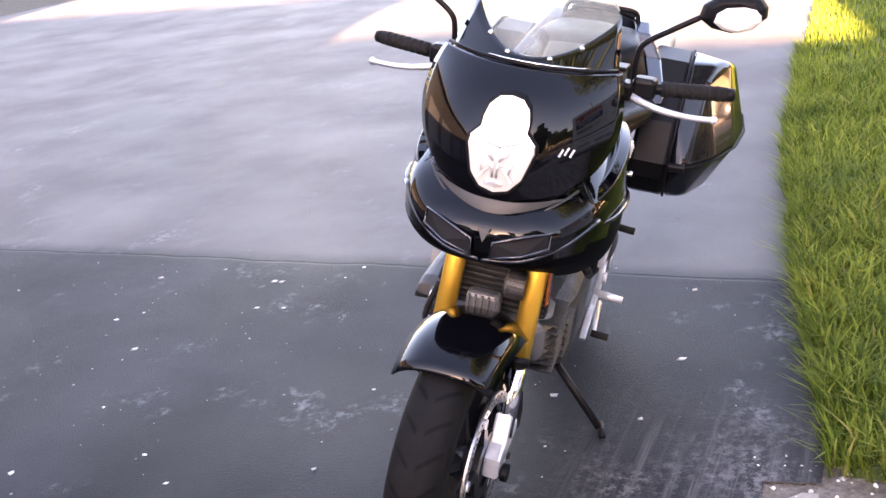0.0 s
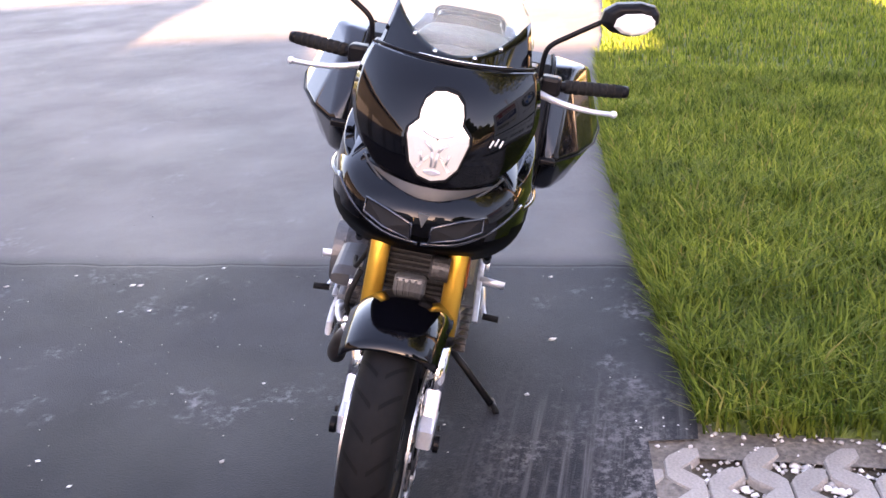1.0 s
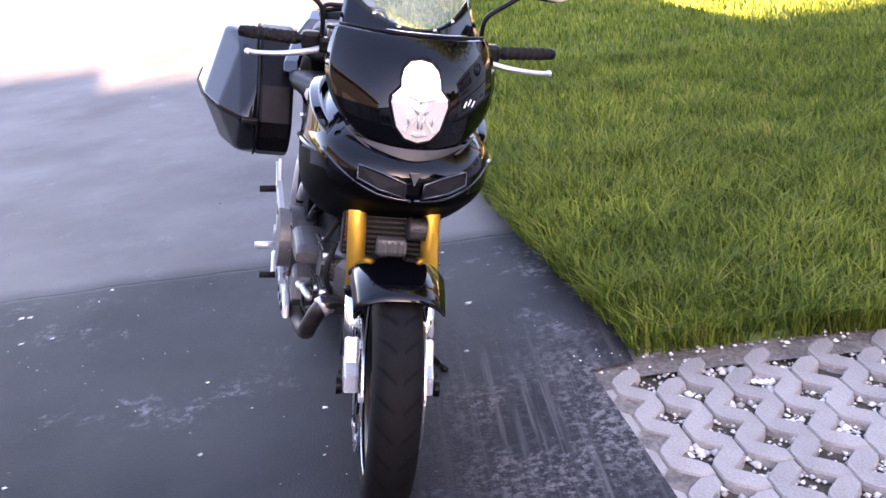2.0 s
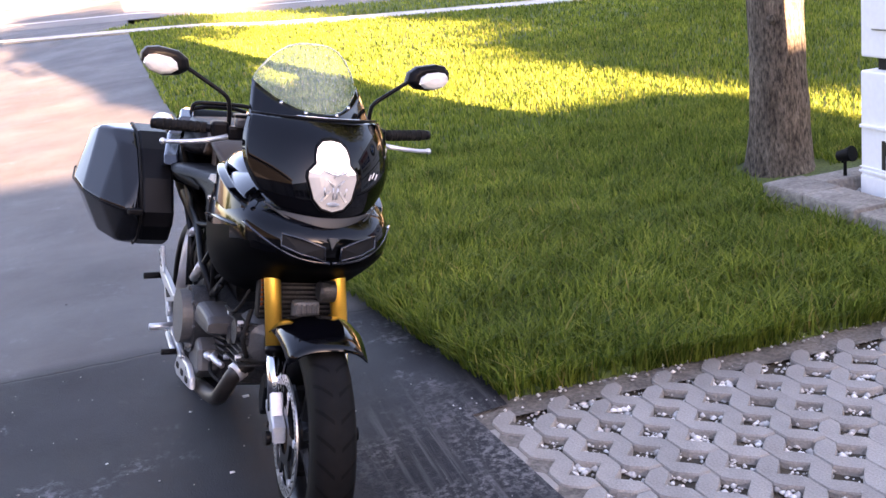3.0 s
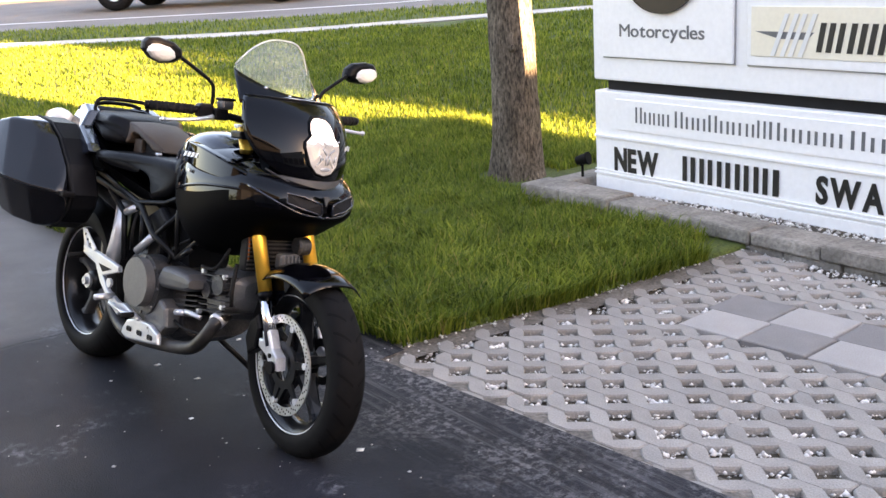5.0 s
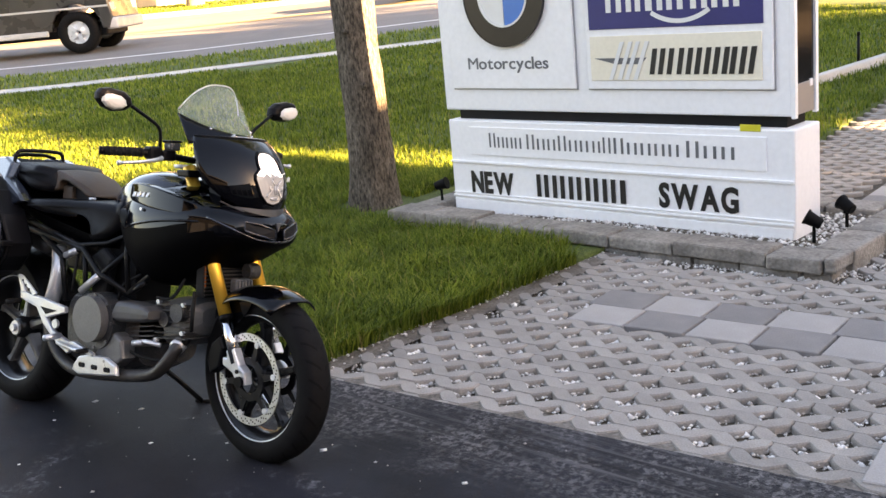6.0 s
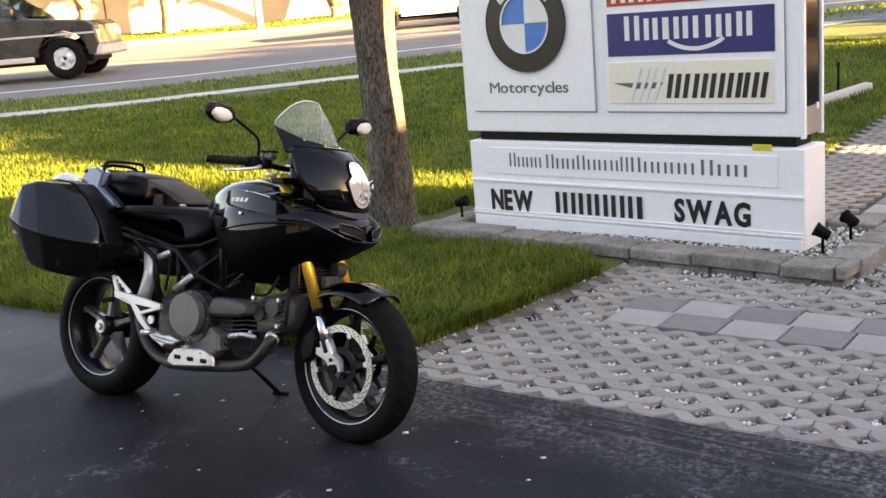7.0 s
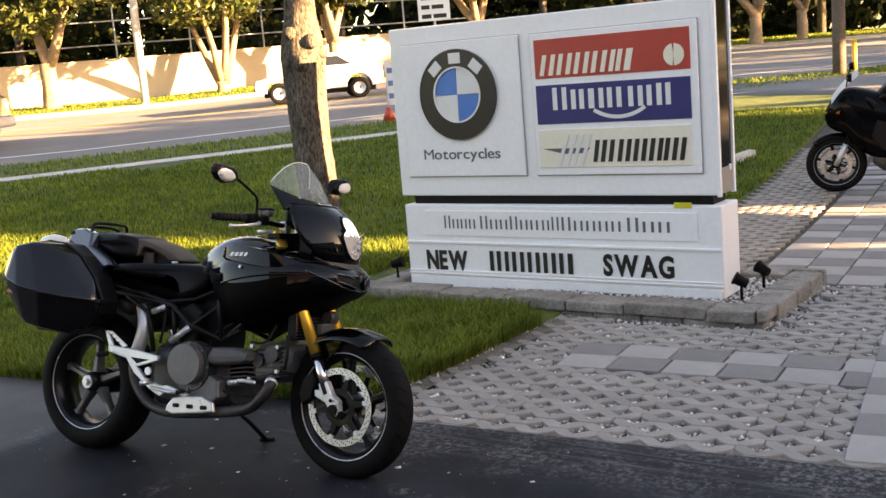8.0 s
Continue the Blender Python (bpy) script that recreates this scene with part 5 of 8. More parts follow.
    # the slot's inner shade is a near-black block
    part("hump_slot", slab([(-1.09, 0.862), (-1.085, 0.950), (-1.010, 0.938), (-0.945, 0.900), (-0.920, 0.862)], -0.072, 0.072, 0.004), M_DARK, hump)
    part("slot_pad", slab([(-1.09, 0.868), (-1.085, 0.922), (-1.025, 0.920), (-1.025, 0.868)], -0.090, 0.090, 0.006), M_HUMP, hump, "orange-brown pad in the slot")
    part("hump_clip", solid(-0.915, -0.890, -0.092, -0.074, 0.872, 0.882, 0.003), M_ALLOY, hump, "bright clip")
    rows = [(-0.72, 0.80, 0.69, 0.10, .5), (-0.95, 0.79, 0.70, 0.125, .5), (-1.10, 0.822, 0.745, 0.145, .5), (-1.214, 0.862, 0.775, 0.142, .6), (-1.32, 0.935, 0.82, 0.146, .7), (-1.40, 0.985, 0.862, 0.146, .75), (-1.47, 1.018, 0.895, 0.142, .75), (-1.500, 1.024, 0.912, 0.134, .7), (-1.510, 1.012, 0.93, 0.12, .5)]
    tail = part("tail_fairing", loft([oval(x, zt, zb, w, 40, 5.0, zm) for x, zt, zb, w, zm in rows_between(rows, 3)]), M_BELLY, b, "black tail fairing", smooth=True)
    for sd in (-1, 1):
        bmt = slab([(-1.505, 1.008), (-1.475, 1.028), (-1.400, 1.028), (-1.335, 1.005), (-1.300, 0.945), (-1.160, 0.885), (-1.130, 0.855), (-1.205, 0.832), (-1.330, 0.862), (-1.470, 0.915)], min(sd * 0.190, sd * 0.240), max(sd * 0.190, sd * 0.240), 0.008, 2)
        for v in bmt.verts:
            v.co.y -= sd * (0.030 * smoothstep(-1.36, -1.50, v.co.x) + 0.085 * smoothstep(0.875, 1.03, v.co.z))
        soften(part("tail_panel", bmt, M_TAIL, tail, "glossy side panel of the tail"), 0.003)
    hoop = [(-1.385, 0.112, 0.965), (-1.388, 0.112, 1.025), (-1.385, 0.098, 1.052), (-1.378, 0.05, 1.057), (-1.376, 0.0, 1.058)]
    rail = part("grab_rail", tube(mirror_of(hoop) + hoop[-2::-1], 0.0078, 10), M_SATIN, b, "black grab rail", smooth=True)
    part("rail_brace", tube([(-1.425, -0.098, 1.030), (-1.42, -0.05, 1.040), (-1.418, 0.0, 1.041), (-1.42, 0.05, 1.040), (-1.425, 0.098, 1.030)], 0.008, 8), M_SATIN, rail, smooth=True)
    for sd in (-1, 1):
        part("rear_indicator", loft([oval(x, zt, zb, w, 20, 2.3, .5, sd * 0.185) for x, zt, zb, w in ((-1.462, 0.965, 0.945, 0.010), (-1.485, 0.986, 0.922, 0.030), (-1.54, 0.998, 0.912, 0.042), (-1.60, 0.990, 0.920, 0.038), (-1.640, 0.968, 0.944, 0.016))]), M_LENS_WHITE, tail, "pale rounded rear indicator", smooth=True)
    part("tail_lamp", solid(-1.548, -1.518, -0.07, 0.07, 0.940, 0.990, 0.012), material("red_tail_lens", (0.25, 0.01, 0.008), (0.35, 0.015, 0.01), 10, 0.2), tail, "red tail lamp")
    part("number_plate_holder", slab([(-1.47, 0.84), (-1.50, 0.90), (-1.70, 0.68), (-1.69, 0.60), (-1.67, 0.62)], -0.05, 0.05, 0.004), M_SATIN, b, "black plate holder")
    for sd in (-1, 1):
        part("silencer", tube(both([(-1.12, 0.10, 0.66), (-1.30, 0.105, 0.74), (-1.53, 0.11, 0.84)], sd), 0.05, 18, 3, (0.03, 0.052, 0.052)), M_EXHAUST, b, "under-seat silencer", smooth=True)
    part("rear_hugger", loft([[((0.345 - 0.03 * abs(s) ** 3) * math.cos(a) - 1.475, 0.098 * s, 0.312 + (0.345 - 0.03 * abs(s) ** 3) * math.sin(a)) for s in np.linspace(-1, 1, 9)] for a in np.radians(np.linspace(20, 95, 10))], caps=False, closed=False), M_SATIN, b, smooth=True)

    # panniers: a round-shouldered case whose lid bulges out above a crease, with a sharp lower front corner
    outline = [(-1.114, 0.690), (-1.165, 0.800), (-1.250, 0.892), (-1.340, 0.945), (-1.450, 0.960), (-1.550, 0.942), (-1.620, 0.885), (-1.655, 0.790), (-1.645, 0.690), (-1.595, 0.610), (-1.490, 0.560), (-1.270, 0.548), (-1.195, 0.578), (-1.132, 0.638)]
    bulge = [(-1.105, 0.352, 0.696), (-1.210, 0.428, 0.708), (-1.320, 0.478, 0.726), (-1.430, 0.498, 0.750), (-1.515, 0.486, 0.778), (-1.590, 0.432, 0.806),
             (-1.385, 0.372, 0.946), (-1.300, 0.362, 0.905), (-1.520, 0.432, 0.930), (-1.450, 0.414, 0.946), (-1.588, 0.408, 0.888), (-1.278, 0.362, 0.554), (-1.370, 0.412, 0.572), (-1.450, 0.428, 0.592), (-1.540, 0.398, 0.640)]
    for sd in (-1, 1):
        pn = part("pannier", slab(outline, min(sd * 0.190, sd * 0.300), max(sd * 0.190, sd * 0.300), 0.012, 2), M_SATIN, b, "black hard pannier", smooth=False)
        bml = bmesh.new()
        for x, y, z in [(x, 0.304, z) for x, z in outline] + bulge:
            bml.verts.new((x, sd * y, z))
        bmesh.ops.convex_hull(bml, input=bml.verts[:])
        bmesh.ops.dissolve_limit(bml, angle_limit=radians(5), verts=bml.verts[:], edges=bml.edges[:])
        lid = part("pannier_lid", bml, M_CASE_BLACK, pn, "glossy black pannier lid", smooth=False)
        soften(lid, 0.012)
        part("lid_crease", tube(both([(x, y + 0.002, z) for x, y, z in bulge[:6]], sd), 0.0032, 6, 0), M_SATIN, lid, smooth=True)
        part("lid_seam", tube([(x, sd * 0.302, z) for x, z in outline + outline[:1]], 0.004, 6, 0), M_DARK, pn, "dark seam round the lid", smooth=True)
        part("pannier_latch", solid(-1.112, -1.078, sd * 0.325 - 0.025, sd * 0.325 + 0.025, 0.684, 0.704, 0.005), M_SATIN, pn, "black latch")
        part("pannier_reflector", solid(-1.510, -1.465, sd * 0.462 - 0.012, sd * 0.462 + 0.012, 0.715, 0.736, 0.004), material("red_reflector", (0.20, 0.015, 0.008), (0.3, 0.025, 0.01), 20, 0.3) if sd < 0 else bpy.data.materials["red_reflector"], pn, "small red reflector")
        pn.matrix_basis = Matrix.Translation((0.010, -0.010, 0.0))
        part("pannier_bracket", tube(both([(-1.20, 0.14, 0.78), (-1.30, 0.20, 0.80), (-1.50, 0.20, 0.84), (-1.58, 0.13, 0.90)], sd), 0.009, 8), M_FRAME, b, smooth=True)

    # trellis frame
    for sd in (-1, 1):
        def bars_of(*runs):
            for pts, r in runs:
                part("frame_tube", tube(both([(x, y, z) for x, y, z in pts], sd), r * 0.78, 10, 0), M_FRAME, b, smooth=True)
        bars_of(([(-0.25, 0.05, 0.90), (-0.55, 0.10, 0.785), (-0.74, 0.125, 0.715), (-0.86, 0.165, 0.700), (-1.00, 0.165, 0.733), (-1.24, 0.14, 0.775)], 0.0135), ([(-0.25, 0.05, 0.80), (-0.41, 0.15, 0.65), (-0.545, 0.172, 0.545)], 0.0145),
                ([(-0.545, 0.172, 0.545), (-0.725, 0.175, 0.608), (-0.825, 0.172, 0.688), (-1.24, 0.15, 0.745)], 0.0145), ([(-0.57, 0.17, 0.69), (-0.822, 0.172, 0.530)], 0.0125), ([(-0.545, 0.172, 0.545), (-0.568, 0.17, 0.69), (-0.58, 0.15, 0.79)], 0.0125),
                ([(-1.10, 0.16, 0.72), (-0.965, 0.165, 0.650), (-0.925, 0.17, 0.48)], 0.0145), ([(-0.965, 0.165, 0.648), (-0.825, 0.17, 0.690)], 0.0115), ([(-0.825, 0.165, 0.688), (-0.805, 0.17, 0.53)], 0.0125), ([(-0.545, 0.17, 0.545), (-0.458, 0.168, 0.593)], 0.012))
        part("frame_sleeve", tube(both([(-0.719, 0.176, 0.596), (-0.822, 0.176, 0.530)], sd), 0.0145, 12, 0), M_PIPE, b, "bare metal sleeve", smooth=True)
        part("frame_sleeve", tube(both([(-0.862, 0.173, 0.680), (-0.932, 0.173, 0.656)], sd), 0.0135, 12, 0), M_PIPE, b, "bare metal sleeve", smooth=True)

    # engine
    eng = part("engine", loft([oval(x, zt, zb, w, 24, 4.0, .5) for x, zt, zb, w in ((-0.98, 0.47, 0.30, 0.12), (-0.93, 0.52, 0.24, 0.155), (-0.75, 0.53, 0.225, 0.165), (-0.60, 0.50, 0.235, 0.16), (-0.52, 0.47, 0.27, 0.14))]), M_ENGINE, b, "dark grey twin-cylinder engine", smooth=False)
    part("clutch_cover", drum(-0.689, -0.15, -0.245, 0.440, 0.086, 0.012), M_CASE, eng, "round grey clutch cover", smooth=False)
    part("clutch_ring", drum(-0.683, -0.14, -0.212, 0.432, 0.105, 0.01), M_ENGINE, eng)
    for k in range(8):
        a = 2 * math.pi * k / 8
        part("cover_bolt", drum(-0.683 + 0.098 * math.cos(a), -0.210, -0.218, 0.432 + 0.098 * math.sin(a), 0.006, 0.001, 6), M_CASE, eng)
    part("side_cover", slab([(-0.69, 0.31), (-0.65, 0.365), (-0.58, 0.400), (-0.535, 0.375), (-0.525, 0.31), (-0.57, 0.275), (-0.65, 0.28)], -0.205, -0.14, 0.012), M_CASE, eng, "grey side cover")
    part("belt_cover", loft([oval(x, zt, zb, 0.05, 20, 4.0, .5, -0.165) for x, zt, zb in ((-0.580, 0.490, 0.450), (-0.565, 0.518, 0.440), (-0.50, 0.520, 0.445), (-0.41, 0.514, 0.455), (-0.38, 0.500, 0.47))]), M_BELT, eng, "black belt cover", smooth=False)
    part("belt_cover", slab([(-0.80, 0.50), (-0.72, 0.50), (-0.68, 0.66), (-0.74, 0.70), (-0.82, 0.66)], -0.15, -0.11, 0.014), M_DARK, eng, "black belt cover")
    part("rear_cylinder", loft([oval(x, zt, zb, 0.085, 20, 4.0, .5) for x, zt, zb in ((-0.86, 0.72, 0.48), (-0.80, 0.78, 0.46), (-0.68, 0.78, 0.46), (-0.62, 0.72, 0.48))]), M_DARK, eng)
    head = part("cylinder_head", loft([oval(x, zt, zb, w, 20, 3.6, .5) for x, zt, zb, w in ((-0.43, 0.52, 0.38, 0.10), (-0.39, 0.545, 0.36, 0.135), (-0.30, 0.555, 0.38, 0.14), (-0.25, 0.54, 0.42, 0.125), (-0.235, 0.52, 0.45, 0.09))]), M_CASE, eng, "front cylinder head", smooth=False)
    part("head_cap", drum(-0.295, -0.12, -0.160, 0.500, 0.034, 0.008, 24), M_ENGINE, head)
    part("head_cap", drum(-0.365, -0.12, -0.158, 0.470, 0.026, 0.008, 24), M_ENGINE, head)
    for k in range(7):
        z = 0.395 + k * 0.020
        part("head_fin", slab([(-0.42, z), (-0.255, z + 0.012), (-0.255, z + 0.017), (-0.42, z + 0.005)], -0.150, 0.150, 0.001, 1), M_ENGINE, head)
    for x, z in ((-0.40, 0.53), (-0.27, 0.53), (-0.41, 0.39), (-0.27, 0.43)):
        part("head_bolt", drum(x, -0.140, -0.156, z, 0.009, 0.002, 6), M_ALLOY, head)
    for k in range(6):
        z = 0.345 + k * 0.018
        part("cooling_fin", slab([(-0.56, z), (-0.42, z + 0.02), (-0.42, z + 0.026), (-0.56, z + 0.006)], -0.155, 0.155, 0.001, 1), M_ENGINE, eng)
    part("oil_cooler", solid(-0.245, -0.205, -0.12, 0.12, 0.56, 0.68, 0.006), M_DARK, eng, "finned oil cooler")
    for k in range(8):
        part("cooler_fin", solid(-0.206, -0.200, -0.115, 0.115, 0.568 + k * 0.0135, 0.573 + k * 0.0135), M_ENGINE, eng)
    part("horn", drum(-0.15, 0.030, 0.075, 0.655, 0.030, 0.006, 24), M_ENGINE, b, "round dark grey horn")
    part("regulator", solid(-0.155, -0.115, -0.044, 0.030, 0.578, 0.632, 0.010), M_CASE, b, "pale finned regulator block")
    for k in range(5):
        part("regulator_fin", solid(-0.117, -0.108, -0.040 + k * 0.0145, -0.034 + k * 0.0145, 0.582, 0.628, 0.001, 1), M_CASE, b)
    for pts, r in (([(-0.245, -0.13, 0.44), (-0.22, -0.15, 0.50), (-0.235, -0.13, 0.58)], 0.007), ([(-0.50, -0.16, 0.37), (-0.42, -0.185, 0.385), (-0.36, -0.17, 0.378)], 0.009), ([(-0.54, -0.165, 0.335), (-0.45, -0.18, 0.325), (-0.36, -0.16, 0.32)], 0.005),
                   ([(-0.62, -0.16, 0.52), (-0.57, -0.17, 0.58), (-0.50, -0.15, 0.62)], 0.006), ([(-0.90, -0.16, 0.52), (-0.86, -0.18, 0.60), (-0.88, -0.15, 0.69)], 0.006), ([(-0.30, -0.12, 0.62), (-0.33, -0.15, 0.55), (-0.40, -0.16, 0.545)], 0.006)):
        part("hose", tube(pts, r, 8), M_RUBBER_PART if r < 0.008 else M_ALLOY, eng, smooth=True)
    part("sensor", tube([(-0.485, -0.19, 0.372), (-0.44, -0.19, 0.380)], 0.011, 12, 0), M_ALLOY, eng, smooth=True)
    # exhaust, stand, footrests
    ex = part("exhaust_pipe", tube([(-0.31, -0.10, 0.40), (-0.30, -0.145, 0.375), (-0.33, -0.165, 0.32), (-0.40, -0.170, 0.268), (-0.56, -0.178, 0.242), (-0.80, -0.18, 0.225), (-0.93, -0.17, 0.250), (-1.01, -0.165, 0.32), (-1.045, -0.16, 0.40), (-1.035, -0.155, 0.48), (-1.00, -0.15, 0.58), (-1.03, -0.12, 0.66)], 0.0235, 16, 4), M_EXHAUST, b, "dark curved exhaust pipe", smooth=True)
    part("exhaust_collar", tube([(-0.308, -0.125, 0.388), (-0.30, -0.148, 0.374)], 0.028, 16, 0), M_PIPE, ex, smooth=True)
    part("exhaust_riser", tube([(-1.045, -0.162, 0.44), (-1.012, -0.160, 0.52), (-0.998, -0.155, 0.60), (-1.035, -0.13, 0.675)], 0.0295, 16, 4), M_PIPE, ex, "brushed steel riser pipe", smooth=True)
    guard = part("heat_guard", slab([(-0.790, 0.258), (-0.760, 0.292), (-0.70, 0.306), (-0.60, 0.308), (-0.540, 0.284), (-0.532, 0.248), (-0.60, 0.238), (-0.76, 0.222), (-0.798, 0.236)], -0.225, -0.205, 0.007), M_ALLOY, ex, "alloy heat guard with three slots")
    # slots are near-black blocks on the uncut guard, painted as shade
    for x in (-0.735, -0.66, -0.585):
        part("guard_slot", solid(x - 0.017, x + 0.017, -0.2275, -0.222, 0.254, 0.272, 0.006), M_DARK, guard)
    for sd in (-1, 1):
        y = 0.178 if sd > 0 else -0.225
        br = part("footrest_bracket", slab([(-1.133, 0.501), (-1.100, 0.501), (-0.988, 0.489), (-0.840, 0.467), (-0.839, 0.446), (-0.958, 0.414), (-0.912, 0.369), (-0.821, 0.341), (-0.781, 0.345), (-0.662, 0.312), (-0.671, 0.302), (-0.785, 0.319), (-0.821, 0.294), (-0.881, 0.320), (-0.977, 0.388), (-1.024, 0.448), (-1.131, 0.472)], y - 0.009, y + 0.009, 0.004), M_ALLOY, b, "bare alloy footrest bracket")
        # window and heel holes: near-black pieces for the shade in openings
        part("bracket_window", slab([(-0.996, 0.455), (-0.887, 0.448), (-0.959, 0.428)], y - 0.0105, y + 0.0105, 0.001, 1), M_DARK, br)
        part("heel_plate", slab([(-1.130, 0.559), (-1.108, 0.565), (-1.014, 0.503), (-1.038, 0.492)], y + sd * 0.012 - 0.003, y + sd * 0.012 + 0.003, 0.002), M_ALLOY, br, "drilled alloy heel plate")
        for hx, hz in ((-1.107, 0.546), (-1.087, 0.529), (-1.065, 0.514)):
            part("heel_hole", drum(hx, y + sd * 0.008, y + sd * 0.0165, hz, 0.005, 0.0005, 10), M_DARK, br)
        part("passenger_arm", slab([(-1.159, 0.564), (-1.141, 0.565), (-1.103, 0.498), (-1.128, 0.487)], y - 0.006, y + 0.006, 0.003), M_ALLOY, br)
        part("footrest", tube([(-0.875, y, 0.355), (-0.865, y + sd * 0.075, 0.352)], 0.0115, 12, 0), M_ALLOY, br, "bare alloy footrest", smooth=True)
        part("passenger_footrest", tube([(-1.145, y, 0.462), (-1.140, y + sd * 0.06, 0.459)], 0.011, 12, 0), M_RUBBER_PART, br, smooth=True)
        part("pedal", tube([(-0.87, y + sd * 0.015, 0.33), (-0.76, y + sd * 0.02, 0.318), (-0.68, y + sd * 0.025, 0.325)], 0.008, 10, 0), M_ALLOY, br, smooth=True)
        part("pedal_tip", tube([(-0.68, y + sd * 0.02, 0.325), (-0.675, y + sd * 0.065, 0.325)], 0.0095, 10, 0), M_RUBBER_PART, br, smooth=True)
        part("adjuster", drum(-0.885, y + sd * 0.008, y + sd * 0.02, 0.40, 0.017, 0.003, 18), M_ALLOY, br)
    st = part("side_stand", tube([(-0.68, 0.10, 0.235), (-0.655, 0.18, 0.165), (-0.628, 0.270, 0.082)], 0.0105, 10, 0), M_FRAME, b, "black side stand", smooth=True)
    part("stand_spring", tube([(-0.70, 0.10, 0.24), (-0.670, 0.145, 0.19)], 0.008, 8, 0), M_ALLOY, st, smooth=True)
    part("stand_foot", tube([(-0.660, 0.272, 0.077), (-0.585, 0.286, 0.081)], 0.0095, 8, 0), M_FRAME, st, smooth=True)
    part("swingarm", tube([(-0.96, 0.10, 0.36), (-1.20, 0.145, 0.35), (-1.415, 0.135, 0.318)], 0.035, 16, 4, (0.045, 0.04, 0.048)), M_SATIN, b, "black single-sided swingarm", smooth=True)
    part("rear_hub", drum(-1.415, 0.16, 0.05, 0.312, 0.06, 0.01, 28), M_SATIN, b)
    part("rear_sprocket", lathe([(0.06, 0.168), (0.098, 0.168), (0.098, 0.174), (0.06, 0.174)], 42), M_ALLOY, b, "rear sprocket", m=pose(-1.415, 0, 0.312))
    # the steering is turned a little to the bike's right
    pivot = Matrix.Translation((-0.20, 0, 0.73))
    steer = pivot @ Matrix.Rotation(radians(-4.8), 4, Vector((-0.42, 0, 0.907))) @ pivot.inverted()
    for ob in b.children:
        if ob.name.split(".")[0] in ("front_wheel", "fork_leg", "lower_yoke", "upper_yoke", "front_mudguard", "mudguard_stay", "handlebar", "mirror_stem", "mirror"):
            ob.matrix_basis = steer @ ob.matrix_basis
    b.matrix_world = pose(2.035, -3.382, 0.0, 0, 0, 6.8) @ pose(0, 0, 0, -14, 0, 0)
    return b


build_bike()


# ---- tree beside the sign ----
def blades(name, xs, ys, zs, heights, widths, rng, mat, lean=0.45, ang=None):
    """Bent grass blades: two tapering segments each."""
    n = len(xs)
    ang = rng.uniform(0, 2 * np.pi, n) if ang is None else ang
    tilt = rng.uniform(0.1, lean, n) * heights
    dx, dy = np.cos(ang), np.sin(ang)
    px, py = -dy * widths * 0.5, dx * widths * 0.5
    base = np.stack([xs, ys, zs - 0.01], -1)
    side = np.stack([px, py, np.zeros(n)], -1)
    mid = base + np.stack([dx * tilt * 0.35, dy * tilt * 0.35, heights * 0.6], -1)
    top = base + np.stack([dx * tilt, dy * tilt, heights * rng.uniform(0.85, 1.0, n)], -1)
    verts = np.stack([base - side, base + side, mid + side * 0.8, mid - side * 0.8, top], 1).reshape(-1, 3)
    o = np.arange(n)[:, None] * 5
    tris = np.concatenate([o + [0, 1, 2], o + [0, 2, 3], o + [3, 2, 4]], 1).reshape(-1, 3)
    return raw(name, verts, tris, mat)


def leaf_cloud(centres, sizes, count, rng, leaf, flat=0.7):
    """Many small leaves strewn through clumps; returns vertices and quads."""
    c = np.array(centres)
    pick = rng.integers(0, len(c), count)
    d = rng.normal(size=(count, 3))
    d /= np.linalg.norm(d, axis=1)[:, None]
    rad = rng.uniform(0.35, 1.0, count) ** 0.5
    p = c[pick] + d * (np.array(sizes)[pick] * rad)[:, None] * (1, 1, flat)
    a = rng.normal(size=(count, 3))
    a /= np.linalg.norm(a, axis=1)[:, None]
    b = np.cross(a, rng.normal(size=(count, 3)))
    b /= np.linalg.norm(b, axis=1)[:, None]
    s = leaf * rng.uniform(0.6, 1.3, count)[:, None]
    verts = np.stack([p - a * s, p - b * s * 0.45, p + a * s, p + b * s * 0.45], 1).reshape(-1, 3)
    return verts, np.arange(count * 4).reshape(-1, 4)


def limb(points, radii, n=12, rough=0.0, seed=0):
    bm = tube_path(points, radii, n)
    if rough:
        for v in bm.verts:
            v.co += rough * noise.noise_vector(v.co * 6 + Vector((seed, 0, 0)))
    return bm


def tube_path(points, radii, n=12):
    pts = [Vector(p) for p in points]
    rows, ref = [], Vector((1, 0.2, 0))
    bm = bmesh.new()
    for i, p in enumerate(pts):
        d = (pts[min(i + 1, len(pts) - 1)] - pts[max(i - 1, 0)]).normalized()
        ref = (ref - d * ref.dot(d)).normalized()
        side = d.cross(ref)
        rows.append([bm.verts.new(p + radii[i] * (math.cos(2 * math.pi * k / n) * ref + math.sin(2 * math.pi * k / n) * side)) for k in range(n)])
    for a, b in zip(rows, rows[1:]):
        for i in range(n):
            bm.faces.new((a[i], a[(i + 1) % n], b[(i + 1) % n], b[i]))
    bm.faces.new(rows[0][::-1])
    bm.faces.new(rows[-1])
    return bm


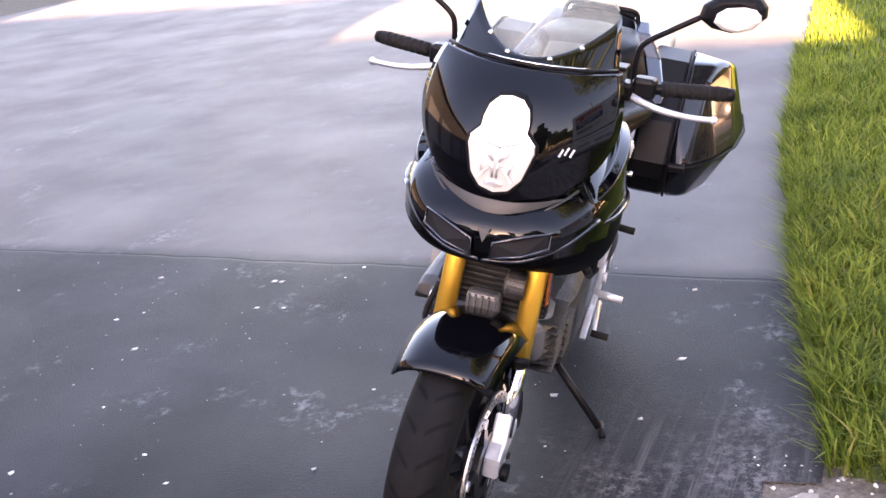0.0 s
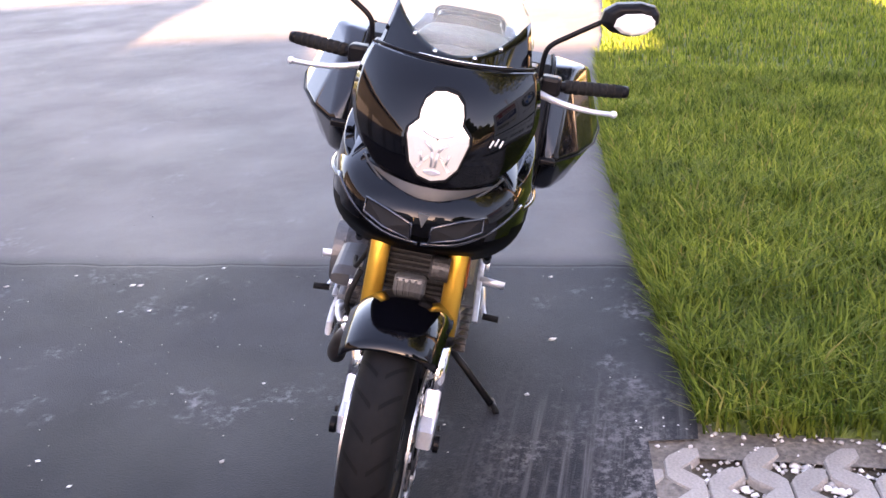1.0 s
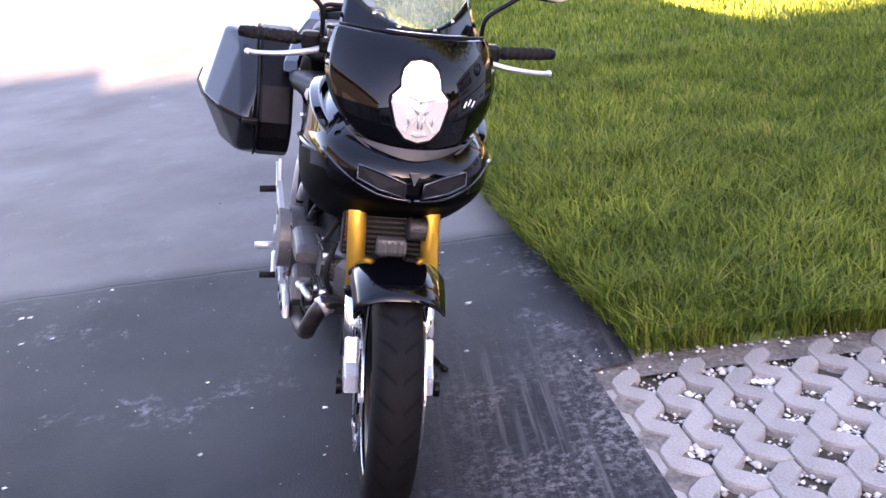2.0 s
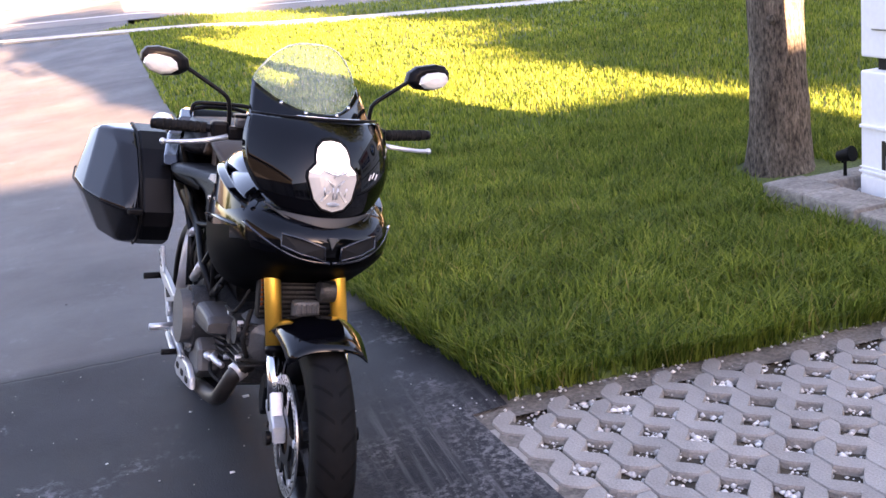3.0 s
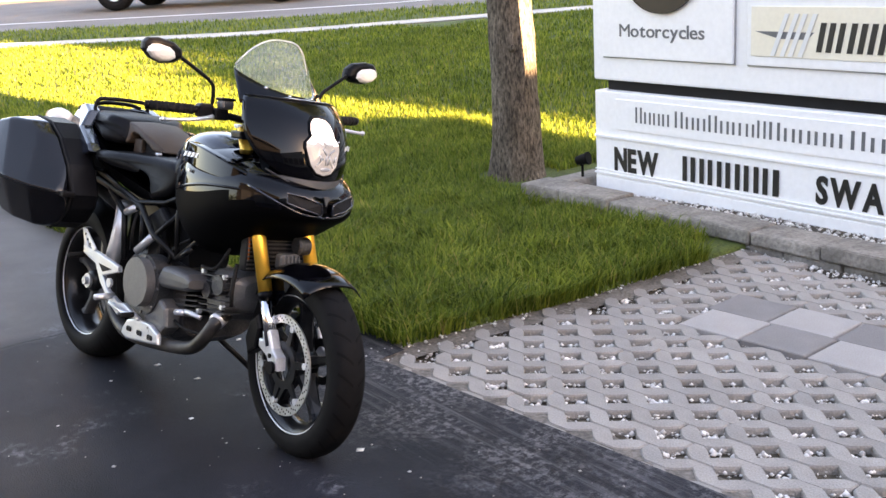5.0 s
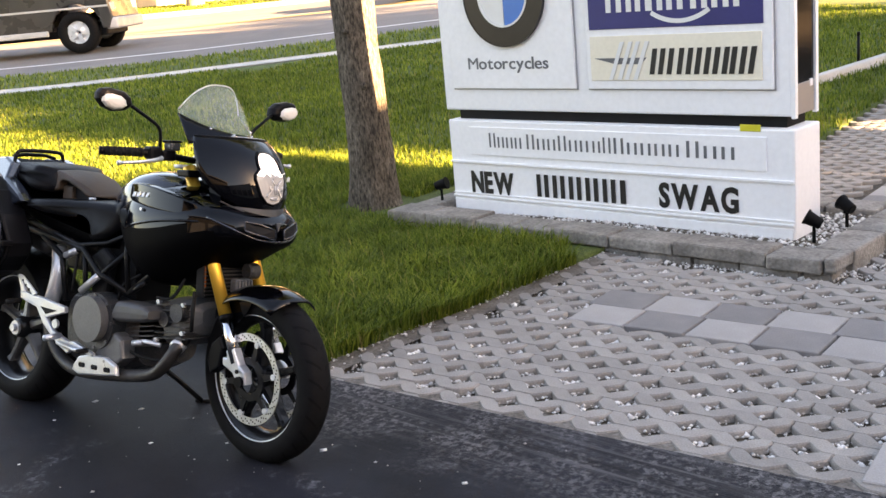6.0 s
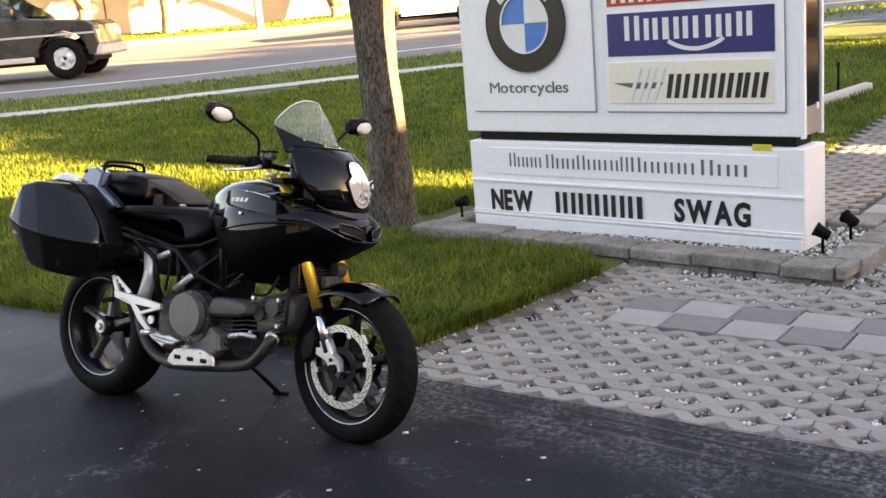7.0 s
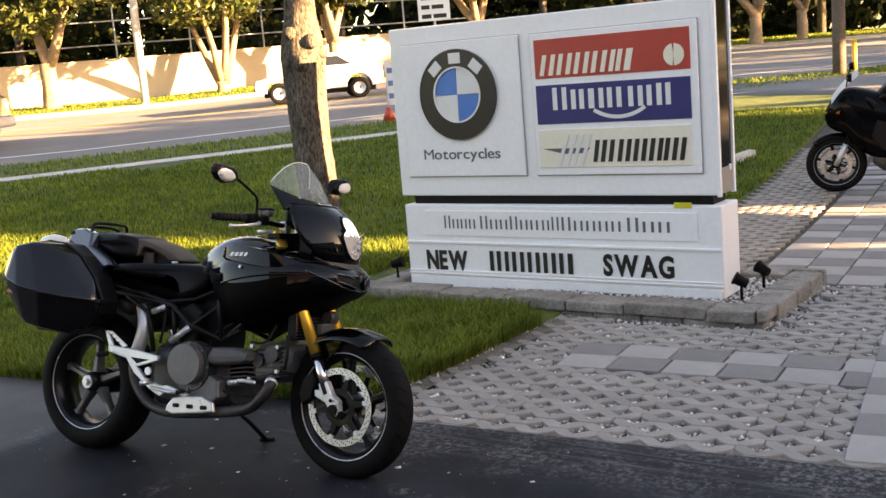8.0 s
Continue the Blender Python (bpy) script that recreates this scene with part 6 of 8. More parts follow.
def build_near_tree():
    t = thing("roadside_tree", None, "thick tree trunk with rough grey-brown bark on the lawn", "tree")
    rng = np.random.default_rng(5)
    x, y = -1.05, 0.12
    z0 = float(ground_z(x, y))
    prof = [(0, 0.245), (0.10, 0.205), (0.3, 0.180), (0.7, 0.165), (1.2, 0.157), (1.6, 0.160), (1.8, 0.176), (1.95, 0.184), (2.1, 0.166), (2.25, 0.132), (2.5, 0.114), (3.2, 0.115), (3.8, 0.11)]
    hs = np.interp(np.linspace(0, 1, 46), np.linspace(0, 1, len(prof)), [p[0] for p in prof])
    pts = [(x - 0.05 * h * 0.3 + 0.015 * math.sin(h * 3), y + 0.01 * h, z0 - 0.05 + h) for h in hs]
    bm = tube_path(pts, [float(np.interp(h, [p[0] for p in prof], [p[1] for p in prof])) for h in hs], 36)
    for v in bm.verts:
        out = Vector((v.co.x - x, v.co.y - y, 0)).normalized()
        a = math.atan2(out.y, out.x)
        v.co += out * (0.004 * math.sin(a * 13 + 2.2 * noise.noise(v.co * 3)) + 0.008 * noise.noise(Vector((a * 3, v.co.z * 5, 1))) + 0.03 * max(0, 0.25 - (v.co.z - z0)) * math.sin(a * 5))
    trunk = part("trunk", bm, M_BARK, t, "rough barked trunk", smooth=True)
    for ang, h, r in ((-62, 1.86, 0.085), (-20, 2.02, 0.075), (-95, 2.10, 0.06), (25, 1.93, 0.06), (-40, 0.95, 0.03), (-75, 1.35, 0.028)):
        c, s = math.cos(radians(ang)), math.sin(radians(ang))
        bmk = bmesh.new()
        bmesh.ops.create_icosphere(bmk, subdivisions=3, radius=r * 0.85, matrix=Matrix.Translation((x + (0.172 - r * 0.55) * c, y + (0.172 - r * 0.55) * s, z0 + h)))
        for v in bmk.verts:
            v.co += 0.008 * noise.noise_vector(v.co * 22)
        part("burl", bmk, M_BARK, trunk, smooth=True)
    tips = []
    for k, (ang, up, ln) in enumerate(((30, 55, 2.6), (150, 50, 2.8), (265, 48, 2.5), (95, 75, 2.9), (320, 62, 2.2))):
        c, s = math.cos(radians(ang)), math.sin(radians(ang))
        run = []
        for j in range(6):
            q = j / 5
            run.append((x - 0.06 + c * ln * q * math.cos(radians(up)), y + 0.04 + s * ln * q * math.cos(radians(up)), z0 + 3.55 + ln * q * math.sin(radians(up)) + 0.1 * math.sin(q * 5 + k)))
        part("branch", limb(run, [0.085 - 0.013 * j for j in range(6)], 10, 0.02, k), M_BARK, t, smooth=True)
        tips += [run[3], run[4], run[5]]
    cen = [np.array(p) + rng.normal(size=3) * 0.6 for p in tips for _ in range(9)]
    v, f = leaf_cloud(cen, [0.75] * len(cen), 26000, rng, 0.075)
    raw("crown", v, f, M_LEAF, t)


build_near_tree()

# ---- lawn grass ----
def lawn_grass():
    rng = np.random.default_rng(11)

    def keep(x, y, wide=0.0):
        u = street_uv(x, y)[0]
        e = np.interp(y, [0.5, 4, 10, 20], [LAWN_E, 1.1, 0.6, 0.2])
        ok = (u < -4.80) & (y > drive_edge(x) + 0.02 - wide * rng.uniform(0, 1, len(x))) & (x < e - 0.02 + wide * rng.uniform(0, 1, len(x)))
        bed = (x > -0.31) & (x < 2.9) & (y > -0.50) & (y < 0.9)
        corner = (x > 1.28) & (y > -0.75) & (y < 1.0)
        tree = (x + 1.05) ** 2 + (y - 0.12) ** 2 < 0.30 ** 2
        return ok & ~bed & ~tree & ~corner

    def patch(name, x0, x1, y0, y1, per_m2, h0, h1, w, wide=0.03, lean=0.6):
        n = int((x1 - x0) * (y1 - y0) * per_m2)
        x, y = rng.uniform(x0, x1, n), rng.uniform(y0, y1, n)
        k = keep(x, y, wide)
        x, y = x[k], y[k]
        n = len(x)
        tuft = np.array([noise.noise(Vector((a * 3.1, b * 3.1, 0))) for a, b in zip(x[::1], y[::1])]) if n < 120000 else np.sin(x * 5) * np.sin(y * 4.3)
        h = rng.uniform(h0, h1, n) * (1 + 0.35 * tuft)
        ob = blades(name, x, y, ground_z(x, y) + 0.015, h, rng.uniform(0.7, 1.3, n) * w, rng, M_GRASS, lean)
        tagged(ob, "short green lawn grass blades", "grass", kind="stuff")
        return ob

    patch("grass", -0.9, 1.6, -3.0, -0.3, 7600, 0.05, 0.135, 0.0082, 0.05, 1.35)
    patch("grass", -3.2, -0.9, -3.3, 1.2, 4800, 0.05, 0.12, 0.0085, 0.05, 1.2)
    patch("grass", -0.9, 1.5, 0.8, 3.2, 2500, 0.045, 0.08, 0.008)
    patch("grass", -8.0, -3.2, -3.7, 4.5, 1700, 0.045, 0.085, 0.011)
    patch("grass", -3.2, 1.5, 1.2, 10.0, 1500, 0.045, 0.08, 0.011)
    patch("grass", -18.0, -8.0, -3.9, 4.5, 700, 0.045, 0.08, 0.018)
    patch("grass", -8.0, -3.2, 4.5, 9.0, 800, 0.045, 0.08, 0.016)
    # longer ragged blades hanging over the driveway and the paving
    n = 5200
    x = np.concatenate([rng.uniform(-4, 1.44, n), np.full(2600, 1.44) + rng.uniform(-0.03, 0.05, 2600)])
    y = np.concatenate([drive_edge(x[:n]) + rng.uniform(-0.03, 0.06, n), rng.uniform(-2.6, -0.75, 2600)])
    a = np.concatenate([rng.normal(-np.pi / 2, 0.7, n), rng.normal(0, 0.7, 2600)])
    k = rng.uniform(0, 1, len(x)) < 0.45 + 0.9 * np.array([noise.noise(Vector((q * 5, r * 5, 3))) for q, r in zip(x, y)])
    x, y, a = x[k], y[k], a[k]
    tagged(blades("grass", x, y, ground_z(x, y) + 0.012, rng.uniform(0.06, 0.14, len(x)), rng.uniform(0.004, 0.008, len(x)), rng, M_GRASS, 1.15, a), "long grass hanging over the lawn's edge", "grass", kind="stuff")
    # verge by the street
    n = 16000
    u, v = rng.uniform(-4.12, -1.75, n), rng.uniform(-9, 24, n)
    x, y = from_uv(u, v)
    tagged(blades("grass", x, y, ground_z(x, y) + 0.015, rng.uniform(0.05, 0.09, n), rng.uniform(0.012, 0.022, n), rng, M_GRASS, 0.6), "grass on the street verge", "grass", kind="stuff")
    n = 26000
    u, v = rng.uniform(18.4, 22.5, n), rng.uniform(-14, 50, n)
    x, y = from_uv(u, v)
    tagged(blades("grass", x, y, ground_z(x, y) + 0.12, rng.uniform(0.05, 0.1, n), rng.uniform(0.03, 0.05, n), rng, M_GRASS, 0.6), "grass in front of the far wall", "grass", kind="stuff")


lawn_grass()

# ---- paved forecourt: lattice pavers, flat grey pavers, gravel ----
PC, PS = math.cos(PAVE_TURN), math.sin(PAVE_TURN)
PAVE_O = (1.56, -2.70)


def pave_xy(a, b):
    """Paving frame (along the edge of the asphalt, away from it) to the world."""
    return PAVE_O[0] + a * PC - b * PS, PAVE_O[1] + a * PS + b * PC


forecourt = sheet("forecourt_bed", np.linspace(-0.4, 9, 30), np.linspace(-0.02, 14, 40), lambda a, b: pave_xy(a, b), M_SOIL, -0.024)
tagged(forecourt, "dark gritty soil under the lattice pavers", "paving bed", kind="structure")


def zigzag_paver(periods=3):
    """One zigzag strip of lattice paving: two rows of half openings along its sides."""
    T, G, H = 0.055, 0.0022, 0.053
    xs = [0.0]
    for c in range(periods):
        xs += [0.2 * c + q for q in (0.04, 0.062, 0.10, 0.138, 0.16, 0.20)]

    def low(x):
        q = abs((x + 0.1) % 0.2 - 0.1)
        return max(H - q, 0.0)

    def high(x):
        q = abs(x % 0.2 - 0.1)
        return 0.1 - max(H - q, 0.0)

    bm = bmesh.new()

    def ring(z, inset):
        a = [bm.verts.new((min(max(x, G + inset), 0.2 * periods - G - inset), low(x) + G + inset, z)) for x in xs]
        b = [bm.verts.new((min(max(x, G + inset), 0.2 * periods - G - inset), high(x) - G - inset, z)) for x in xs]
        return a, b
    (ta, tb), (ma, mb), (ba, bb) = ring(0.0, 0.0035), ring(-0.006, 0.0), ring(-T, -0.001)
    k = len(xs)
    for i in range(k - 1):
        bm.faces.new((ta[i], ta[i + 1], tb[i + 1], tb[i]))
    for u, w in (((ta, tb), (ma, mb)), ((ma, mb), (ba, bb))):
        lu, lw = u[0] + u[1][::-1], w[0] + w[1][::-1]
        for i in range(len(lu)):
            bm.faces.new((lw[i], lw[(i + 1) % len(lu)], lu[(i + 1) % len(lu)], lu[i]))
    bmesh.ops.recalc_face_normals(bm, faces=bm.faces)
    return mesh_from("lattice_paver", bm, M_PAVER)


def flat_paver(w, d, mat, name):
    bm = solid(0.003, w - 0.003, 0.003, d - 0.003, -0.05, 0.0, 0.004, 1)
    return mesh_from(name, bm, mat)


def forecourt_paving():
    rng = random.Random(8)
    chain = zigzag_paver(3)
    single = zigzag_paver(1)
    tile_l, tile_d = flat_paver(0.292, 0.245, M_TILE_LIGHT, "flat_paver_light"), flat_paver(0.292, 0.245, M_TILE_DARK, "flat_paver_dark")
    big_l, big_d = flat_paver(0.30, 0.30, M_TILE_LIGHT, "flat_paver_light_square"), flat_paver(0.30, 0.30, M_TILE_DARK, "flat_paver_dark_square")
    PAVING = thing("paving", None, "grey lattice pavers with gravel and a checker of flat pavers", "paving", kind="structure")
    COL, COL_TURN = 2.235, 3.3      # where the flat paver column starts, and its turn against the lattice
    ROW0, ROW1 = 1.10, 1.59   # the flat paver row
    CHECK = 3.35    # behind this the walkway is all flat pavers

    def free(a, b):
        """May lattice lie here?"""
        x, y = pave_xy(a, b)
        if -0.36 < x < 2.83 and -0.47 < y < 0.92:
            return False
        if a > COL - 0.058 * b + 0.16 and b < CHECK:
            return False
        if ROW0 + 0.07 < b < ROW1 - 0.07 and a > 0.60:
            return False
        if b > CHECK and a > 1.05:
            return False
        west = float(np.interp(y, [-0.6, 0.9, 4, 10, 20], [1.50, 1.46, 1.04, 0.52, 0.1]))
        return x > west and b > -0.09

    rest_v, rest_f = [], []
    sv = np.array([v.co for v in single.vertices])
    sf = [list(p.vertices) for p in single.polygons]

    def put(mesh, a, b, extra=0.0, turn=0.0):
        x, y = pave_xy(a, b)
        ob = new("lattice_paver" if mesh in (chain, single) else "flat_paver", mesh)
        ob.parent = PAVING
        ob.matrix_local = pose(x, y, float(ground_z(x, y)) + extra + rng.uniform(-0.002, 0.002), rng.uniform(-0.3, 0.3), rng.uniform(-0.3, 0.3), math.degrees(PAVE_TURN) + turn + rng.uniform(-0.25, 0.25))

    r = np.array([[PC, -PS, 0], [PS, PC, 0], [0, 0, 1]])

    def fits(a, b, k):
        return all(free(a + 0.2 * c + q, b + h) for c in range(k) for q in (0.03, 0.17) for h in (0.02, 0.08))

    for j in range(-1, 100):
        b = j * 0.1
        a = -2.4 + 0.1 * (j % 2) + 0.2 * ((j * 2) % 3)
        while a < 2.5:
            k = 3 if fits(a, b, 3) else 1
            if b < 2.9:
                if fits(a, b, k):
                    put(chain if k == 3 else single, a, b)
                a += 0.2 * k
            else:
                if fits(a, b, 1):
                    x, y = pave_xy(a, b)
                    base = len(rest_v) * len(sv)
                    rest_v.append(sv @ r.T + (x, y, float(ground_z(x, y))))
                    rest_f.extend([[q + base for q in f] for f in sf])
                a += 0.2
    if rest_v:
        ob = raw("lattice_paver_far", np.concatenate(rest_v), rest_f, M_PAVER, PAVING)
        ob["kind"] = "stuff"
    # flat paver row, column and the checkered walkway
    for i in range(6):
        for r in range(2):
            a, b = 0.52 + 0.03 * (1 - r) + i * 0.298, ROW0 + r * 0.246
            put(tile_d if (i + r) % 2 else tile_l, a, b, 0.007)
    for r in range(11):
        for c in range(2):
            put(big_d if (c + r) % 2 else big_l, COL - 0.058 * (0.06 + r * 0.303) + c * 0.303, 0.03 + r * 0.303 + c * 0.017, 0.012, COL_TURN)
    for r in range(20):
        for c in range(12):
            put(big_d if (c + r) % 2 else big_l, 1.05 + c * 0.303, CHECK + 0.04 + r * 0.303)


def pebbles(name, pts, sizes, rng, mat, label):
    """Small broken stones joined into one mesh."""
    base = np.array([(1, 0, 0), (-1, 0, 0), (0, 1, 0), (0, -1, 0), (0, 0, 0.7), (0, 0, -0.7)], float)
    tri = np.array([(0, 2, 4), (2, 1, 4), (1, 3, 4), (3, 0, 4), (2, 0, 5), (1, 2, 5), (3, 1, 5), (0, 3, 5)])
    n = len(pts)
    v = base[None] * rng.uniform(0.6, 1.3, (n, 6, 1)) * sizes[:, None, None]
    a = rng.uniform(0, 2 * np.pi, n)
    c, s = np.cos(a)[:, None], np.sin(a)[:, None]
    v = np.stack([v[..., 0] * c - v[..., 1] * s, v[..., 0] * s + v[..., 1] * c, v[..., 2]], -1) + np.array(pts)[:, None]
    f = (tri[None] + np.arange(n)[:, None, None] * 6).reshape(-1, 3)
    return tagged(raw(name, v.reshape(-1, 3), f, mat), label, "gravel", kind="stuff")


def strew():
    rng = np.random.default_rng(3)
    n = 21000
    a, b = rng.uniform(-0.1, 2.4, n), rng.uniform(0.05, 3.4, n)
    x, y = pave_xy(a, b)
    pebbles("gravel", np.stack([x, y, ground_z(x, y) - 0.016], -1), rng.uniform(0.004, 0.015, n) * np.where(np.sin(x * 23) * np.sin(y * 19) > 0.1, 1.15, 0.7), rng, M_GRAVEL, "white gravel and grit in the paver openings")
    n = 3200
    x, y = rng.uniform(-0.1, 2.62, n), rng.uniform(-0.23, 0.6, n)
    k = ~((x > -0.07) & (x < 2.45) & (y > -0.05) & (y < 0.29))
    x, y = x[k], y[k]
    pebbles("gravel", np.stack([x, y, ground_z(x, y) + 0.064], -1), rng.uniform(0.006, 0.018, len(x)), rng, M_GRAVEL, "white and grey gravel round the sign")
    n = 260
    a, b = rng.uniform(-0.25, 0.05, n), rng.uniform(-0.05, 2.3, n)
    x, y = pave_xy(a, b)
    x = np.where(x < 1.40, 1.40 + rng.uniform(0, 0.1, n), x)
    pebbles("gravel", np.stack([x, y, ground_z(x, y) + 0.002], -1), rng.uniform(0.003, 0.011, n), rng, M_GRAVEL, "loose gravel along the lawn edge")
    # specks and scraps on the driveway
    n = 90
    x, y = rng.uniform(0.2, 4.6, n), rng.uniform(-6.2, -3.0, n)
    scraps = pebbles("scraps", np.stack([x, y, np.zeros(n) + 0.006], -1), rng.uniform(0.006, 0.016, n), rng, M_GRAVEL, "pale flat scraps of leaf and paper on the driveway")
    for vert in scraps.data.vertices:
        vert.co.z = 0.006 + (vert.co.z - 0.006) * 0.25
    n = 700
    x, y = np.concatenate([rng.uniform(-5, 5, 250), rng.uniform(0.3, 5, 450)]), np.concatenate([rng.uniform(-8.5, -2.9, 250), rng.uniform(-6.5, -2.75, 450)])
    pebbles("grit", np.stack([x, y, np.zeros(n) + 0.006], -1), rng.uniform(0.0015, 0.0045, n) * np.where(rng.uniform(0, 1, n) > 0.95, 2.4, 1), rng, M_GRIT, "pale grit strewn on the driveway")


strew()
forecourt_strip = sheet("soil_strip", np.linspace(-2.80, -0.45, 12), [0, 0.5, 1], lambda a, b: (1.36 + b * 0.24, a), M_DIRT, -0.006)
joint = sheet("joint_fill", np.linspace(-0.1, 2.4, 14), [-0.06, 0.0, 0.07], lambda a, b: pave_xy(a, b), M_DIRT, -0.006)
tagged(joint, "dusty grit filling the joint beside the asphalt", "soil", kind="structure")
tagged(forecourt_strip, "strip of bare soil along the lawn edge", "soil", kind="structure")


# ---- across the street ----
def far_wall():
    wall = thing("garden_wall", None, "pale sunlit stucco garden wall across the street", "wall", kind="structure")
    v = -40.0
    while v < 24:
        w = 6.0
        x0, y0 = from_uv(22.6, v)
        x1, y1 = from_uv(22.6, v + w - 0.05)
        z = float(min(ground_z(x0, y0), ground_z(x1, y1)))
        bm = solid(0, w - 0.06, -0.1, 0.1, -0.3, 1.72, 0.02, 1)
        ob = part("wall_panel", bm, M_WALL, wall, m=Matrix.Translation((x0, y0, z)) @ Matrix.Rotation(math.atan2(RD[1], RD[0]), 4, "Z"))
        part("wall_cap", solid(-0.02, w - 0.04, -0.13, 0.13, 1.72, 1.79, 0.015, 1), M_WALL, ob)
        v += w


far_wall()
# two copies of one leaf: sunlight and shade are put into their colours
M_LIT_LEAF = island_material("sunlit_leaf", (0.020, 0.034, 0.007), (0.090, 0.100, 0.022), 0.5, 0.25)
M_SHADED_LEAF = island_material("shaded_leaf", (0.008, 0.014, 0.004), (0.035, 0.045, 0.012), 0.7, 0.15, 0.15)
M_FAR_BARK = material("far_bark", (0.16, 0.11, 0.07), (0.33, 0.24, 0.15), 3, 0.9, bump=0.8, bump_scale=14, fine=0.2)


def far_tree(u, v, trunk_r, fork_h, height, spread, seed, leaves=5200, forks=3, leaf=0.16, label="street tree with a forked trunk and a clumpy green crown"):
    rng = np.random.default_rng(seed)
    x, y = from_uv(u, v)
    z = float(ground_z(x, y)) + 0.1
    t = thing("street_tree", None, label, "tree", "trees along the street")
    part("trunk", limb([(0, 0, -0.2), (0.02, 0, 0.1), (0.03, 0.02, fork_h * 0.5), (0, 0, fork_h)], [trunk_r * 1.6, trunk_r * 1.15, trunk_r, trunk_r * 0.95], 14, 0.03, seed), M_FAR_BARK, t, smooth=True)
    cen, siz = [], []
    for k in range(forks):
        a = 2 * math.pi * k / forks + rng.uniform(0, 1.2)
        up = rng.uniform(52, 74)
        ln = (height - fork_h) * rng.uniform(0.75, 0.95)
        run = []
        for j in range(7):
            q = j / 6
            run.append((math.cos(a) * ln * q * math.cos(radians(up)) + 0.12 * math.sin(q * 4 + k), math.sin(a) * ln * q * math.cos(radians(up)) + 0.1 * math.cos(q * 5 + k), fork_h - 0.1 + ln * q * math.sin(radians(up))))
        part("limb", limb(run, [trunk_r * (0.75 - 0.1 * j) for j in range(7)], 9, 0.02, k), M_FAR_BARK, t, smooth=True)
        for j in (2, 3, 4, 5, 6):
            for _ in range(2):
                c = np.array(run[j]) + rng.normal(size=3) * (spread * 0.28, spread * 0.28, 0.4)
                cen.append((c[0], c[1], max(c[2], 3.1)))
                siz.append(rng.uniform(0.45, 0.95))
    for _ in range(10):
        a = rng.uniform(0, 2 * math.pi)
        cen.append((math.cos(a) * spread * rng.uniform(0.3, 1), math.sin(a) * spread * rng.uniform(0.3, 1), rng.uniform(3.2, height)))
        siz.append(rng.uniform(0.5, 1.0))
    vv, ff = leaf_cloud(cen, siz, leaves, rng, leaf, 0.75)
    vv = vv[: len(ff) * 4]
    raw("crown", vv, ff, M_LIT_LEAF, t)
    t.matrix_world = pose(x, y, z, 0, 0, rng.uniform(0, 360))
    return t


# u across the street, v along it
for u, v, r, fh, h, sp, sd, fk in ((20.6, -10.5, 0.30, 1.6, 7.5, 2.6, 2, 3), (20.8, -4.35, 0.26, 1.3, 7.0, 2.4, 3, 3), (20.8, -1.2, 0.30, 1.7, 7.6, 2.6, 4, 2), (20.8, 5.25, 0.22, 0.45, 7.2, 2.4, 6, 4), (20.6, 9.7, 0.24, 1.6, 7.2, 2.4, 7, 3), (20.8, 15.6, 0.24, 1.6, 7.2, 2.5, 17, 3),
                                   (19.4, 22.0, 0.25, 1.6, 7.2, 2.5, 8, 3), (18.8, 26.4, 0.24, 1.3, 7.4, 2.8, 18, 3), (19.2, 28.6, 0.20, 1.2, 7.4, 2.8, 19, 2), (20.8, 34.0, 0.34, 1.6, 7.5, 3.0, 9, 3), (20.8, 38.5, 0.36, 1.3, 7.8, 3.2, 10, 3), (20.8, 48.0, 0.32, 1.5, 7.5, 3.0, 12, 3), (20.8, 58.0, 0.32, 1.5, 8.5, 3.2, 13, 3)):
    far_tree(u, v, r, fh, h, sp, sd, forks=fk)


def backing_wood():
    """Woodland behind the wall; its shade is put into the darker leaf colour."""
    rng = np.random.default_rng(21)
    cen, siz = [], []
    for _ in range(420):
        u, v = rng.uniform(26.5, 36), rng.uniform(-60, 95)
        x, y = from_uv(u, v)
        cen.append((x, y, float(ground_z(x, y)) + rng.uniform(0.2, 9.5)))
        siz.append(rng.uniform(1.2, 2.4))
    v, f = leaf_cloud(cen, siz, 120000, rng, 0.36, 0.9)
    tagged(raw("woodland", v, f, M_SHADED_LEAF), "dense trees behind the garden wall, darkened by shade put into the leaf colour", "woodland", kind="stuff")
    for k in range(26):
        u, vv = 25.5 + 3 * rng.uniform(0, 1), -40 + k * 4.6
        x, y = from_uv(u, vv)
        z = float(ground_z(x, y))
        ob = thing("woodland_tree", None, "slim dark tree trunk behind the garden wall", "tree", "trunks behind the wall")
        part("trunk", limb([(0, 0, -0.2), (0.05, 0, 2.5), (0.1, 0.1, 6), (0, 0.2, 9)], [0.22, 0.18, 0.14, 0.08], 9, 0.03, k), M_BARK, ob, smooth=True)
        ob.matrix_world = pose(x, y, z)


backing_wood()


def far_hedge():
    rng = np.random.default_rng(33)
    n = 40000
    u, v = rng.uniform(38, 44, n), rng.uniform(-150, 200, n)
    x, y = from_uv(u, v)
    c = np.stack([x, y, ground_z(x, y) + rng.uniform(0, 13, n)], -1)
    vv, ff = leaf_cloud(c, np.full(n, 0.8), n, rng, 0.8, 1.0)
    tagged(raw("tree_line", vv, ff, M_SHADED_LEAF), "distant tree line, darkened by shade put into the leaf colour", "trees", kind="stuff")


far_hedge()

M_POLE = material("pole_grey", (0.40, 0.38, 0.35), (0.52, 0.50, 0.46), 6, 0.6, fine=0.1)


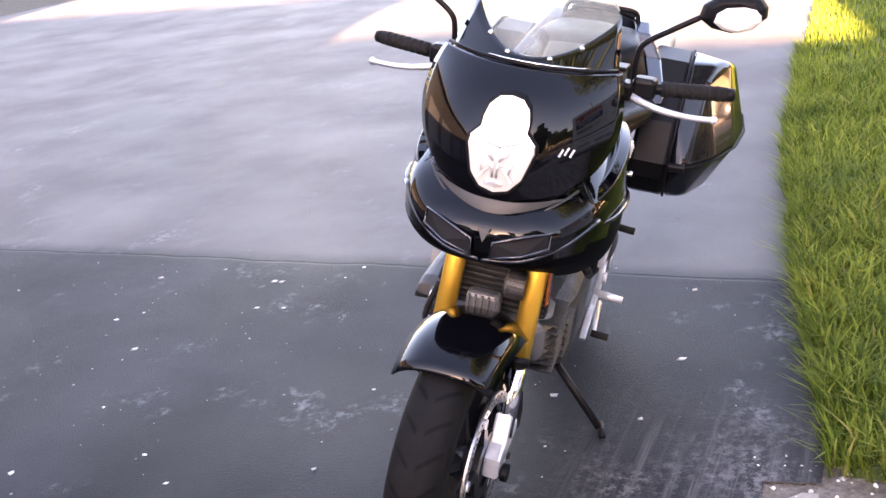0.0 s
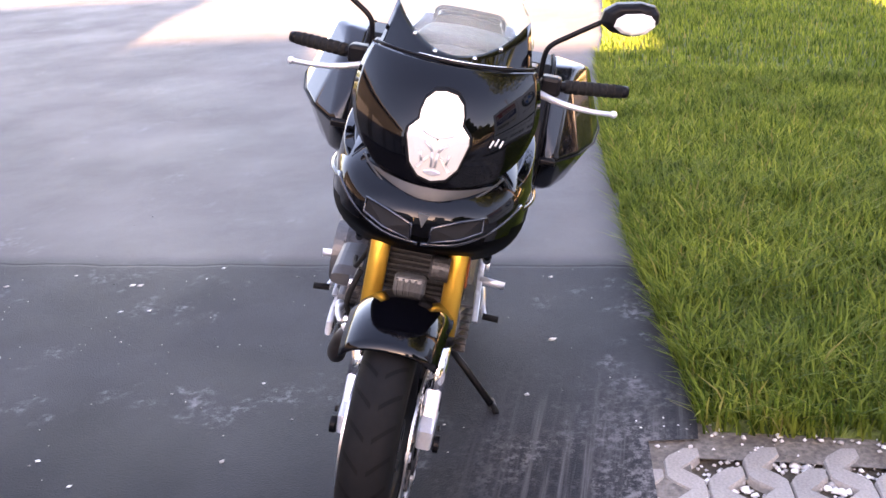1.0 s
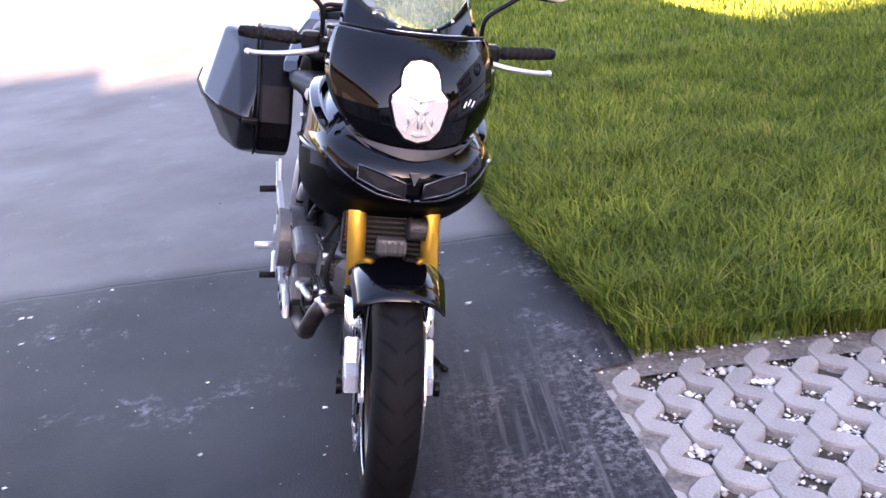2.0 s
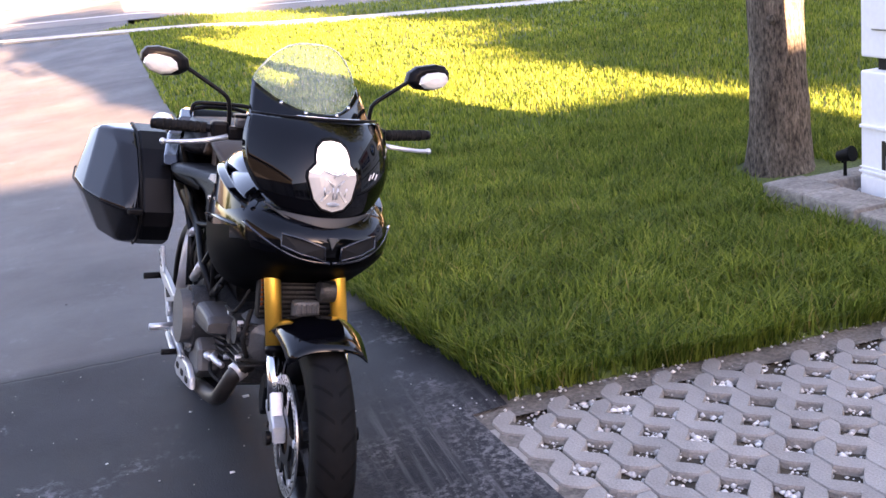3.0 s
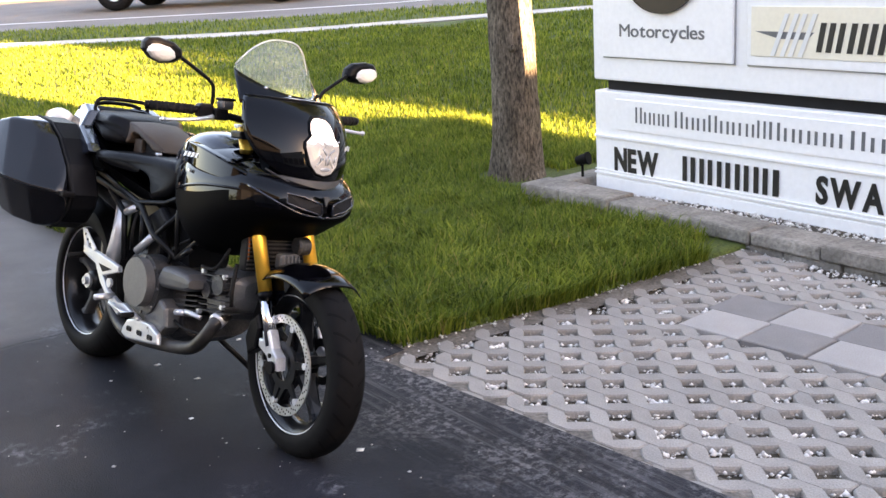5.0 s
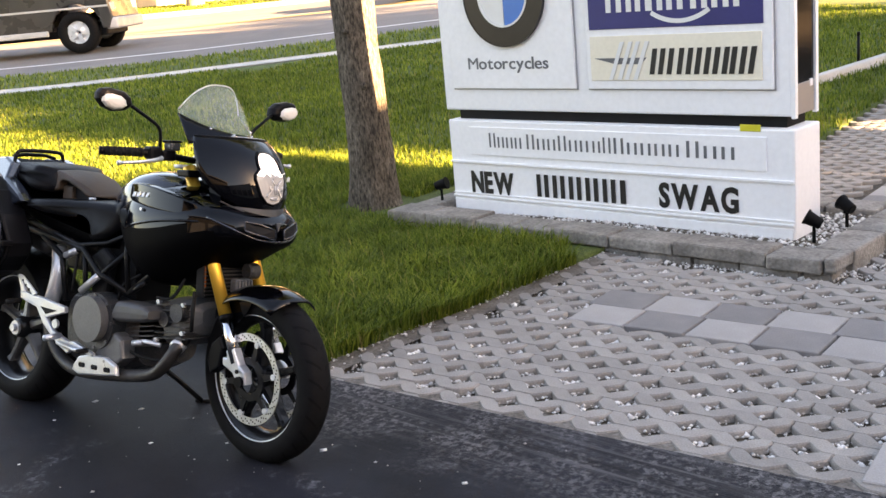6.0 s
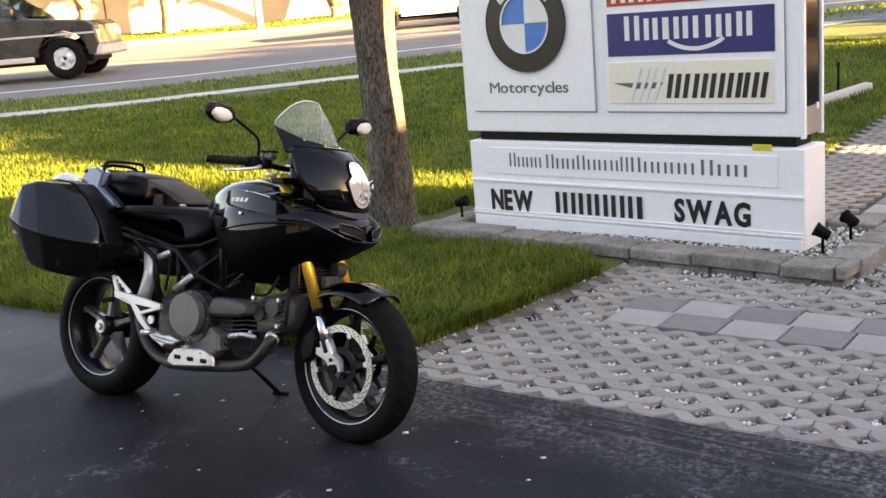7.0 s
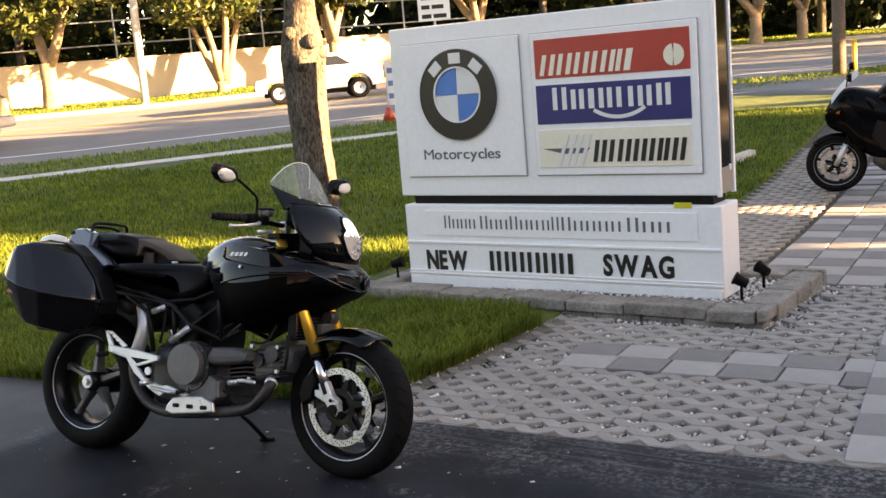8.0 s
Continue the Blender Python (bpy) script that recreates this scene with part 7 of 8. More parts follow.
def street_pole(x, y, h, r, label):
    p = thing("utility_pole", None, label, "pole", "poles along the street")
    part("shaft", tube([(0, 0, -0.2), (0, 0, h * 0.5), (0, 0, h)], r, 14, 0, (r, r * 0.92, r * 0.8)), M_POLE, p, smooth=True)
    part("collar", tube([(0, 0, -0.05), (0, 0, 0.12)], r * 1.25, 14, 0), M_POLE, p, smooth=True)
    part("pole_cap", tube([(0, 0, h - 0.02), (0, 0, h + 0.05)], r * 0.9, 14, 0), M_POLE, p, smooth=True)
    p.matrix_world = pose(x, y, float(ground_z(x, y)) + 0.05)


px, py = from_uv(19.0, 2.42)
street_pole(px, py, 9.0, 0.15, "tall pale grey street light pole across the street")

# ---- unseen buildings and trees added on the sunward side to shape the shade ----
M_STUCCO = material("blocker_stucco", (0.42, 0.40, 0.37), (0.52, 0.50, 0.46), 0.8, 0.9, bump=0.2, bump_scale=30, fine=0.06)
M_ROOF = material("blocker_roof_edge", (0.16, 0.16, 0.165), (0.22, 0.22, 0.225), 2, 0.6, fine=0.1)
M_BLOCKER_GLASS = material("blocker_window_glass", (0.02, 0.022, 0.025), (0.03, 0.032, 0.035), 2, 0.05, spec=0.6)


# an added out-of-view block that keeps the sun off, dressed as a building
def shop(name, x0, x1, y0, y1, h, label):
    s = thing(name, None, label, "building")
    part("wall", solid(x0, x1, y0, y1, -0.2, h, 0.02, 1), M_STUCCO, s)
    part("roof_edge", solid(x0 - 0.15, x1 + 0.15, y0 - 0.15, y1 + 0.15, h, h + 0.25, 0.02, 1), M_ROOF, s)
    y = y0 + 0.8
    while y + 2.2 < y1:
        win = part("window", solid(x0 - 0.03, x0 + 0.02, y, y + 2.0, 0.5, 2.6, 0.01, 1), M_BLOCKER_GLASS, s, "dark window of an added sun blocker")
        part("window_frame", solid(x0 - 0.05, x0 + 0.01, y - 0.08, y, 0.42, 2.68, 0.01, 1), M_ROOF, win)
        part("window_sill", solid(x0 - 0.08, x0 + 0.01, y - 0.08, y + 2.08, 0.40, 0.5, 0.01, 1), M_ROOF, win)
        y += 2.6
    return s


BLOCKER_X = 14.0


def sky_blocker(x0, x1, y0, y1, h, label):
    """A long unseen hall added behind the camera to block sky light, with roller doors towards the driveway."""
    s = thing("sky_blocker_hall", None, label, "building")
    part("wall", solid(x0, x1, y0, y1, -0.2, h, 0.02, 1), M_HALL, s)
    part("roof_edge", solid(x0 - 0.3, x1 + 0.3, y0 - 0.3, y1 + 0.5, h, h + 0.3, 0.02, 1), M_ROOF, s)
    x = x0 + 1.0
    while x + 3.2 < x1:
        door = part("roller_door", solid(x, x + 3.0, y1 - 0.02, y1 + 0.03, 0.0, 3.2, 0.01, 1), M_ROOF, s, "grey roller door")
        for k in range(8):
            part("door_slat", solid(x + 0.04, x + 2.96, y1 + 0.03, y1 + 0.045, 0.05 + k * 0.39, 0.41 + k * 0.39, 0.006, 1), M_ROOF, door)
        x += 4.0


M_HALL = material("dark_hall_cladding", (0.045, 0.045, 0.045), (0.075, 0.073, 0.07), 0.8, 0.9, bump=0.2, bump_scale=30, fine=0.06)
# added out of view so that glossy black mirrors a dark hall
sky_blocker(-3.0, 13.5, -24.0, -14.0, 6.0, "unseen long dark-clad hall with roller doors, added to block bright sky")
# sizes and gaps of these unseen blocks set the sun and shade edges
shop("sun_blocker_south", BLOCKER_X, BLOCKER_X + 8, -30.0, -3.30, 4.78, "unseen flat-roofed stucco block with dark windows, added to block the sun")
shop("sun_blocker_wing", BLOCKER_X, BLOCKER_X + 8, -1.45, 1.60, 3.76, "unseen lower flat-roofed stucco block with dark windows, added to block the sun")
shop("sun_blocker_middle", BLOCKER_X, BLOCKER_X + 8, -3.12, -1.62, 4.02, "unseen middle stucco block with dark windows, added to block the sun")
tower = shop("sun_blocker_tower", BLOCKER_X + 0.5, BLOCKER_X + 1.4, 1.62, 3.08, 5.35, "unseen narrow tall stucco block added to shade the lawn")
part("blocker_head", solid(BLOCKER_X + 0.45, BLOCKER_X + 1.45, 1.60, 3.55, 5.62, 7.5, 0.02, 1), M_STUCCO, tower, "wider stucco head added to widen the block's shadow")
shop("sun_blocker_low", BLOCKER_X + 0.2, BLOCKER_X + 1.1, 3.10, 4.72, 3.72, "unseen small flat-roofed block added to cast shade")
shop("sun_blocker_low", BLOCKER_X + 0.2, BLOCKER_X + 1.1, 5.10, 6.30, 2.75, "unseen low flat-roofed block added to cast shade")


# an unseen tree, added where its crown must hold back light
def blocker_tree(x, y, height, spread, seed, low=1.2, leaves=9000):
    rng = np.random.default_rng(seed)
    t = thing("blocker_tree", None, "unseen broad leafy tree added to block light", "tree", "trees beside the shop")
    z = float(ground_z(x, y))
    part("trunk", limb([(0, 0, -0.2), (0, 0, 1.0), (0.1, 0, 2.4), (0.1, 0.1, height * 0.6)], [0.32, 0.24, 0.2, 0.1], 12, 0.03, seed), M_BARK, t, smooth=True)
    cen, siz = [], []
    for _ in range(60):
        a, q = rng.uniform(0, 2 * math.pi), rng.uniform(0, 1) ** 0.5
        cen.append((math.cos(a) * spread * q, math.sin(a) * spread * q, rng.uniform(low, height - 0.5)))
        siz.append(rng.uniform(0.6, 1.1))
    v, f = leaf_cloud(cen, siz, leaves, rng, 0.17, 0.9)
    raw("crown", v, f, M_LEAF, t)
    for k in range(4):
        a = k * 1.6
        part("limb", limb([(0.1, 0, 2.0), (math.cos(a) * spread * 0.3, math.sin(a) * spread * 0.3, 3.2), (math.cos(a) * spread * 0.6, math.sin(a) * spread * 0.6, height * 0.6)], [0.13, 0.09, 0.05], 8, 0.02, k), M_BARK, t, smooth=True)
    t.matrix_world = pose(x, y, z)


def low_sky_blockers():
    """Unseen trees added along the far side of the driveway, behind the camera, to block low sky."""
    k = 60
    for x in range(-34, 14, 6):
        blocker_tree(x + (k * 7 % 3), -33.0 - (k * 5 % 4), 4.6 + 0.5 * (k % 3), 2.6, k, 0.5, 4000)
        k += 1


low_sky_blockers()
# crowns placed out of view so their shadows fall on lawn, verge and street
for x, y, h, sp, sd, lo in ((15, 7.4, 5.4, 1.2, 40, 4.0), (15, 8.35, 8.6, 0.9, 53, 5.2), (15.5, 9.9, 9.4, 1.4, 41, 3.9), (15, 8.9, 3.9, 1.3, 48, 0.6), (15, 11.4, 6.0, 0.7, 49, 1.2), (15.3, 11.4, 12.6, 1.2, 50, 7.4), (15.3, 13.4, 10.2, 1.2, 51, 7.3), (15.3, 15.6, 8.6, 1.2, 52, 6.9), (15, 12.0, 6.7, 0.9, 54, 5.4), (15, 13.9, 6.7, 0.9, 55, 5.4), (15, 18.2, 8.0, 2.4, 42, 1.2), (15, 23.0, 8.0, 3.0, 44, 1.2), (17, 28, 8.2, 3.0, 45, 1.2), (16, 33.5, 8.2, 3.0, 46, 1.2), (16, 39.8, 10.0, 2.0, 56, 4.6), (16, 43.6, 10.0, 2.0, 57, 4.6)):
    blocker_tree(x, y, h, sp, sd, lo)


# ---- beside the walkway and along the street ----
M_SPORT = material("black_sport_paint", (0.001, 0.001, 0.0015), (0.002, 0.002, 0.003), 5, 0.22, coat=0.12, rough_var=0.05, spec=0.03)


def parked_sport_bike():
    b = thing("sport_motorcycle", None, "black sport motorcycle parked on the walkway pavers", "motorcycle")
    wheel(b, 0.0, 0.30, 0.298, 0.12, 0.222, 0.09, 6, "front_wheel")
    wheel(b, -1.40, 0.315, 0.315, 0.18, 0.222, 0.14, 6, "rear_wheel")
    for sd in (-1, 1):
        brake_disc(b, sd * 0.075, 0.115, 0.155, pose(0, 0, 0.30))
        part("fork_leg", tube(both([(0.0, 0.10, 0.30), (-0.10, 0.105, 0.52)], sd), 0.027, 14, 0), M_ALLOY, b, "bare alloy fork leg", smooth=True)
        part("fork_tube", tube(both([(-0.10, 0.105, 0.52), (-0.26, 0.105, 0.90)], sd), 0.022, 12, 0), M_FRAME, b, smooth=True)
        part("handlebar", tube(both([(-0.27, 0.10, 0.90), (-0.33, 0.20, 0.895), (-0.40, 0.31, 0.87)], sd), 0.015, 10), M_RUBBER_PART, b, smooth=True)
        part("mirror_stem", tube(both([(-0.12, 0.16, 1.00), (-0.13, 0.26, 1.06), (-0.16, 0.32, 1.09)], sd), 0.007, 8), M_SATIN, b, smooth=True)
        part("mirror", loft([[(-0.16 + dx, sd * (0.37 + 0.075 * k * math.cos(a)), 1.10 + 0.035 * k * math.sin(a)) for a in np.linspace(0, 2 * math.pi, 12, endpoint=False)] for dx, k in ((0.035, 0.4), (0.02, 0.9), (-0.01, 1.0), (-0.016, 0.9))]), M_SPORT, b, smooth=False)
        part("footrest", tube(both([(-0.95, 0.15, 0.38), (-0.95, 0.24, 0.38)], sd), 0.011, 8, 0), M_ALLOY, b, smooth=True)
        part("swingarm", tube(both([(-0.90, 0.11, 0.38), (-1.40, 0.125, 0.315)], sd), 0.032, 12, 0), M_ALLOY, b, smooth=True)
    rows = [(0.10, 0.79, 0.73, 0.03, .5), (0.07, 0.84, 0.68, 0.09, .5), (0.0, 0.92, 0.64, 0.15, .5), (-0.10, 0.97, 0.60, 0.19, .5), (-0.24, 0.97, 0.44, 0.215, .5), (-0.42, 0.93, 0.32, 0.215, .5), (-0.62, 0.88, 0.25, 0.195, .5), (-0.86, 0.70, 0.24, 0.15, .5), (-0.98, 0.55, 0.28, 0.11, .5)]
    fr = part("fairing", loft([oval(x, zt, zb, w, 32, 2.5, zm) for x, zt, zb, w, zm in rows_between(rows, 4)]), M_SPORT, b, "glossy black full fairing", smooth=True)
    for sd in (-1, 1):
        part("headlamp", loft([[(0.078 + dx, sd * 0.012, 0.765), (0.062 + dx, sd * 0.075, 0.775), (0.030 + dx, sd * 0.112, 0.815), (0.050 + dx, sd * 0.06, 0.812), (0.072 + dx, sd * 0.015, 0.80)] for dx in (-0.02, 0.010)]), M_LENS_WHITE, fr, "clear twin headlamp")
        part("side_vent", slab([(-0.34, 0.62), (-0.40, 0.74), (-0.54, 0.70), (-0.60, 0.52), (-0.46, 0.46)], sd * 0.205 - 0.012, sd * 0.205 + 0.012, 0.006), M_DARK, fr, "dark side vent")
        part("indicator", loft([[(-0.05 + dx, sd * (0.19 + dy), 0.80), (-0.02 + dx, sd * (0.20 + dy), 0.815), (-0.06 + dx, sd * (0.195 + dy), 0.825)] for dx, dy in ((0, -0.02), (0.005, 0.03))]), M_AMBER, fr)
    part("windscreen", loft([[(x, w * s, z - 0.05 * abs(s) ** 2.2) for s in np.linspace(-1, 1, 13)] for x, w, z in ((0.03, 0.10, 0.915), (-0.05, 0.125, 1.0), (-0.14, 0.12, 1.075), (-0.23, 0.085, 1.125))], caps=False, closed=False), M_SPORT_SCREEN, b, "clear curved windscreen", smooth=True)
    loops = []
    for i in range(13):
        a = radians(150 - i * 105 / 12)
        loops.append([((0.322 - 0.05 * abs(s) ** 3) * math.cos(a), 0.075 * s, 0.30 + (0.322 - 0.05 * abs(s) ** 3) * math.sin(a)) for s in np.linspace(-1, 1, 9)])
    bm = loft(loops, caps=False, closed=False)
    bmesh.ops.solidify(bm, geom=bm.faces[:], thickness=0.004)
    part("front_mudguard", bm, M_SPORT, b, smooth=True)
    rows = [(-0.40, 0.93, 0.80, 0.12, .5), (-0.50, 1.0, 0.78, 0.16, .5), (-0.65, 1.01, 0.76, 0.17, .5), (-0.80, 0.93, 0.75, 0.13, .5), (-0.86, 0.86, 0.75, 0.09, .5)]
    part("fuel_tank", loft([oval(x, zt, zb, w, 28, 2.6, zm) for x, zt, zb, w, zm in rows_between(rows, 3)]), M_SPORT, b, smooth=True)
    rows = [(-0.84, 0.83, 0.72, 0.10, .5), (-1.0, 0.81, 0.72, 0.14, .5), (-1.18, 0.86, 0.76, 0.13, .5), (-1.40, 0.94, 0.84, 0.11, .5), (-1.52, 0.95, 0.88, 0.08, .5)]
    part("seat", loft([oval(x, zt, zb, w, 24, 3.0, zm) for x, zt, zb, w, zm in rows_between(rows, 3)]), M_SEAT, b, smooth=True)
    rows = [(-1.0, 0.78, 0.66, 0.10, .5), (-1.3, 0.86, 0.74, 0.12, .5), (-1.60, 0.94, 0.86, 0.07, .5), (-1.68, 0.94, 0.90, 0.03, .5)]
    part("tail_fairing", loft([oval(x, zt, zb, w, 24, 2.6, zm) for x, zt, zb, w, zm in rows_between(rows, 3)]), M_SPORT, b, smooth=True)
    part("engine", loft([oval(x, zt, zb, w, 20, 4, .5) for x, zt, zb, w in ((-0.35, 0.58, 0.30, 0.12), (-0.45, 0.62, 0.22, 0.16), (-0.85, 0.60, 0.22, 0.16), (-0.95, 0.5, 0.28, 0.12))]), M_ENGINE, b)
    part("silencer", tube([(-0.90, -0.14, 0.30), (-1.15, -0.17, 0.36), (-1.55, -0.19, 0.52)], 0.055, 16, 3, (0.03, 0.055, 0.055)), M_PIPE, b, smooth=True)
    part("side_stand", tube([(-0.80, 0.10, 0.28), (-0.82, 0.255, 0.030)], 0.011, 8, 0), M_FRAME, b, smooth=True)
    for ob in b.children_recursive:
        if "wheel" not in ob.name and "disc" not in ob.name and ob.parent == b or (ob.parent and ob.parent.name.startswith("fairing") and ob.parent.parent == b):
            for vert in ob.data.vertices:
                if vert.co.z > 0.62:
                    vert.co.z = 0.62 + (vert.co.z - 0.62) * 1.28
    b.matrix_world = pose(1.88, 4.86, float(ground_z(1.88, 4.86)) + 0.002, 0, 0, 192) @ pose(0, 0, 0, -7, 0, 0)


parked_sport_bike()

kerb_stub = sheet("kerb_stub", np.linspace(0, 1, 6), [0, 0.5, 1], lambda a, b: (0.12 + 0.34 * a - 0.10 * b, 5.35 + 1.25 * a + 0.05 * b), M_CONCRETE, 0.10, 0.14)
tagged(kerb_stub, "short weathered concrete kerb left on the lawn", "kerb", kind="structure")

M_WOOD_POLE = material("weathered_pole_wood", (0.07, 0.05, 0.04), (0.15, 0.11, 0.085), 5, 0.9, bump=0.6, bump_scale=30, fine=0.25)
M_CLOTH = material("white_banner_cloth", (0.65, 0.66, 0.70), (0.78, 0.79, 0.82), 4, 0.85, fine=0.05)
M_BANNER_BLUE = material("blue_banner_cloth", (0.10, 0.16, 0.36), (0.14, 0.21, 0.44), 4, 0.85, fine=0.05)
M_RED_PLASTIC = material("red_plastic", (0.42, 0.05, 0.03), (0.52, 0.07, 0.04), 6, 0.5, fine=0.05)
M_YELLOW_PLASTIC = material("yellow_plastic", (0.65, 0.42, 0.04), (0.75, 0.50, 0.06), 6, 0.5, fine=0.08)
M_TRAFFIC_WHITE = material("white_sign_sheet", (0.72, 0.72, 0.72), (0.80, 0.80, 0.80), 4, 0.5, fine=0.03)
M_NET = material("white_enclosure_tube", (0.55, 0.55, 0.55), (0.68, 0.68, 0.68), 4, 0.5)


def wooden_pole(x, y, h, r):
    p = thing("wooden_pole", None, "weathered brown wooden utility pole on the street verge", "pole")
    part("shaft", tube([(0, 0, -0.3), (0.01, 0, h * 0.5), (0, 0, h)], r, 16, 3, (r, r * 0.95, r * 0.85)), M_WOOD_POLE, p, smooth=True)
    part("band", tube([(0, 0, 1.5), (0, 0, 1.56)], r * 1.05, 16, 0), M_POLE, p, smooth=True)
    part("cross_arm", solid(-0.9, 0.9, -0.05, 0.05, h - 0.7, h - 0.58, 0.01), M_WOOD_POLE, p)
    p.matrix_world = pose(x, y, float(ground_z(x, y)), 0, 0, 40)


wooden_pole(-0.71, 15.2, 8.5, 0.125)


def marker_post(x, y, h, r, mat, label):
    p = thing("marker_post", None, label, "post")
    part("shaft", tube([(0, 0, -0.1), (0, 0, h)], r, 12, 0), mat, p, smooth=True)
    part("post_cap", tube([(0, 0, h - 0.01), (0, 0, h + 0.03)], r * 1.15, 12, 0), mat, p, smooth=True)
    p.matrix_world = pose(x, y, float(ground_z(x, y)) + 0.01)


marker_post(-0.50, 15.5, 0.62, 0.05, M_YELLOW_PLASTIC, "short yellow marker post beside the wooden pole")
marker_post(0.20, 6.25, 0.36, 0.016, M_SATIN, "thin black stake standing in the lawn")


def banner(x, y):
    p = thing("feather_banner", None, "narrow white and blue advertising banner on a red base", "banner")
    part("mast", tube([(0, 0, 0), (0, 0, 1.15)], 0.012, 8, 0), M_POLE, p, smooth=True)
    cloth = part("cloth", loft([[(q, 0.02 * math.sin(3 * z + 4 * q), z) for q in np.linspace(0.0, w, 6)] for z, w in ((0.30, 0.16), (0.5, 0.19), (0.8, 0.19), (1.0, 0.15), (1.14, 0.06))], caps=False, closed=False), M_CLOTH, p, "white cloth", smooth=True)
    for z in (0.42, 0.66, 0.90):
        part("cloth_bar", loft([[(q, 0.02 * math.sin(3 * zz + 4 * q) + dy, zz) for q in np.linspace(0.03, 0.14, 5)] for zz, dy in ((z, -0.004), (z + 0.10, -0.004))], caps=False, closed=False), M_BANNER_BLUE, cloth)
    part("foot", tube([(0, 0, 0), (0, 0, 0.26)], 0.09, 16, 0, (0.13, 0.05)), M_RED_PLASTIC, p, "red plastic base", smooth=True)
    p.matrix_world = pose(x, y, float(ground_z(x, y)) + 0.02, 0, 0, 35)


banner(-7.75, 9.98)


def road_sign(x, y, z, turn):
    p = thing("road_sign", None, "small white rectangular road sign on a thin post", "road sign")
    part("post", tube([(0, 0.02, float(ground_z(x, y)) - z), (0, 0.02, 0.45)], 0.025, 10, 0), M_POLE, p, smooth=True)
    face = part("sign_plate", solid(-0.32, 0.32, -0.006, 0.006, -0.16, 0.42, 0.004), M_TRAFFIC_WHITE, p, "white sign plate")
    for zz, ws in ((0.30, (0.9, 0.6)), (0.12, (0.7, 1.0)), (-0.06, (0.8, 1.1))):
        xx = -0.25
        for w in ws:
            part("text_bar", solid(xx, xx + 0.24 * w, -0.009, -0.005, zz - 0.05, zz + 0.03, 0.001, 1), M_BLACK_LETTER, face)
            xx += 0.24 * w + 0.04
    p.matrix_world = pose(x, y, z, 0, 0, turn)


road_sign(4.84 - 0.566 * 22, -6.57 + 0.825 * 22, 1.63 + 0.050 * 22, 34)


def screen_cage():
    """Tube frame of a mesh enclosure behind the garden wall."""
    c = thing("screen_enclosure", None, "thin white tube frame of a screen enclosure behind the wall", "enclosure")
    zb = float(ground_z(*from_uv(24.2, 4)))
    for k in range(9):
        x, y = from_uv(24.2, -8 + k * 3.0)
        part("upright", tube([(x, y, zb - 0.2), (x, y, zb + 4.2)], 0.035, 8, 0), M_NET, c, smooth=True)
    for z in (2.35, 3.3, 4.2):
        part("rail", tube([(*from_uv(24.2, -8), zb + z), (*from_uv(24.2, 16), zb + z)], 0.03, 8, 0), M_NET, c, smooth=True)


screen_cage()


# ---- pickup truck on the street ----
M_TRUCK = material("dark_grey_car_paint", (0.035, 0.033, 0.032), (0.05, 0.048, 0.046), 3, 0.28, metal=0.3, coat=0.8, rough_var=0.05)
M_TRUCK_TRIM = material("pale_trim", (0.45, 0.44, 0.42), (0.58, 0.57, 0.55), 5, 0.4, metal=0.3)
M_CAR_WHITE = material("white_car_paint", (0.74, 0.74, 0.73), (0.80, 0.80, 0.79), 3, 0.25, coat=0.7, rough_var=0.05)
M_CAR_GLASS = material("tinted_car_glass", (0.012, 0.014, 0.015), (0.02, 0.022, 0.024), 2, 0.05, spec=0.6)


def arch(cx, r, z, n=10):
    return [(cx + r * math.cos(a), z + r * math.sin(a)) for a in np.linspace(math.pi, 0, n)]


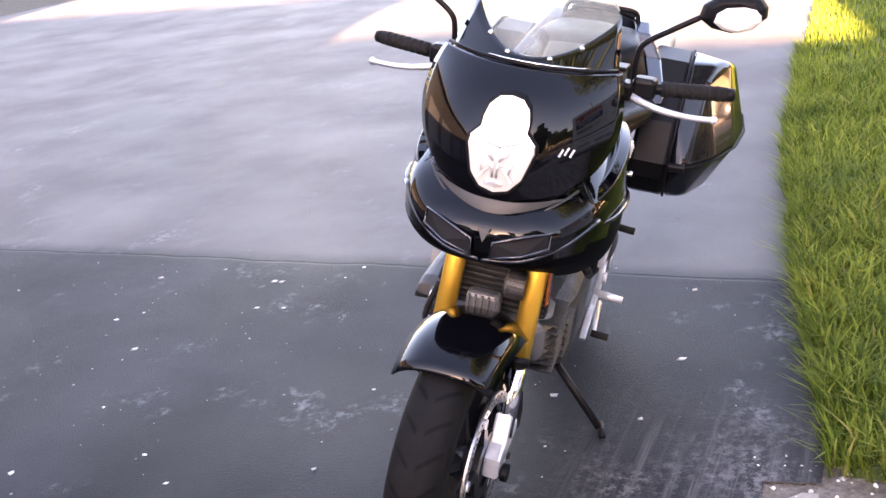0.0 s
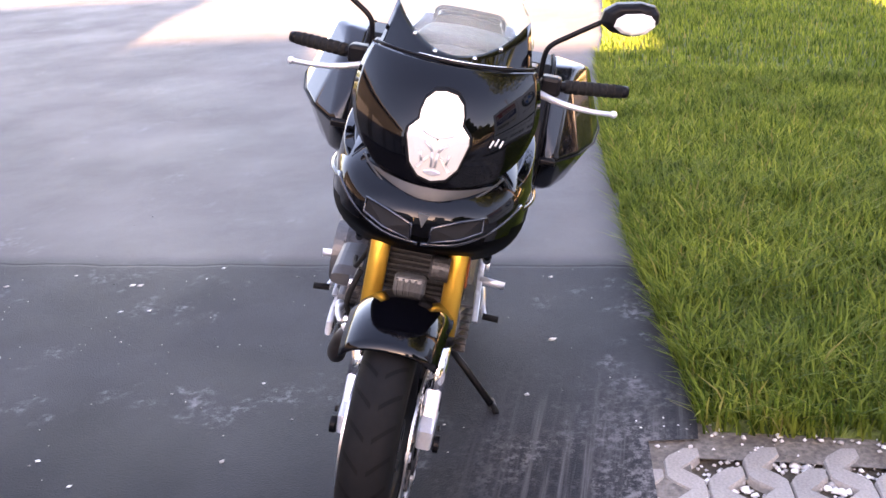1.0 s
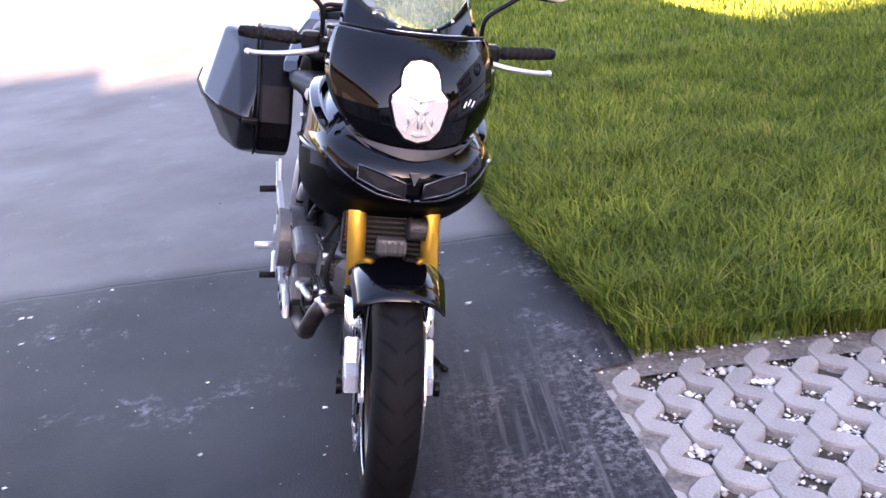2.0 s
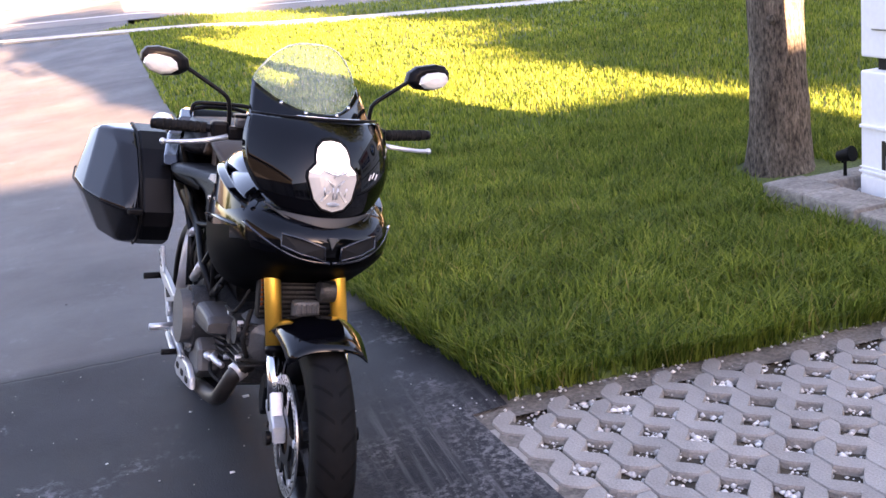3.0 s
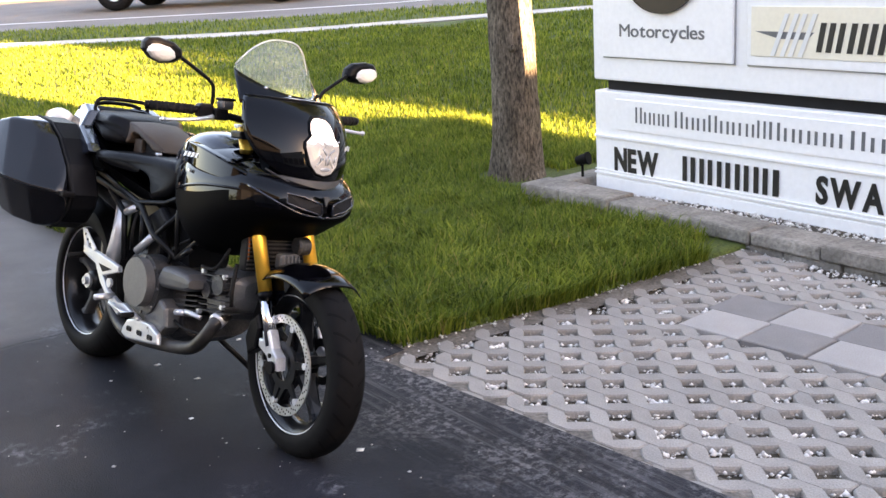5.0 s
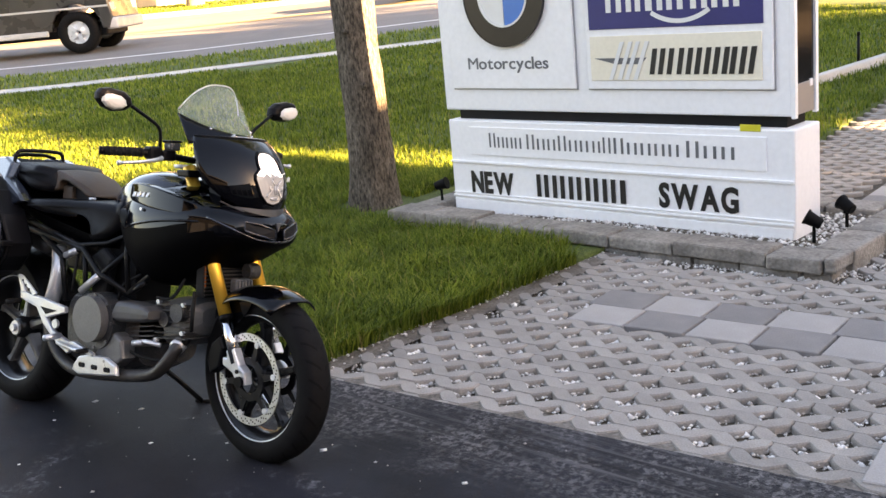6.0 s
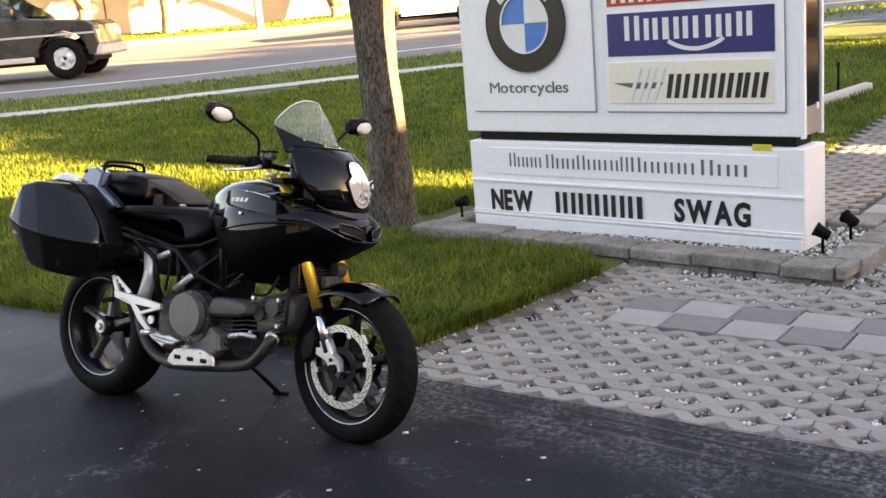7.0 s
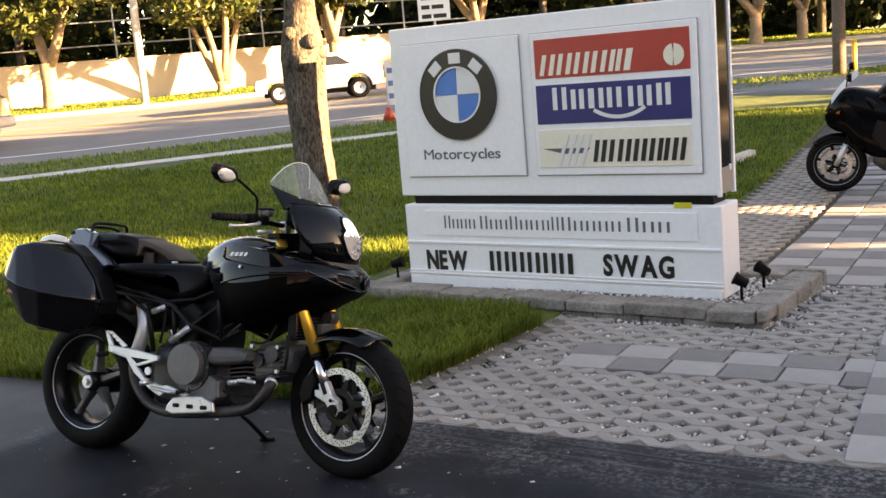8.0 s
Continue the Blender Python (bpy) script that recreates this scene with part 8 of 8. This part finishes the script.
def pickup_truck(u, v, paint, turn, label):
    t = thing("pickup_truck", None, label, "truck")
    RA, FA, R = -1.62, 1.68, 0.37
    W = 0.92
    low = [(-2.62, 0.48)] + arch(RA, 0.45, 0.42) + arch(FA, 0.45, 0.42) + [(2.26, 0.40), (2.34, 0.60), (2.30, 0.92), (2.16, 1.02), (1.10, 1.12), (-2.66, 1.10), (-2.66, 0.60)]
    body = part("body", slab(low, -W, W, 0.03, 2), paint, t)
    part("load_bed", solid(-2.56, -0.72, -W + 0.10, W - 0.10, 0.95, 1.105, 0.01), M_DARK, body, "dark open load bed")
    cab = part("cab", loft([[(x, sy * w, z) for x, sy in ((xb, -1), (xf, -1), (xf, 1), (xb, 1))] for z, xb, xf, w in ((1.08, -0.68, 1.18, 0.88), (1.14, -0.66, 1.10, 0.87), (1.66, -0.50, 0.38, 0.72), (1.72, -0.42, 0.28, 0.66))]), paint, t)
    for sd in (-1, 1):
        for x0, x1, x2, x3 in ((0.28, 0.94, 0.36, 0.24), (-0.56, 0.20, 0.16, -0.44)):
            part("side_window", loft([[(x0, sd * (0.863 + d), 1.18), (x1, sd * (0.863 + d), 1.18), (x2, sd * (0.735 + d), 1.61), (x3, sd * (0.735 + d), 1.61)] for d in (-0.02, 0.006)]), M_CAR_GLASS, cab, "dark side window")
        part("body_strip", solid(-2.60, 2.28, sd * (W + 0.004) - 0.008, sd * (W + 0.004) + 0.008, 0.78, 0.815, 0.004), M_TRUCK_TRIM, body, "pale side strip")
        part("sill", solid(-1.08, 1.16, sd * (W + 0.01) - 0.05, sd * (W + 0.01) + 0.03, 0.34, 0.44, 0.02), M_TRUCK_TRIM, body, "pale step sill")
        part("door_mirror", solid(0.78, 0.92, sd * 1.02 - 0.10, sd * 1.02 + 0.08, 1.16, 1.34, 0.03), paint, cab)
        part("door_handle", solid(0.05, 0.18, sd * (W + 0.01) - 0.015, sd * (W + 0.01) + 0.012, 0.96, 0.99, 0.006), M_TRUCK_TRIM, body)
        part("tail_lamp", solid(-2.68, -2.60, sd * (W - 0.09) - 0.09, sd * (W - 0.09) + 0.095, 0.72, 1.02, 0.02), bpy.data.materials["red_tail_lens"], body, "red tail lamp")
        part("headlamp", solid(2.18, 2.325, sd * (W - 0.17) - 0.15, sd * (W - 0.17) + 0.14, 0.66, 0.86, 0.03), M_LENS_WHITE, body, "clear headlamp")
        for ax in (RA, FA):
            w = part("wheel", lathe([(0.20, -0.10), (0.27, -0.12), (R - 0.02, -0.115), (R, -0.08), (R, 0.08), (R - 0.02, 0.115), (0.27, 0.12), (0.20, 0.10)], 40), M_TYRE, t, "black truck tyre on a bright alloy rim", smooth=True, m=pose(ax, sd * 0.80, R))
            part("rim", lathe([(0.03, sd * 0.075), (0.08, sd * 0.09), (0.10, sd * 0.06), (0.22, sd * 0.055), (0.265, sd * 0.112), (0.265, -sd * 0.02), (0.03, -sd * 0.02)], 32), M_ALLOY, w, "bright alloy rim", smooth=True)
            for k in range(5):
                a = 2 * math.pi * k / 5
                c, q = math.cos(a), math.sin(a)
                part("rim_spoke", loft([[(r * c - h * q, sd * y, r * q + h * c) for h, y in ((-hw, 0.05), (hw, 0.05), (hw, 0.098), (-hw, 0.098))] for r, hw in ((0.05, 0.03), (0.25, 0.045))]), M_ALLOY, w)
    part("windscreen", loft([[(1.125 + d, -0.78, 1.16), (1.125 + d, 0.78, 1.16), (0.42 + d, 0.64, 1.64), (0.42 + d, -0.64, 1.64)] for d in (-0.03, 0.006)]), M_CAR_GLASS, cab, "windscreen")
    part("rear_window", loft([[(-0.668 - d, -0.70, 1.18), (-0.668 - d, 0.70, 1.18), (-0.515 - d, 0.62, 1.60), (-0.515 - d, -0.62, 1.60)] for d in (-0.02, 0.006)]), M_CAR_GLASS, cab, "rear window")
    part("tailgate", solid(-2.70, -2.63, -0.74, 0.74, 0.62, 1.09, 0.015), paint, body)
    part("rear_bumper", solid(-2.80, -2.58, -0.90, 0.90, 0.42, 0.58, 0.03), M_TRUCK_TRIM, t, "pale rear bumper")
    part("front_bumper", solid(2.20, 2.42, -0.90, 0.90, 0.38, 0.58, 0.04), M_TRUCK_TRIM, t, "pale front bumper")
    part("number_plate", solid(-2.815, -2.795, -0.16, 0.16, 0.45, 0.56, 0.004), M_TRAFFIC_WHITE, t, "plain pale plate")
    part("underbody", solid(-2.3, 2.15, -0.7, 0.7, 0.28, 0.50, 0.03), M_DARK, t)
    x, y = from_uv(u, v)
    t.matrix_world = pose(x, y, float(ground_z(x, y)) + 0.016, 0, 0, math.degrees(math.atan2(RD[1], RD[0])) + turn) @ Matrix.Scale(1.2, 4)


pickup_truck(3.2, -1.95, M_TRUCK, 0, "dark grey pickup truck with pale lower trim on the street")


def small_car(u, v, turn, label):
    t = thing("car", None, label, "car")
    RA, FA, R, W = -1.12, 1.16, 0.30, 0.80
    side = [(-1.72, 0.36)] + arch(RA, 0.36, 0.33) + arch(FA, 0.36, 0.33) + [(1.80, 0.32), (1.86, 0.52), (1.80, 0.66), (1.20, 0.84), (0.72, 0.90), (-1.55, 0.98), (-1.80, 0.92), (-1.84, 0.60)]
    body = part("body", slab(side, -W, W, 0.05, 3), M_CAR_WHITE, t)
    cab = part("cabin", loft([[(x, sy * w, z) for x, sy in ((xb, -1), (xf, -1), (xf, 1), (xb, 1))] for z, xb, xf, w in ((0.86, -1.60, 0.86, 0.76), (0.95, -1.42, 0.72, 0.75), (1.26, -0.72, 0.10, 0.60), (1.33, -0.50, -0.10, 0.50))]), M_CAR_WHITE, t)
    soften(cab, 0.05)
    for sd in (-1, 1):
        for x0, x1, x2, x3 in ((0.02, 0.56, 0.06, -0.14), (-0.95, -0.06, -0.20, -0.56)):
            part("side_window", loft([[(x0, sd * (0.752 + d), 0.98), (x1, sd * (0.752 + d), 0.98), (x2, sd * (0.632 + d), 1.24), (x3, sd * (0.632 + d), 1.24)] for d in (-0.02, 0.008)]), M_CAR_GLASS, cab, "dark side window")
        part("door_mirror", solid(0.52, 0.64, sd * 0.86 - 0.07, sd * 0.86 + 0.07, 0.92, 1.03, 0.03), M_CAR_WHITE, cab)
        part("headlamp", solid(1.60, 1.80, sd * 0.62 - 0.13, sd * 0.62 + 0.13, 0.58, 0.70, 0.03), M_LENS_WHITE, body, "clear headlamp")
        part("tail_lamp", solid(-1.86, -1.76, sd * 0.64 - 0.12, sd * 0.64 + 0.12, 0.72, 0.88, 0.02), bpy.data.materials["red_tail_lens"], body, "red tail lamp")
        for ax in (RA, FA):
            w = part("wheel", lathe([(0.17, -0.08), (0.22, -0.095), (R - 0.02, -0.09), (R, -0.06), (R, 0.06), (R - 0.02, 0.09), (0.22, 0.095), (0.17, 0.08)], 36), M_TYRE, t, "black tyre on an alloy rim", smooth=True, m=pose(ax, sd * 0.71, R))
            part("rim", lathe([(0.03, sd * 0.06), (0.17, sd * 0.045), (0.215, sd * 0.088), (0.215, -sd * 0.02), (0.03, -sd * 0.02)], 28), M_ALLOY, w, "alloy rim", smooth=True)
    part("windscreen", loft([[(0.75 + d, -0.66, 0.96), (0.75 + d, 0.66, 0.96), (0.14 + d, 0.54, 1.24), (0.14 + d, -0.54, 1.24)] for d in (-0.03, 0.008)]), M_CAR_GLASS, cab, "windscreen")
    part("grille", solid(1.80, 1.868, -0.46, 0.46, 0.40, 0.56, 0.02), M_DARK, body, "dark grille")
    part("rear_spoiler", solid(-1.80, -1.62, -0.62, 0.62, 1.02, 1.05, 0.012), M_CAR_WHITE, body)
    part("underbody", solid(-1.6, 1.6, -0.6, 0.6, 0.20, 0.40, 0.03), M_DARK, t)
    x, y = from_uv(u, v)
    t.matrix_world = pose(x, y, float(ground_z(x, y)) + 0.016, 0, 0, math.degrees(math.atan2(RD[1], RD[0])) + turn)


small_car(9.4, 8.35, 180, "small white hatchback in the far lane of the street")


forecourt_paving()
